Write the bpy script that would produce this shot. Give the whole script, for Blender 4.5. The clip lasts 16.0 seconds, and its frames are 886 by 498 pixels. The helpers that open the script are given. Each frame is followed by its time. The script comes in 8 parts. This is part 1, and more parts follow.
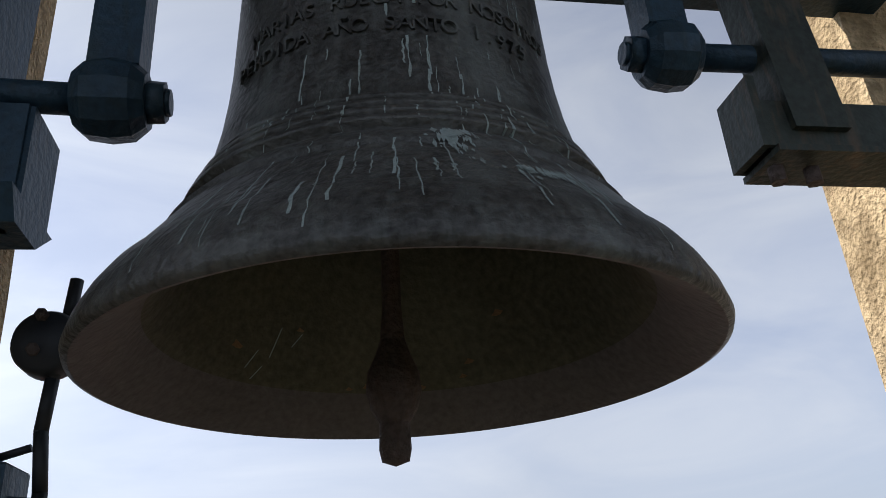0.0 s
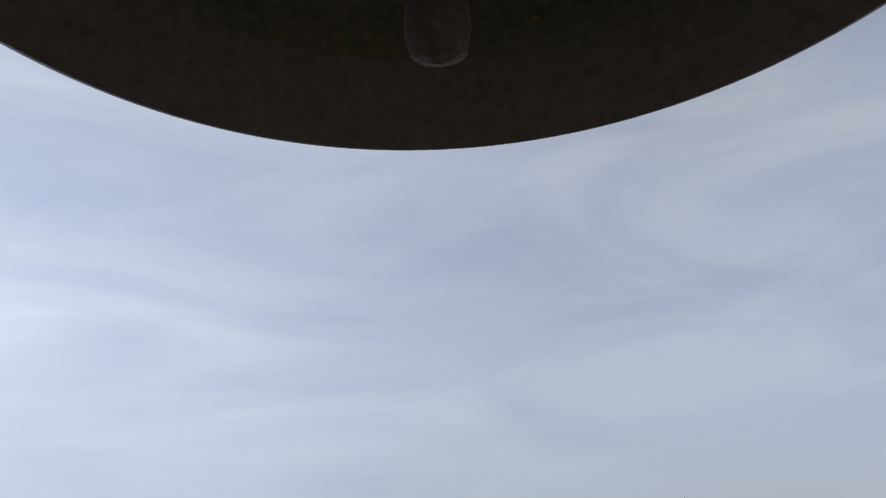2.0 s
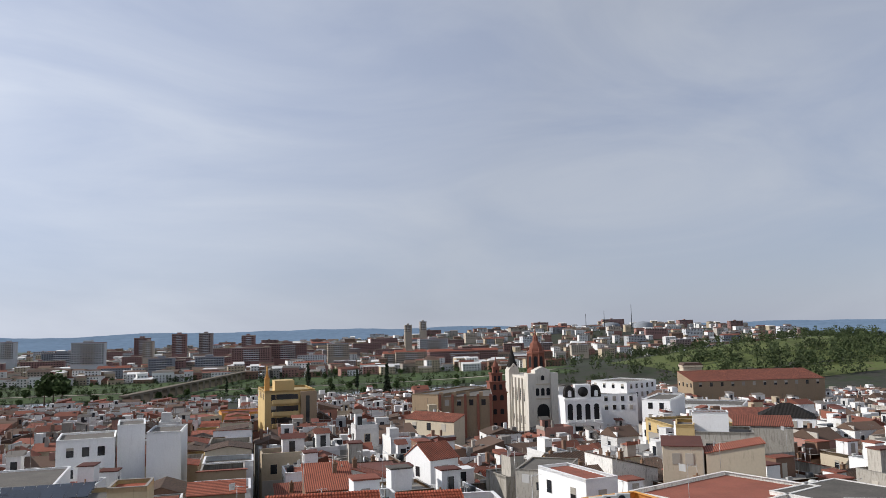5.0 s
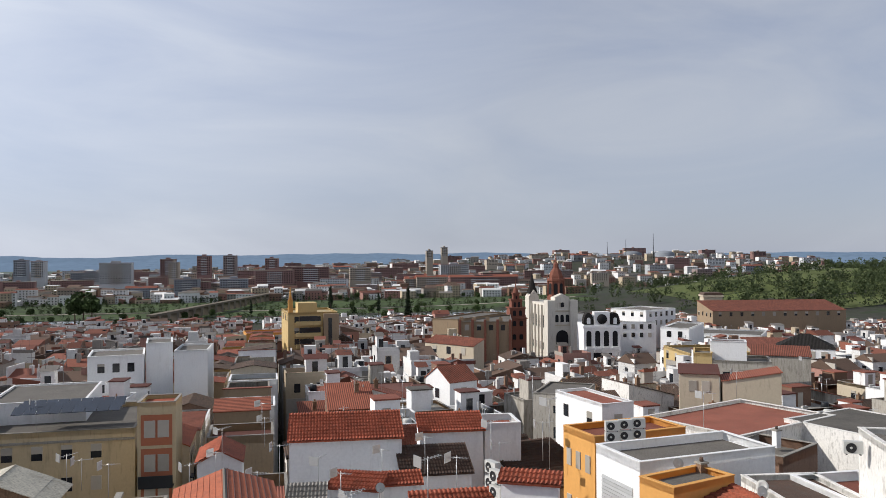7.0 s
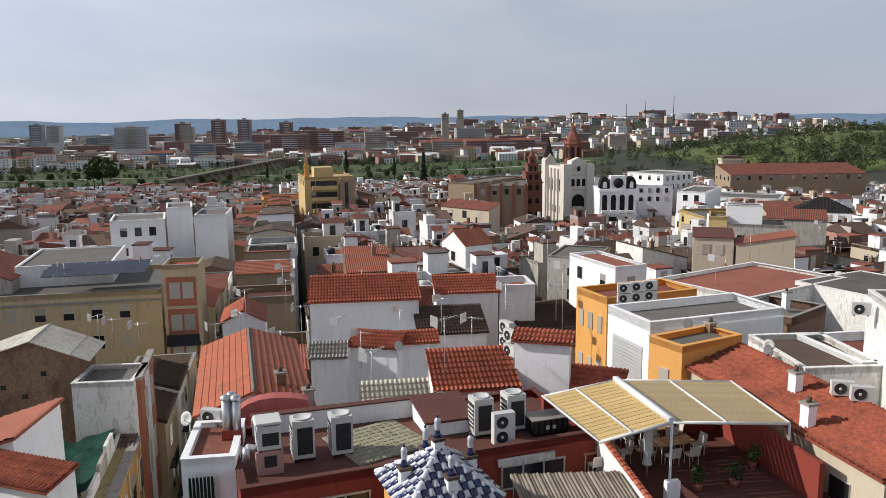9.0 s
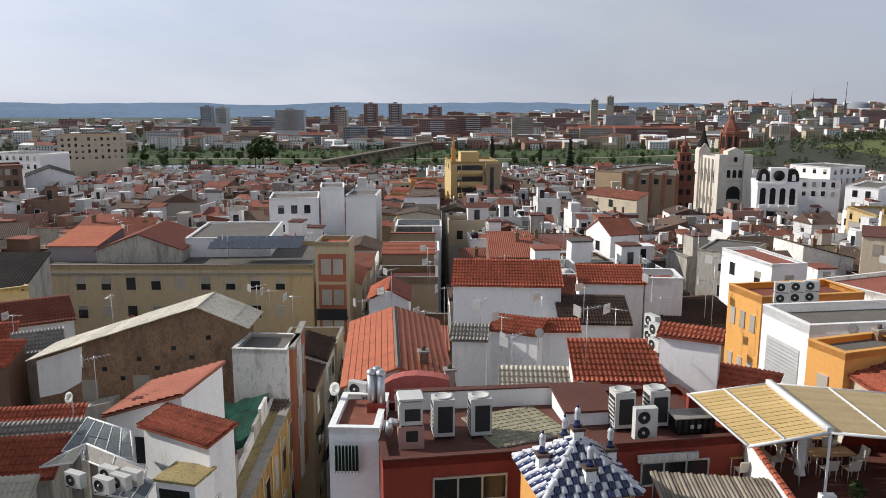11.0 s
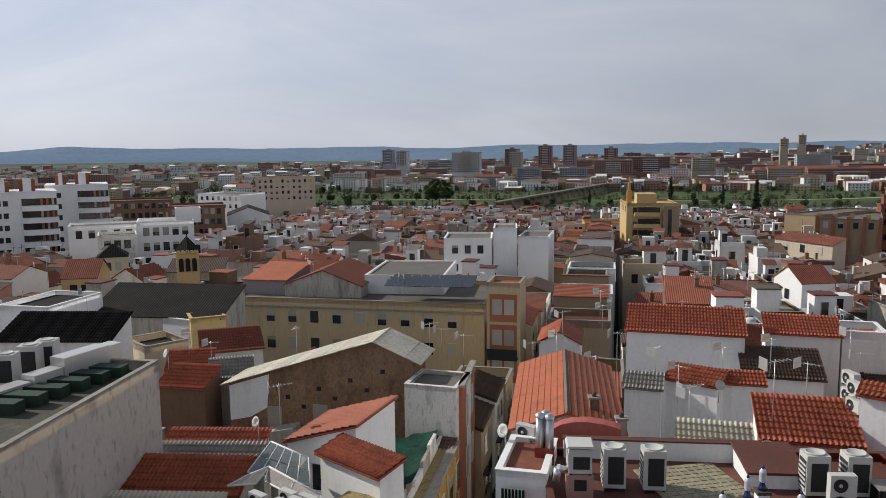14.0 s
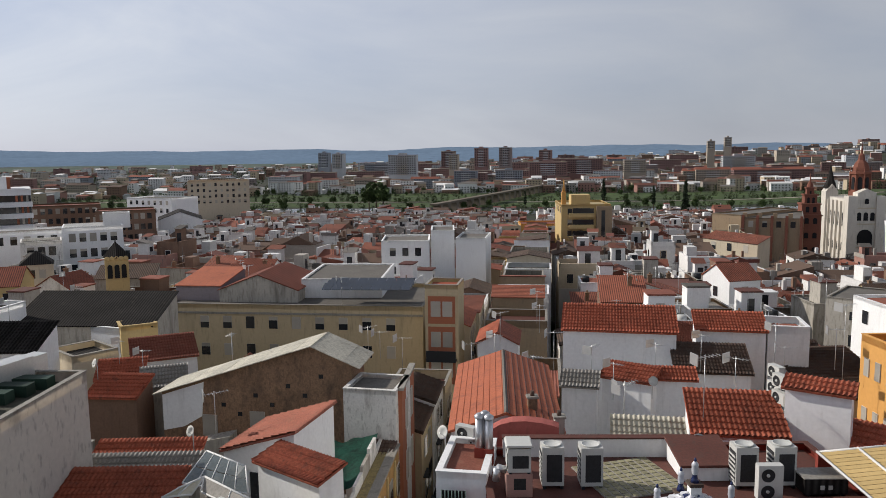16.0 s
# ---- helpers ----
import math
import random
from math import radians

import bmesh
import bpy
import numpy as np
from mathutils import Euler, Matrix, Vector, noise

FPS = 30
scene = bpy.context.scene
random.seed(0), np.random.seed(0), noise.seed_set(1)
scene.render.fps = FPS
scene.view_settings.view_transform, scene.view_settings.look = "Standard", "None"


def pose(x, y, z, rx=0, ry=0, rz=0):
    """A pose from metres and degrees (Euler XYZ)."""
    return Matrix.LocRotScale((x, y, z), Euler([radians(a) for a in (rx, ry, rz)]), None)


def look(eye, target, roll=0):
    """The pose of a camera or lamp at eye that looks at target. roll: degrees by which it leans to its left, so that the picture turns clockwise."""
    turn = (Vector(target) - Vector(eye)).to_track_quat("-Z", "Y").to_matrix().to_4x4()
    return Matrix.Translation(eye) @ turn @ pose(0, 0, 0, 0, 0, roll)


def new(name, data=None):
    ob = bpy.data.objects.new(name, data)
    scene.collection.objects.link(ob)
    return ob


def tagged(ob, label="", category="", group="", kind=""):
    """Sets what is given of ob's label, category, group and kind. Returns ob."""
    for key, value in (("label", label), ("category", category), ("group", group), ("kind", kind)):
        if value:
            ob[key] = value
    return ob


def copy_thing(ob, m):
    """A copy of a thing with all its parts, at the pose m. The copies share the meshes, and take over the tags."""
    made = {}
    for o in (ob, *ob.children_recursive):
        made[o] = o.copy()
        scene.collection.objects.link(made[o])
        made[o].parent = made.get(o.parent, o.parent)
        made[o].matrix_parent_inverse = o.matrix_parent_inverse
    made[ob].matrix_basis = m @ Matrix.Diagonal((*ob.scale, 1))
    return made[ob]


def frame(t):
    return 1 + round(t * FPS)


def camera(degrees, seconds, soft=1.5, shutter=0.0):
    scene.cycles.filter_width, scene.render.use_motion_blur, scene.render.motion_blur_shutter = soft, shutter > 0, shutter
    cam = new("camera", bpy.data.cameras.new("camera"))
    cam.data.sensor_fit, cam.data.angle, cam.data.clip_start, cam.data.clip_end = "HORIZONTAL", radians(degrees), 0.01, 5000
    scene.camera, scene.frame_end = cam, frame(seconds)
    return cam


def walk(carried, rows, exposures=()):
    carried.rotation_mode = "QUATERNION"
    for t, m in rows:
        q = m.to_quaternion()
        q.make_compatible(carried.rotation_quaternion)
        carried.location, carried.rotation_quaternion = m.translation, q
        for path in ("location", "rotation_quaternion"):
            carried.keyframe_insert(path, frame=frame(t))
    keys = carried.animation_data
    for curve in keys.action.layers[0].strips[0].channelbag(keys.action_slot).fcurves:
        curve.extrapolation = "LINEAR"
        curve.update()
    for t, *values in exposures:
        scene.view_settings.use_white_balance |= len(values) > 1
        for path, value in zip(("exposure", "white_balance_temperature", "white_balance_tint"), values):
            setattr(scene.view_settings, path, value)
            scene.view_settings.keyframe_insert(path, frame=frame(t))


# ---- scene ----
cam = camera(59.20, 16.0, soft=0.45)
PATH = [
    (0.0, pose(0.051, -1.270, 30.086, 114.51, 3.78, -9.03)),
    (0.5, pose(0.070, -1.236, 30.082, 112.64, 3.52, -9.10)),
    (1.0, pose(0.056, -1.068, 30.033, 110.65, 3.45, -10.35)),
    (1.5, pose(0.042, -0.794, 29.953, 109.90, 3.52, -11.18)),
    (2.0, pose(0.083, -0.335, 29.920, 110.40, 4.18, -10.30)),
    (2.4, pose(0.117, -0.181, 29.931, 108.39, 2.79, -9.72)),
    (2.5, pose(0.121, -0.055, 29.981, 107.77, 2.40, -9.90)),
    (3.0, pose(0.168, 0.173, 29.991, 104.63, 2.03, -11.45)),
    (3.5, pose(0.173, 0.171, 29.994, 101.87, 1.69, -13.10)),
    (4.0, pose(0.184, 0.164, 29.984, 99.08, 1.78, -14.00)),
    (6.3, pose(0.209, 0.140, 29.962, 93.73, 0.39, -12.00)),
    (6.5, pose(0.197, 0.139, 29.955, 93.25, 0.23, -11.97)),
    (7.0, pose(0.189, 0.138, 29.952, 90.43, 0.31, -11.80)),
    (7.5, pose(0.222, 0.140, 29.951, 86.31, 0.41, -11.63)),
    (8.0, pose(0.237, 0.155, 29.961, 83.28, 0.40, -11.64)),
    (8.2, pose(0.237, 0.154, 29.972, 82.42, 0.36, -11.61)),
    (10.3, pose(0.010, -0.031, 29.998, 79.75, 0.28, -4.85)),
    (10.5, pose(-0.000, -0.030, 30.013, 79.70, 0.05, -3.40)),
    (11.0, pose(-0.000, -0.000, 30.002, 79.48, -0.12, 0.00)),
    (11.5, pose(-0.007, 0.021, 29.993, 79.38, -0.13, 3.55)),
    (12.0, pose(-0.000, 0.051, 29.999, 79.64, 0.02, 6.98)),
    (12.5, pose(0.004, 0.070, 30.016, 80.42, 0.21, 9.70)),
    (13.0, pose(0.009, 0.072, 30.009, 81.25, 0.42, 11.39)),
    (13.5, pose(0.010, 0.051, 29.998, 82.02, 0.48, 12.24)),
    (14.0, pose(0.001, 0.053, 30.002, 82.54, 0.54, 12.63)),
    (14.5, pose(-0.007, 0.060, 30.005, 82.85, 0.54, 12.83)),
    (15.0, pose(0.004, 0.052, 30.000, 82.92, 0.53, 12.76)),
    (15.5, pose(0.002, 0.060, 30.002, 82.91, 0.54, 11.82)),
    (16.0, pose(0.003, 0.057, 30.002, 82.67, 0.65, 8.00)),
]
walk(cam, PATH, exposures=[(0.0, 0.40, 6300, 10), (1.5, 0.24, 6350, 10), (2.6, -0.15, 6100, 10), (4.0, -0.06, 6200, 10), (7.0, 0.0, 6350, 10), (11.0, 0.1, 6450, 10), (12.5, 0.0, 6500, 10), (13.5, -0.18, 6550, 10), (16.0, -0.2, 6550, 10)])

# ---- sky and sun ----
SUN_AZ, SUN_EL = -79.0, 31.0          # degrees from straight ahead (clockwise) and up
world = bpy.data.worlds.new("sky")
scene.world = world
world.use_nodes = True
nt = world.node_tree
nt.nodes.clear()
sky = nt.nodes.new("ShaderNodeTexSky")
sky.sky_type, sky.sun_disc = "NISHITA", False
sky.sun_elevation, sky.sun_rotation = radians(SUN_EL), radians(SUN_AZ)
sky.air_density, sky.dust_density = 1.0, 0.6
coord = nt.nodes.new("ShaderNodeTexCoord")
mapping = nt.nodes.new("ShaderNodeMapping")
mapping.inputs["Scale"].default_value = (1.4, 2.4, 5.5)
mapping.inputs["Rotation"].default_value = (0.25, 0.35, 0.5)
veil = nt.nodes.new("ShaderNodeTexNoise")
veil.inputs["Scale"].default_value = 1.3
veil.inputs["Detail"].default_value = 7.0
veil.inputs["Roughness"].default_value = 0.55
veil.inputs["Distortion"].default_value = 0.6
ramp = nt.nodes.new("ShaderNodeMapRange")
ramp.inputs["From Min"].default_value, ramp.inputs["From Max"].default_value = 0.3, 0.75
ramp.inputs["To Min"].default_value, ramp.inputs["To Max"].default_value = 0.78, 0.97
blend = nt.nodes.new("ShaderNodeMix")
blend.data_type = "RGBA"
tone = nt.nodes.new("ShaderNodeMix")                     # thin high cloud, streaky
tone.data_type = "RGBA"
tone.inputs["A"].default_value, tone.inputs["B"].default_value = (4.7, 5.15, 6.4, 1), (5.9, 6.25, 7.0, 1)
sharp = nt.nodes.new("ShaderNodeMapRange")
sharp.inputs["From Min"].default_value, sharp.inputs["From Max"].default_value = 0.36, 0.66
nt.links.new(veil.outputs["Fac"], sharp.inputs["Value"])
nt.links.new(sharp.outputs["Result"], tone.inputs["Factor"])
# the thin cloud is brighter towards the sun
toward = nt.nodes.new("ShaderNodeVectorMath")
toward.operation = "DOT_PRODUCT"
toward.inputs[1].default_value = (math.sin(radians(SUN_AZ)) * math.cos(radians(SUN_EL)), math.cos(radians(SUN_AZ)) * math.cos(radians(SUN_EL)), math.sin(radians(SUN_EL)))
nt.links.new(coord.outputs["Generated"], toward.inputs[0])
lift = nt.nodes.new("ShaderNodeMapRange")
lift.inputs["From Min"].default_value, lift.inputs["From Max"].default_value = 0.0, 1.0
lift.inputs["To Min"].default_value, lift.inputs["To Max"].default_value = 0.85, 1.6
nt.links.new(toward.outputs["Value"], lift.inputs["Value"])
# and thins out towards the zenith
split = nt.nodes.new("ShaderNodeSeparateXYZ")
nt.links.new(coord.outputs["Generated"], split.inputs[0])
thin = nt.nodes.new("ShaderNodeMapRange")
thin.interpolation_type = "SMOOTHSTEP"
thin.inputs["From Min"].default_value, thin.inputs["From Max"].default_value = 0.22, 0.95
thin.inputs["To Min"].default_value, thin.inputs["To Max"].default_value = 1.0, 0.42
nt.links.new(split.outputs["Z"], thin.inputs["Value"])
# and brightens again opposite the sun, as haze does
anti = nt.nodes.new("ShaderNodeMapRange")
anti.interpolation_type = "SMOOTHSTEP"
anti.inputs["From Min"].default_value, anti.inputs["From Max"].default_value = -0.38, -0.85
anti.inputs["To Min"].default_value, anti.inputs["To Max"].default_value = 0.0, 0.35
nt.links.new(toward.outputs["Value"], anti.inputs["Value"])
both = nt.nodes.new("ShaderNodeMath")
both.operation = "ADD"
nt.links.new(lift.outputs["Result"], both.inputs[0])
nt.links.new(anti.outputs["Result"], both.inputs[1])
level = nt.nodes.new("ShaderNodeMath")
level.operation = "MULTIPLY"
nt.links.new(both.outputs[0], level.inputs[0])
nt.links.new(thin.outputs["Result"], level.inputs[1])
bright = nt.nodes.new("ShaderNodeVectorMath")
bright.operation = "SCALE"
nt.links.new(tone.outputs["Result"], bright.inputs[0])
nt.links.new(level.outputs[0], bright.inputs["Scale"])
nt.links.new(bright.outputs["Vector"], blend.inputs["B"])
back = nt.nodes.new("ShaderNodeBackground")
back.inputs["Strength"].default_value = 0.1
outw = nt.nodes.new("ShaderNodeOutputWorld")
nt.links.new(coord.outputs["Generated"], mapping.inputs["Vector"])
nt.links.new(mapping.outputs["Vector"], veil.inputs["Vector"])
nt.links.new(veil.outputs["Fac"], ramp.inputs["Value"])
nt.links.new(ramp.outputs["Result"], blend.inputs["Factor"])
nt.links.new(sky.outputs["Color"], blend.inputs["A"])
nt.links.new(blend.outputs["Result"], back.inputs["Color"])
nt.links.new(back.outputs["Background"], outw.inputs["Surface"])

sun = new("sun", bpy.data.lights.new("sun", "SUN"))
sun.data.energy, sun.data.angle, sun.data.color = 4.1, radians(0.6), (1.0, 0.94, 0.86)
az, el = radians(SUN_AZ), radians(SUN_EL)
sun.matrix_world = look((math.sin(az) * math.cos(el) * 50, math.cos(az) * math.cos(el) * 50, 30 + math.sin(el) * 50), (0, 0, 30))


# ---- materials ----
def mat(name, color, rough=0.85, var=0.25, scale=1.0, bump=0.0, metal=0.0, stain=None, per=0.12, fine=9.0, spec=0.3, island=False, ribs=False, run=0.28):
    """Procedural surface: grain and blotches round a base colour, streaky stains, a shift from object to object."""
    m = bpy.data.materials.new(name)
    m.use_nodes = True
    n, lk = m.node_tree.nodes, m.node_tree.links
    b = n["Principled BSDF"]
    b.inputs["Roughness"].default_value, b.inputs["Metallic"].default_value = rough, metal
    b.inputs["Specular IOR Level"].default_value = spec
    geo = n.new("ShaderNodeNewGeometry")
    big, small = n.new("ShaderNodeTexNoise"), n.new("ShaderNodeTexNoise")
    big.inputs["Scale"].default_value, big.inputs["Detail"].default_value = 0.45 * scale, 5.0
    small.inputs["Scale"].default_value, small.inputs["Detail"].default_value = fine * scale, 3.0
    for t in (big, small):
        lk.new(geo.outputs["Position"], t.inputs["Vector"])
    add = n.new("ShaderNodeMath")
    add.operation = "ADD"
    lk.new(big.outputs["Fac"], add.inputs[0])
    lk.new(small.outputs["Fac"], add.inputs[1])
    info = n.new("ShaderNodeObjectInfo")
    rnd = n.new("ShaderNodeMapRange")
    rnd.inputs["To Min"].default_value, rnd.inputs["To Max"].default_value = -per, per
    lk.new(geo.outputs["Random Per Island"] if island else info.outputs["Random"], rnd.inputs["Value"])
    val = n.new("ShaderNodeMapRange")
    val.inputs["From Min"].default_value, val.inputs["From Max"].default_value = 0.65, 1.35
    val.inputs["To Min"].default_value, val.inputs["To Max"].default_value = 1 - var, 1 + var
    lk.new(add.outputs[0], val.inputs["Value"])
    tot = n.new("ShaderNodeMath")
    tot.operation = "ADD"
    lk.new(val.outputs["Result"], tot.inputs[0])
    lk.new(rnd.outputs["Result"], tot.inputs[1])
    hsv = n.new("ShaderNodeHueSaturation")
    hsv.inputs["Color"].default_value = (*color, 1)
    lk.new(tot.outputs[0], hsv.inputs["Value"])
    last = hsv.outputs["Color"]
    if stain:
        mp = n.new("ShaderNodeMapping")
        mp.inputs["Scale"].default_value = (1.6 * scale, 1.6 * scale, run * scale)
        st = n.new("ShaderNodeTexNoise")
        st.inputs["Scale"].default_value, st.inputs["Detail"].default_value = 1.0, 8.0
        lk.new(geo.outputs["Position"], mp.inputs["Vector"])
        lk.new(mp.outputs["Vector"], st.inputs["Vector"])
        rg = n.new("ShaderNodeMapRange")
        rg.inputs["From Min"].default_value, rg.inputs["From Max"].default_value = stain[1], stain[1] + 0.16
        rg.inputs["To Max"].default_value = stain[2]
        lk.new(st.outputs["Fac"], rg.inputs["Value"])
        mx = n.new("ShaderNodeMix")
        mx.data_type = "RGBA"
        mx.inputs["B"].default_value = (*stain[0], 1)
        lk.new(rg.outputs["Result"], mx.inputs["Factor"])
        lk.new(last, mx.inputs["A"])
        last = mx.outputs["Result"]
        mq, sq, rq, xq = n.new("ShaderNodeMapping"), n.new("ShaderNodeTexNoise"), n.new("ShaderNodeMapRange"), n.new("ShaderNodeMix")
        mq.inputs["Scale"].default_value = (7.5 * scale, 7.5 * scale, 5.0 * run * scale)
        sq.inputs["Scale"].default_value, sq.inputs["Detail"].default_value = 1.0, 6.0
        rq.inputs["From Min"].default_value, rq.inputs["From Max"].default_value = stain[1] - 0.02, stain[1] + 0.1
        rq.inputs["To Max"].default_value = 0.6 * stain[2]
        xq.data_type = "RGBA"
        xq.inputs["B"].default_value = (stain[0][0] * 0.7, stain[0][1] * 0.7, stain[0][2] * 0.7, 1)
        lk.new(geo.outputs["Position"], mq.inputs["Vector"])
        lk.new(mq.outputs["Vector"], sq.inputs["Vector"])
        lk.new(sq.outputs["Fac"], rq.inputs["Value"])
        lk.new(rq.outputs["Result"], xq.inputs["Factor"])
        lk.new(last, xq.inputs["A"])
        last = xq.outputs["Result"]
    if ribs:                                       # rows of tiles too small to model: lit crests, shaded troughs toned in
        oc = n.new("ShaderNodeTexCoord")
        wv = n.new("ShaderNodeTexWave")
        wv.bands_direction = "X"
        wv.inputs["Scale"].default_value, wv.inputs["Distortion"].default_value, wv.inputs["Detail"].default_value = 1.25, 0.6, 1.0
        lk.new(oc.outputs["Object"], wv.inputs["Vector"])
        rr = n.new("ShaderNodeMapRange")
        rr.inputs["To Min"].default_value, rr.inputs["To Max"].default_value = 0.38, 1.22
        lk.new(wv.outputs["Fac"], rr.inputs["Value"])
        sc = n.new("ShaderNodeVectorMath")
        sc.operation = "SCALE"
        lk.new(last, sc.inputs[0])
        lk.new(rr.outputs["Result"], sc.inputs["Scale"])
        last = sc.outputs["Vector"]
    lk.new(last, b.inputs["Base Color"])
    if bump:
        bp = n.new("ShaderNodeBump")
        bp.inputs["Strength"].default_value, bp.inputs["Distance"].default_value = bump, 0.03
        lk.new(small.outputs["Fac"], bp.inputs["Height"])
        lk.new(bp.outputs["Normal"], b.inputs["Normal"])
    return m


GREYST = (0.24, 0.22, 0.195)
WHITE = mat("white_render", (0.82, 0.82, 0.815), 0.9, 0.07, 0.6, 0.15, stain=(GREYST, 0.60, 0.17), per=0.07)
STAIN = mat("stained_render", (0.43, 0.40, 0.35), 0.9, 0.12, 0.6, 0.2, stain=((0.20, 0.18, 0.15), 0.54, 0.7), per=0.10)
PEELHALL = mat("weathered_pale_render", (0.56, 0.51, 0.45), 0.95, 0.08, 0.45, 0.2, stain=((0.17, 0.15, 0.13), 0.57, 0.6), per=0.03, run=0.7)
REDSHEET = mat("red_sheet_roof", (0.42, 0.125, 0.062), 0.75, 0.16, 1.0, 0.1, stain=((0.20, 0.07, 0.05), 0.55, 0.5), per=0.03)
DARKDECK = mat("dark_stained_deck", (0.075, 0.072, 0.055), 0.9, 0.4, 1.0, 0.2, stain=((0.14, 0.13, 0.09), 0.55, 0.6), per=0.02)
PEEL = mat("peeling_whitewash", (0.74, 0.72, 0.68), 0.95, 0.12, 0.9, 0.3, stain=((0.24, 0.21, 0.18), 0.57, 0.6), per=0.05, run=0.5)
CREAM = mat("cream_render", (0.53, 0.43, 0.275), 0.9, 0.07, 0.5, 0.1, stain=((0.33, 0.27, 0.18), 0.58, 0.5), per=0.03)
CREAMLIGHT = mat("pale_cream_render", (0.52, 0.45, 0.34), 0.9, 0.07, 0.5, 0.1, stain=((0.36, 0.30, 0.22), 0.6, 0.5), per=0.06)
YELLOW = mat("yellow_render", (0.54, 0.40, 0.19), 0.9, 0.08, 0.5, 0.1, stain=((0.35, 0.25, 0.12), 0.62, 0.5), per=0.05)
ORANGE = mat("orange_render", (0.66, 0.34, 0.10), 0.9, 0.06, 0.5, 0.1, stain=((0.42, 0.2, 0.07), 0.66, 0.4), per=0.03)
OCHRE = mat("ochre_render", (0.31, 0.23, 0.15), 0.9, 0.1, 0.5, 0.1, stain=((0.24, 0.19, 0.13), 0.58, 0.5), per=0.06)
REDWALL = mat("dark_red_render", (0.24, 0.045, 0.03), 0.85, 0.1, 0.8, 0.1, stain=((0.13, 0.035, 0.03), 0.6, 0.5), per=0.03)
REDFLOOR = mat("red_roof_coat", (0.12, 0.047, 0.036), 0.85, 0.2, 1.2, 0.15, stain=((0.09, 0.06, 0.05), 0.56, 0.6), per=0.05)
PINK = mat("pink_render", (0.56, 0.30, 0.25), 0.9, 0.08, 0.5, 0.1, stain=(GREYST, 0.62, 0.4), per=0.05)
GREYMAUVE = mat("grey_mauve_render", (0.30, 0.26, 0.27), 0.9, 0.1, 0.5, 0.1, stain=(GREYST, 0.6, 0.4), per=0.03)
BROWN = mat("brown_brick_render", (0.21, 0.13, 0.09), 0.9, 0.15, 0.8, 0.2, stain=((0.15, 0.1, 0.08), 0.58, 0.5), per=0.1)
BRICK = mat("bare_brick_wall", (0.25, 0.155, 0.095), 0.95, 0.35, 1.2, 0.4, stain=((0.13, 0.09, 0.065), 0.53, 0.7), per=0.05, run=0.8)
TILE = mat("clay_roof_tile", (0.36, 0.098, 0.054), 0.85, 0.36, 1.5, 0.4, stain=((0.10, 0.05, 0.037), 0.56, 0.5), per=0.26, fine=4)
TERRACOTTA = mat("terracotta_roof", (0.25, 0.085, 0.056), 0.85, 0.28, 1.2, 0.3, stain=((0.24, 0.12, 0.08), 0.56, 0.55), per=0.22, fine=12)
OLDTILE = mat("weathered_roof_tile", (0.105, 0.066, 0.05), 0.9, 0.35, 1.3, 0.4, stain=((0.1, 0.085, 0.07), 0.5, 0.6), per=0.25, fine=14)
SLATE = mat("dark_fibre_roof", (0.036, 0.033, 0.031), 0.95, 0.3, 1.0, 0.3, stain=((0.07, 0.06, 0.05), 0.6, 0.5), per=0.15, spec=0.1, ribs=True)
FLATGREY = mat("flat_roof_screed", (0.145, 0.132, 0.115), 0.9, 0.25, 1.0, 0.2, stain=((0.13, 0.12, 0.105), 0.52, 0.6), per=0.25)
YELLOWROOF = mat("pale_flat_roof", (0.45, 0.36, 0.2), 0.9, 0.2, 1.0, 0.2, per=0.1)
# the same roofs farther off, where tile rows and their shading are only a texture
RIBBED = {TILE: mat("clay_roof_rows", (0.235, 0.065, 0.036), 0.85, 0.35, 1.5, 0.4, stain=((0.13, 0.065, 0.048), 0.56, 0.5), per=0.25, fine=14, ribs=True),
          TERRACOTTA: mat("terracotta_rows", (0.29, 0.095, 0.058), 0.85, 0.3, 1.2, 0.3, stain=((0.18, 0.09, 0.065), 0.56, 0.5), per=0.25, fine=12, ribs=True),
          OLDTILE: mat("weathered_tile_rows", (0.13, 0.083, 0.06), 0.9, 0.35, 1.3, 0.4, stain=((0.09, 0.075, 0.06), 0.5, 0.6), per=0.25, fine=14, ribs=True)}
SHEET = mat("grey_corrugated_sheet", (0.27, 0.25, 0.22), 0.55, 0.25, 1.0, 0.1, stain=((0.15, 0.12, 0.09), 0.56, 0.5), per=0.1, spec=0.5)
SHEETPALE = mat("pale_corrugated_sheet", (0.55, 0.51, 0.40), 0.5, 0.15, 1.0, 0.1, stain=((0.3, 0.26, 0.18), 0.6, 0.5), per=0.06, spec=0.5)
METAL = mat("galvanised_sheet", (0.55, 0.51, 0.41), 0.55, 0.3, 0.8, 0.05, 0.15, stain=((0.24, 0.20, 0.14), 0.54, 0.55), per=0.16)
STEEL = mat("brushed_flue_steel", (0.55, 0.55, 0.56), 0.35, 0.1, 2.0, 0.0, 0.8, per=0.03)
COPING = mat("coping_concrete", (0.30, 0.28, 0.245), 0.9, 0.2, 1.5, 0.2, stain=((0.18, 0.16, 0.14), 0.55, 0.6), per=0.1)
FRAME = mat("window_frame", (0.55, 0.53, 0.50), 0.6, 0.05, 2.0, per=0.3)
GLASS = mat("dark_window_glass", (0.018, 0.02, 0.024), 0.12, 0.2, 0.5, per=0.3, spec=0.6)
SHUTTER = mat("roller_shutter", (0.38, 0.35, 0.30), 0.7, 0.08, 3.0, per=0.3)
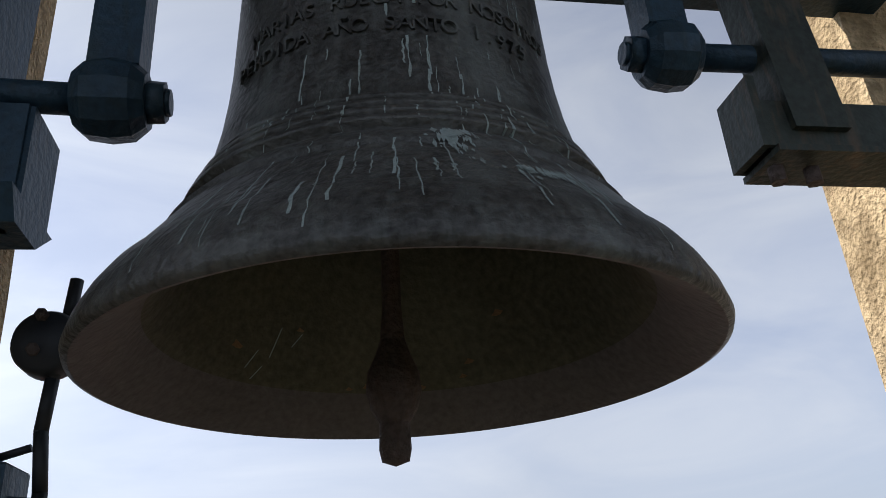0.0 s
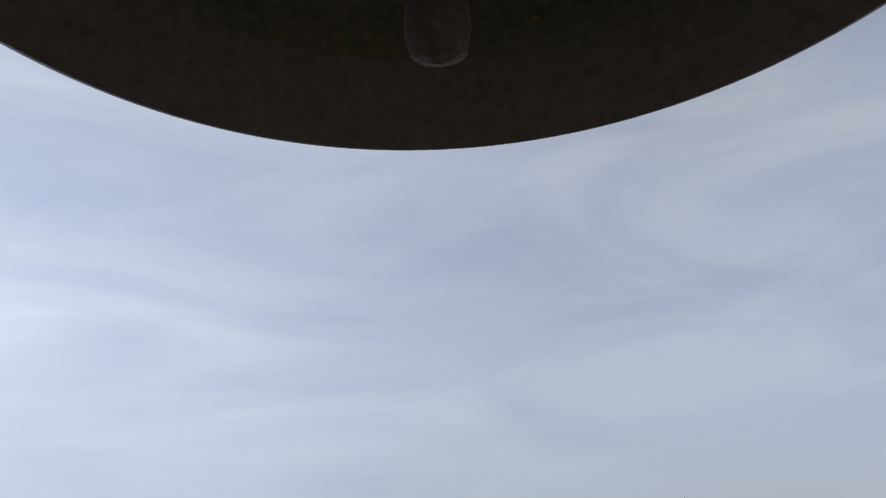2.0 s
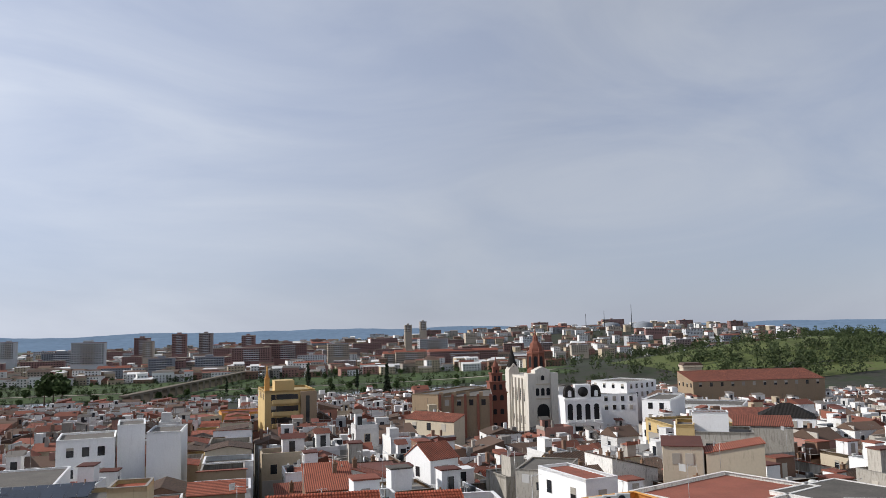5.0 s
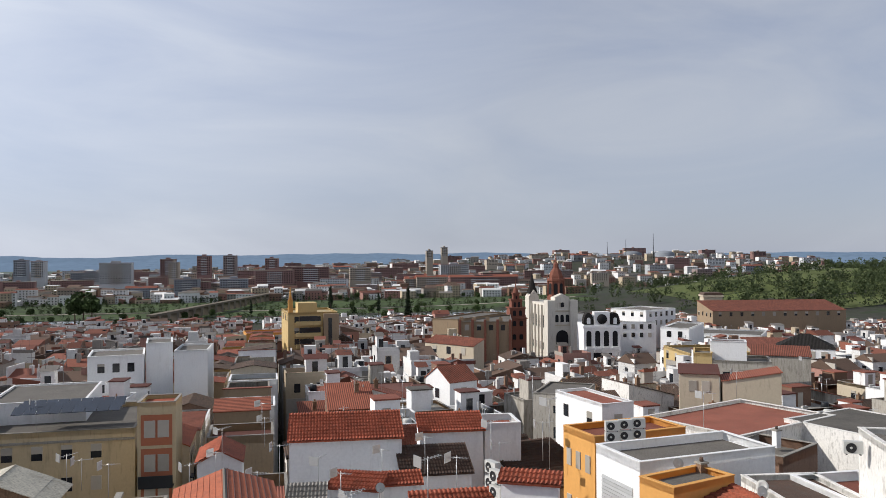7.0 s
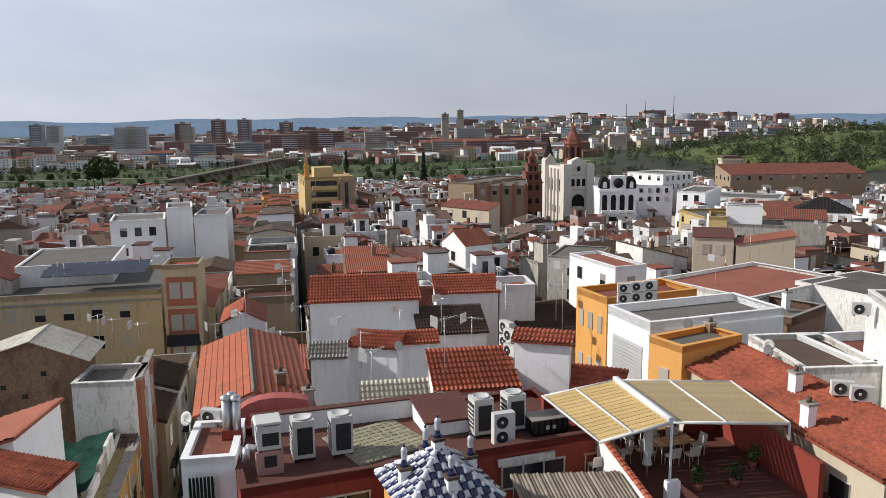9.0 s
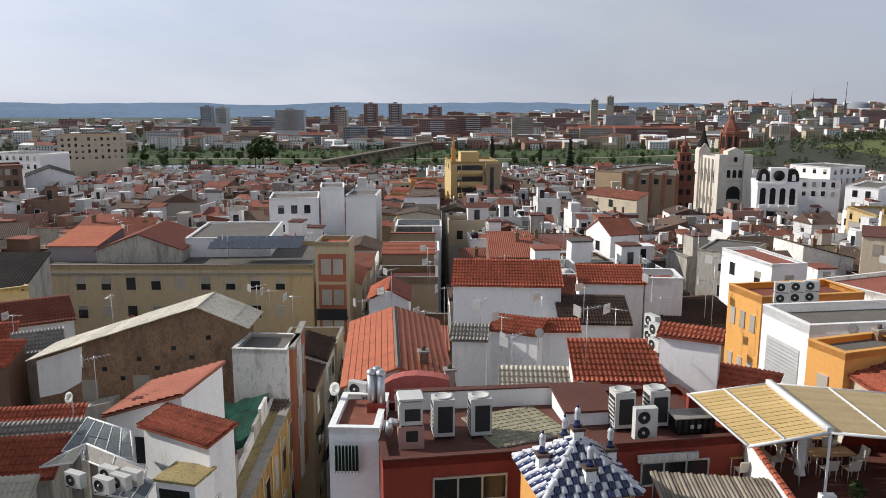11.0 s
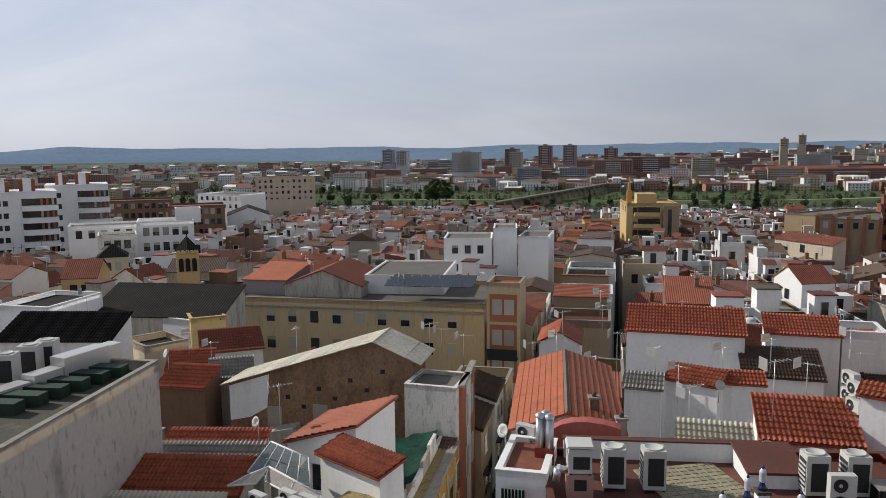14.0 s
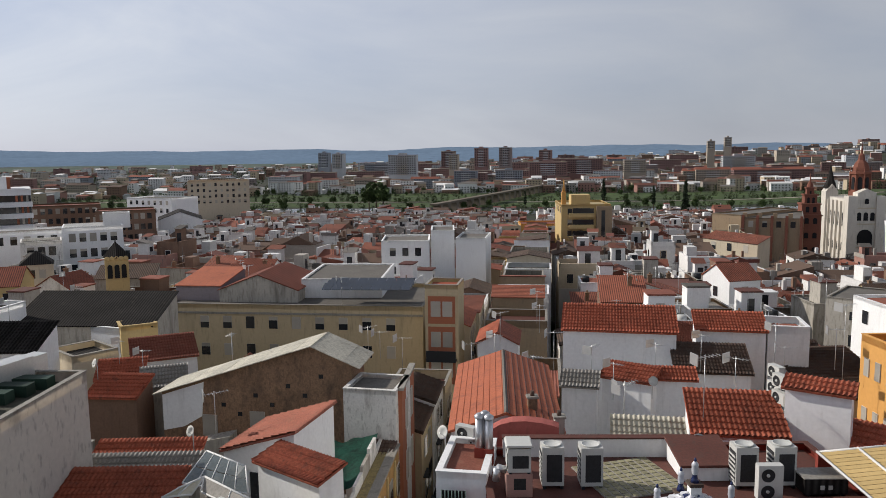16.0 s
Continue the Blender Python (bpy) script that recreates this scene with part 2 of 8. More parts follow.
PLASTIC = mat("white_unit_casing", (0.55, 0.55, 0.52), 0.5, 0.06, 2.0, 0.0, stain=((0.4, 0.38, 0.33), 0.66, 0.4), per=0.06)
GRILLE = mat("dark_coil_grille", (0.03, 0.03, 0.032), 0.6, 0.3, 20.0, 0.5, per=0.1)
DARKMETAL = mat("painted_dark_metal", (0.02, 0.023, 0.027), 0.5, 0.2, 3.0, 0.1, per=0.1)
ALU = mat("aluminium_bar", (0.55, 0.55, 0.54), 0.4, 0.08, 3.0, 0.0, 0.6, per=0.05)


# ---- building blocks ----
def ground_z(x, y):
    """The town falls to the river; a wooded hill rises beyond it."""
    r = math.hypot(x, y)
    z = -28.0 * min(1.0, max(0.0, (y - 20) / 600.0)) ** 0.9
    z += 40.0 * math.exp(-(((x - 640) / 270) ** 2 + ((y - 760) / 210) ** 2))
    z += 46.0 * math.exp(-(((x - 1000) / 620) ** 2 + ((y - 1900) / 520) ** 2))
    z += 16.0 * math.exp(-(((x - 300) / 700) ** 2 + ((y - 2100) / 500) ** 2))
    return z


def box(bm, x0, x1, y0, y1, z0, z1, mi=0):
    v = [bm.verts.new(p) for p in ((x0, y0, z0), (x1, y0, z0), (x1, y1, z0), (x0, y1, z0), (x0, y0, z1), (x1, y0, z1), (x1, y1, z1), (x0, y1, z1))]
    for q in ((0, 3, 2, 1), (4, 5, 6, 7), (0, 1, 5, 4), (1, 2, 6, 5), (2, 3, 7, 6), (3, 0, 4, 7)):
        f = bm.faces.new([v[i] for i in q])
        f.material_index = mi
    return v


def prism(bm, pts, axis, a, b, mi=0):
    """A profile (two coordinates each) drawn out along axis from a to b."""
    def p3(p, s):
        return (s, p[0], p[1]) if axis == "x" else (p[0], s, p[1]) if axis == "y" else (p[0], p[1], s)
    lo, hi = [bm.verts.new(p3(p, a)) for p in pts], [bm.verts.new(p3(p, b)) for p in pts]
    n = len(pts)
    fs = [bm.faces.new(lo), bm.faces.new(hi)] + [bm.faces.new((lo[i], lo[(i + 1) % n], hi[(i + 1) % n], hi[i])) for i in range(n)]
    for f in fs:
        f.material_index = mi


def tube(bm, p, q, r0, r1=None, seg=8, mi=0):
    """A round bar from p to q."""
    p, q = Vector(p), Vector(q)
    r1 = r0 if r1 is None else r1
    d = (q - p).normalized()
    u = d.orthogonal().normalized()
    w = d.cross(u)
    lo, hi = [], []
    for i in range(seg):
        a = 2 * math.pi * i / seg
        o = u * math.cos(a) + w * math.sin(a)
        lo.append(bm.verts.new(p + o * r0))
        hi.append(bm.verts.new(q + o * r1))
    for i in range(seg):
        f = bm.faces.new((lo[i], lo[(i + 1) % seg], hi[(i + 1) % seg], hi[i]))
        f.smooth, f.material_index = True, mi
    bm.faces.new(lo).material_index = mi
    bm.faces.new(hi).material_index = mi


def lathe(bm, prof, seg=48, cx=0, cy=0, mi=0, smooth=True):
    rings = []
    for r, z in prof:
        rings.append([bm.verts.new((cx + r * math.cos(2 * math.pi * i / seg), cy + r * math.sin(2 * math.pi * i / seg), z)) for i in range(seg)] if r > 1e-4 else [bm.verts.new((cx, cy, z))])
    for a, b in zip(rings, rings[1:]):
        for i in range(seg):
            j = (i + 1) % seg
            vs = [a[i % len(a)], a[j % len(a)], b[j % len(b)], b[i % len(b)]]
            vs = list(dict.fromkeys(vs))
            if len(vs) > 2:
                f = bm.faces.new(vs)
                f.smooth, f.material_index = smooth, mi


def mesh_of(bm, name, mats, tidy=True):
    if tidy:
        bmesh.ops.recalc_face_normals(bm, faces=bm.faces)
    me = bpy.data.meshes.new(name)
    bm.to_mesh(me)
    bm.free()
    for m in mats if isinstance(mats, (list, tuple)) else (mats,):
        me.materials.append(m)
    return me


def part(name, bm, material, parent, label="", m=None):
    """One mesh object under a thing; bm is a bmesh, or mesh data to share."""
    me = bm if isinstance(bm, bpy.types.Mesh) else mesh_of(bm, name, material)
    ob = new(name, me)
    ob.parent = parent
    if m is not None:
        ob.matrix_basis = m
    if label:
        ob["label"] = label
    return ob


def thing(name, label, category, m=None, group="", kind=""):
    ob = new(name)
    ob.empty_display_size = 0.2
    if m is not None:
        ob.matrix_basis = m
    return tagged(ob, label, category, group, kind)


def solo(name, bm, material, label, category, m=None, group="", kind=""):
    me = bm if isinstance(bm, bpy.types.Mesh) else mesh_of(bm, name, material)
    ob = new(name, me)
    if m is not None:
        ob.matrix_basis = m
    return tagged(ob, label, category, group, kind)


def window_mesh(shut):
    """A two-leaf window in one piece: frame, two recessed panes, a shutter's lowered part."""
    bm = bmesh.new()
    zs = (0.0, 1.0 - 0.86 * shut, 1.0) if 0 < shut < 1 else (0.0, 1.0)
    g = [[bm.verts.new((x, -0.07, z)) for x in (-0.5, 0.0, 0.5)] for z in zs]
    panes = []
    for j in range(len(zs) - 1):
        for i in range(2):
            f = bm.faces.new((g[j][i], g[j][i + 1], g[j + 1][i + 1], g[j + 1][i]))
            panes.append((f, 2 if shut and j == len(zs) - 2 else 1))
    low, top = [g[0][i] for i in range(3)], [g[-1][i] for i in range(3)]
    bmesh.ops.inset_individual(bm, faces=[f for f, k in panes], thickness=0.05, depth=-0.05)
    for f, k in panes:
        f.material_index = k
    for q in (((-0.5, 0), (-0.5, 1)), ((0.5, 0), (0.5, 1)), ((-0.5, 1), (0.5, 1)), ((-0.5, 0), (0.5, 0))):
        vs = [bm.verts.new((q[i][0], y, q[i][1])) for i, y in ((0, -0.07), (1, -0.07), (1, 0.03), (0, 0.03))]
        bm.faces.new(vs)
    bmesh.ops.remove_doubles(bm, verts=bm.verts, dist=0.0005)
    return mesh_of(bm, "window", (FRAME, GLASS, SHUTTER))


WINDOWS = [window_mesh(s) for s in (0, 0, 0.35, 0.6, 1.0)]
PLAN = []                                  # footprints taken: x, y, radius


def window_at(parent, x, y, z, turn=0.0, w=0.9, h=1.25, k=None):
    me = WINDOWS[random.randrange(5) if k is None else k]
    return part("window", me, None, parent, m=Matrix.Translation((x, y, z)) @ Matrix.Rotation(turn, 4, "Z") @ Matrix.Diagonal((w, 1, h, 1)))


def tiled(bm, org, u, v, nx, pitch=0.21, amp=0.085, course=0.42, step=0.032, seg=4):
    """Rows of half-round clay tiles over a rectangle: u along the eave, v up the slope, nx the slope's normal."""
    lu, lv = u.length, v.length
    nu, nv = max(2, round(lu / pitch)) * seg, max(1, round(lv / course))
    prev = None
    for j in range(nv):
        for e in (0, 1):
            row = []
            for i in range(nu + 1):
                ph = 2 * math.pi * i / seg
                lift = amp * (0.5 + 0.5 * math.cos(ph)) + (step if e == 0 else -step)
                wob = 0.012 * noise.noise((i * 0.37, j * 1.7, lu))
                row.append(bm.verts.new(org + u * (i / nu) + v * ((j + e) / nv) + nx * (lift + wob)))
            if prev:
                for i in range(nu):
                    f = bm.faces.new((prev[i], prev[i + 1], row[i + 1], row[i]))
                    f.smooth = e == 1
            prev = row


def slope(par, name, pts, material, near, label=""):
    """One roof slope: pts are eave left, eave right, ridge right, ridge left."""
    a, b, c, d = [Vector(p) for p in pts]
    nx = (b - a).cross(d - a).normalized()
    bm = bmesh.new()
    lo = [bm.verts.new(p - nx * 0.05) for p in (a, b, c, d)]
    hi = [bm.verts.new(p + nx * 0.05) for p in (a, b, c, d)]
    bm.faces.new(lo)
    bm.faces.new(hi)
    for i in range(4):
        bm.faces.new((lo[i], lo[(i + 1) % 4], hi[(i + 1) % 4], hi[i]))
    if near and (c - d - (b - a)).length < 0.05:
        bmesh.ops.recalc_face_normals(bm, faces=bm.faces)
        tiled(bm, a + nx * 0.055, b - a, d - a, nx)
        me = mesh_of(bm, name, material, tidy=False)
        return part(name, me, None, par, label)
    return part(name, bm, RIBBED.get(material, material), par, label)


def house(label, x, y, rot, w, d, zt, h, roof, rise, wall, roofm, rows=2, cols=0, wx=None, win=1, bands=0):
    """A building by the top left corner of its front wall, its turn, width, depth, eave height and wall height."""
    m = pose(x, y, zt - h, 0, 0, rot)
    kind = "apartment_building" if "apartment" in label else "house" if "house" in label else "building"
    root = thing(kind, label, kind.replace("_", " "), m, group="town buildings")
    c = m @ Vector((w / 2, d / 2, 0))
    PLAN.append((c.x, c.y, w / 2 + 0.5, d / 2 + 0.5, radians(rot)))
    near = math.hypot(x, y) < 70 and roofm in (TILE, OLDTILE, BROWN, TERRACOTTA, SHEET, SHEETPALE, SLATE)
    bm, o = bmesh.new(), 0.15
    if roof == "flat":
        t = 0.22
        vs = box(bm, 0, w, 0, d, 0, h)
        bm.faces.ensure_lookup_table()
        if rise > 0:
            ins = bmesh.ops.inset_region(bm, faces=[bm.faces[1]], thickness=min(t, d * 0.3), use_even_offset=True)
            bm.faces.ensure_lookup_table()
            for v in bm.faces[1].verts:
                v.co.z -= rise
        part("wall", bm, wall, root)
        bm = bmesh.new()
        if d < 0.6:
            box(bm, -0.04, w + 0.04, -0.04, d + 0.04, h + 0.002, h + 0.06)
            part("coping", bm, REDFLOOR, root)
            return root
        box(bm, t + 0.01, w - t - 0.01, t + 0.01, d - t - 0.01, h - max(rise, 0.05) + 0.004, h - max(rise, 0.05) + 0.06)
        part("roof", bm, roofm, root)
        bm = bmesh.new()
        for q in ((-0.03, w + 0.03, -0.03, t), (-0.03, w + 0.03, d - t, d + 0.03), (-0.03, t, t, d - t), (w - t, w + 0.03, t, d - t)):
            box(bm, *q, h + 0.006, h + 0.05)
        part("coping", bm, REDFLOOR if wall is REDWALL else wall if wall in (WHITE, PEEL, ORANGE, YELLOW) else COPING, root)
    elif roof == "mono_f":
        prism(bm, [(0, 0), (0, h), (d, h + rise), (d, 0)], "x", 0, w)
        part("wall", bm, wall, root)
        k = rise / d
        slope(root, "roof", [(-o, -o * 1.5, h + 0.07 - k * o), (w + o, -o * 1.5, h + 0.07 - k * o), (w + o, d + o, h + rise + 0.07), (-o, d + o, h + rise + 0.07)], roofm, near)
    elif roof == "mono_b":
        prism(bm, [(0, 0), (0, h), (d, h - rise), (d, 0)], "x", 0, w)
        part("wall", bm, wall, root)
        slope(root, "roof", [(w + o, d + o, h - rise + 0.07), (-o, d + o, h - rise + 0.07), (-o, -o, h + 0.07), (w + o, -o, h + 0.07)], roofm, near)
    elif roof == "mono_l":
        prism(bm, [(0, 0), (0, h), (w, h + rise), (w, 0)], "y", 0, d)
        part("wall", bm, wall, root)
        slope(root, "roof", [(-o, d + o, h + 0.07), (-o, -o, h + 0.07), (w + o, -o, h + rise + 0.07), (w + o, d + o, h + rise + 0.07)], roofm, near)
    elif roof == "mono_r":
        prism(bm, [(0, 0), (0, h + rise), (w, h), (w, 0)], "y", 0, d)
        part("wall", bm, wall, root)
        slope(root, "roof", [(w + o, -o, h + 0.07), (w + o, d + o, h + 0.07), (-o, d + o, h + rise + 0.07), (-o, -o, h + rise + 0.07)], roofm, near)
    elif roof == "gable_x":
        prism(bm, [(0, 0), (0, h), (d / 2, h + rise), (d, h), (d, 0)], "x", 0, w)
        part("wall", bm, wall, root)
        k = rise / d * 2
        slope(root, "roof", [(-o, -o, h + 0.07 - k * o), (w + o, -o, h + 0.07 - k * o), (w + o, d / 2, h + rise + 0.07), (-o, d / 2, h + rise + 0.07)], roofm, near)
        slope(root, "roof", [(w + o, d + o, h + 0.07 - k * o), (-o, d + o, h + 0.07 - k * o), (-o, d / 2, h + rise + 0.07), (w + o, d / 2, h + rise + 0.07)], roofm, False)
    elif roof == "gable_y":
        prism(bm, [(0, 0), (0, h), (w / 2, h + rise), (w, h), (w, 0)], "y", 0, d)
        part("wall", bm, wall, root)
        k = rise / w * 2
        slope(root, "roof", [(-o, d + o, h + 0.07 - k * o), (-o, -o, h + 0.07 - k * o), (w / 2, -o, h + rise + 0.07), (w / 2, d + o, h + rise + 0.07)], roofm, near)
        slope(root, "roof", [(w + o, -o, h + 0.07 - k * o), (w + o, d + o, h + 0.07 - k * o), (w / 2, d + o, h + rise + 0.07), (w / 2, -o, h + rise + 0.07)], roofm, near)
    elif roof == "hip":
        box(bm, 0, w, 0, d, 0, h)
        part("wall", bm, wall, root)
        bm = bmesh.new()
        i = min(w, d) / 2 * 0.98
        e = [bm.verts.new(p) for p in ((-o, -o, h), (w + o, -o, h), (w + o, d + o, h), (-o, d + o, h))]
        r = [bm.verts.new(p) for p in (((i, d / 2, h + rise), (w - i, d / 2, h + rise)) if w > d else ((w / 2, i, h + rise), (w / 2, d - i, h + rise)))]
        if w > d:
            fs = ((e[0], e[1], r[1], r[0]), (e[1], e[2], r[1]), (e[2], e[3], r[0], r[1]), (e[3], e[0], r[0]))
        else:
            fs = ((e[0], e[1], r[0]), (e[1], e[2], r[1], r[0]), (e[2], e[3], r[1]), (e[3], e[0], r[0], r[1]))
        for q in fs:
            bm.faces.new(q)
        bm.faces.new(e)
        part("roof", bm, roofm, root)
    if bands:
        for i in range(bands):
            z = h - 2.6 - i * 3.1
            bm = bmesh.new()
            box(bm, w * 0.30, w * 0.95, -0.06, 0.02, z, z + 1.5)
            part("window_band", bm, GLASS, root)
            bm = bmesh.new()
            box(bm, w * 0.28, w * 0.97, -1.1, 0.0, z - 1.15, z - 0.1)
            part("balcony", bm, wall, root)
            for j in range(2):
                window_at(root, w * (0.08 + 0.12 * j), 0, z, 0, 1.4, 1.3, 0)
        return root
    if win and rows:
        big = 1.0 if math.hypot(x, y) < 150 else 1.25
        cols = cols or max(1, int(w / 3.2))
        a, b = wx or (0.8, w - 0.8)
        for r in range(rows):
            for i in range(cols):
                window_at(root, a + (b - a) * (i + 0.5) / cols, 0, h - (rise if roof == "flat" else 0) - 2.1 - r * 3.0, 0, 0.95 * big, 1.3 * big)
        for i in range(max(1, int(d / 4.0))):
            yy = d * (i + 0.5) / max(1, int(d / 4.0))
            window_at(root, 0, yy, h - 2.4, -math.pi / 2, 0.95 * big, 1.3 * big)
    return root

# ---- the belfry and its bell ----
BRONZE = mat("dark_bell_bronze", (0.072, 0.074, 0.072), 0.45, 0.75, 5.0, 0.25, 0.25, stain=((0.19, 0.215, 0.21), 0.55, 0.6), per=0, fine=14, run=0.12)
BRONZEIN = mat("dull_bell_inside", (0.095, 0.092, 0.066), 0.75, 0.4, 5.0, 0.2, 0.2, stain=((0.20, 0.15, 0.10), 0.70, 0.6), per=0, fine=12)
LIP = mat("dull_bell_lip", (0.115, 0.104, 0.105), 0.7, 0.3, 5.0, 0.2, 0.1, per=0, fine=12)
VERDIGRIS = mat("pale_verdigris", (0.27, 0.33, 0.325), 0.85, 0.25, 20.0, 0.2, per=0)
SPOT = mat("bare_bronze_spot", (0.30, 0.19, 0.11), 0.6, 0.3, 20.0, 0.2, 0.2, per=0.1)
BLUEIRON = mat("blue_painted_iron", (0.02, 0.045, 0.07), 0.5, 0.35, 6.0, 0.2, 0.2, stain=((0.03, 0.05, 0.055), 0.55, 0.6), per=0.05)
GREENIRON = mat("worn_green_iron", (0.035, 0.045, 0.04), 0.6, 0.35, 6.0, 0.2, 0.2, stain=((0.16, 0.11, 0.07), 0.56, 0.7), per=0.05)
RUST = mat("rusted_iron", (0.10, 0.078, 0.07), 0.75, 0.4, 8.0, 0.4, 0.3, stain=((0.12, 0.075, 0.055), 0.54, 0.5), per=0.05)
TOWERSTONE = mat("yellow_tower_stone", (0.54, 0.41, 0.25), 0.95, 0.42, 2.2, 0.9, stain=((0.27, 0.19, 0.10), 0.50, 0.75), per=0.04, fine=30, run=1.2)
BX, BY, BZ = 0.232, 0.132, 30.478

bell = thing("bell", "large dark weathered bronze bell with pale streaks", "bell", Matrix.Translation((BX, BY, BZ)))
outer = [(0.572, -0.004), (0.582, 0.0), (0.586, 0.012), (0.577, 0.046), (0.562, 0.078), (0.543, 0.107), (0.536, 0.112), (0.534, 0.113), (0.496, 0.161), (0.462, 0.205), (0.449, 0.222), (0.452, 0.228), (0.425, 0.258), (0.408, 0.274),
         (0.424, 0.279), (0.420, 0.292), (0.399, 0.296), (0.414, 0.301), (0.410, 0.314), (0.389, 0.318), (0.403, 0.323), (0.399, 0.336), (0.379, 0.340), (0.392, 0.345), (0.387, 0.357), (0.375, 0.362), (0.370, 0.40), (0.357, 0.46), (0.346, 0.54), (0.339, 0.62), (0.334, 0.74), (0.329, 0.86), (0.325, 0.98), (0.31, 1.06), (0.27, 1.11), (0.18, 1.14), (0, 1.15)]
bm = bmesh.new()
lathe(bm, outer[:7], 128)                              # the thick sound bow, with a crease above it
lathe(bm, outer[7:], 128)
lathe(bm, outer[6:8], 128, smooth=False)
part("body", bm, BRONZE, bell)
bm = bmesh.new()                                       # the yoke that carries the bell between the jambs
box(bm, -1.05, 1.5, -0.12, 0.235, 1.145, 1.40)
bmesh.ops.bevel(bm, geom=bm.edges, offset=0.02, segments=1)
part("yoke", bm, BLUEIRON, bell)
bm = bmesh.new()
lathe(bm, [(0.572, -0.004), (0.566, -0.003), (0.53, 0.022), (0.492, 0.055), (0.47, 0.085)], 128)
part("lip", bm, LIP, bell)
bm = bmesh.new()
lathe(bm, [(0.47, 0.0855), (0.455, 0.10), (0.445, 0.12), (0.415, 0.18), (0.375, 0.26), (0.34, 0.36), (0.31, 0.5), (0.295, 0.7), (0.285, 0.9), (0.24, 1.03), (0.0, 1.06)], 128)
part("inside", bm, BRONZEIN, bell)


def lettering(text, z, r, a0, size, spread):
    """Raised capitals that run round the bell, turned towards the room."""
    for i, chx in enumerate(text):
        if chx == " ":
            continue
        cu = bpy.data.curves.new("letter", "FONT")
        cu.body, cu.size, cu.extrude, cu.align_x = chx, size, 0.005, "CENTER"
        tmp = bpy.data.objects.new("letter", cu)
        scene.collection.objects.link(tmp)
        me = bpy.data.meshes.new_from_object(tmp.evaluated_get(bpy.context.evaluated_depsgraph_get()))
        bpy.data.objects.remove(tmp)
        me.materials.clear()
        me.materials.append(BRONZE)
        a = a0 + spread * i
        part("letter", me, None, bell, m=Matrix.Rotation(a, 4, "Z") @ Matrix.Translation((0, -r, z)) @ Matrix.Rotation(math.pi / 2, 4, "X"))


lettering("MARIAS RUEGA POR NOSOTROS", 0.575, 0.342, -0.93, 0.043, 0.075)
lettering("PERDIDA AÑO SANTO 1.975", 0.51, 0.350, -1.03, 0.043, 0.075)


def profile_r(z):
    for (r0, z0), (r1, z1) in zip(outer, outer[1:]):
        if z0 <= z <= z1:
            return r0 + (r1 - r0) * (z - z0) / max(1e-6, z1 - z0)
    return 0.33


rs = random.Random(4)
for i in range(150):                                   # runs of verdigris and droppings down the bell
    a = rs.gauss(0.1, 0.6)
    z1 = rs.choice((rs.uniform(0.6, 0.95), rs.uniform(0.3, 0.5), rs.uniform(0.12, 0.26)))
    ln, wd = rs.uniform(0.015, 0.12), rs.uniform(0.0005, 0.0022)
    bm = bmesh.new()
    prev = None
    for k in range(9):
        z = max(0.03, z1 - ln * k / 8)
        r = profile_r(z) + 0.0015
        w = wd * rs.uniform(0.4, 1.5) / r
        aa = a + rs.uniform(-0.004, 0.004)
        row = [bm.verts.new((r * math.sin(aa + q), -r * math.cos(aa + q), z)) for q in (-w, w)]
        if prev:
            bm.faces.new((prev[0], prev[1], row[1], row[0]))
        prev = row
    part("streak", bm, VERDIGRIS, bell)
bm = bmesh.new()                                       # two broad splashes below the mouldings
for i in range(150):
    if i < 105:
        a, z = 0.065 + rs.gauss(0, 0.035), 0.262 - abs(rs.gauss(0, 0.04))
    else:
        a, z = 0.30 + rs.gauss(0, 0.07), 0.165 - abs(rs.gauss(0, 0.012))
    q, hgt = rs.uniform(0.002, 0.011), rs.uniform(0.003, 0.014)
    v = []
    for da, dz in ((-q, 0), (0, -hgt), (q, 0), (0, hgt)):
        r = profile_r(z + dz) + 0.002 + i * 0.00001
        v.append(bm.verts.new((r * math.sin(a + da), -r * math.cos(a + da), z + dz)))
    bm.faces.new(v)
tagged(part("splash", bm, VERDIGRIS, bell), kind="stuff")
bm = bmesh.new()
box(bm, -0.07, 0.05, -0.035, 0.035, 1.0505, 1.10)
part("staple", bm, RUST, bell)

for a, z, s in ((-0.95, 0.14, 0.012), (-0.55, 0.2, 0.007), (0.75, 0.22, 0.011), (0.2, 0.085, 0.009), (0.45, 0.1, 0.007), (-0.1, 0.09, 0.008), (-0.2, 0.085, 0.006), (0.5, 0.13, 0.009)):
    bm = bmesh.new()
    r = 0.43 - (z - 0.11) * 0.42 - 0.012
    vs = [bm.verts.new((r * math.sin(a + s * 1.6 * k * math.cos(i * 0.9) / r), r * math.cos(a + s * 1.6 * k * math.cos(i * 0.9) / r), z + s * k * math.sin(i * 0.9))) for i, k in enumerate((1, 0.6, 0.9, 0.5, 1.0, 0.7, 0.8))]
    bm.faces.new(vs)
    part("bare_spot", bm, SPOT, bell)
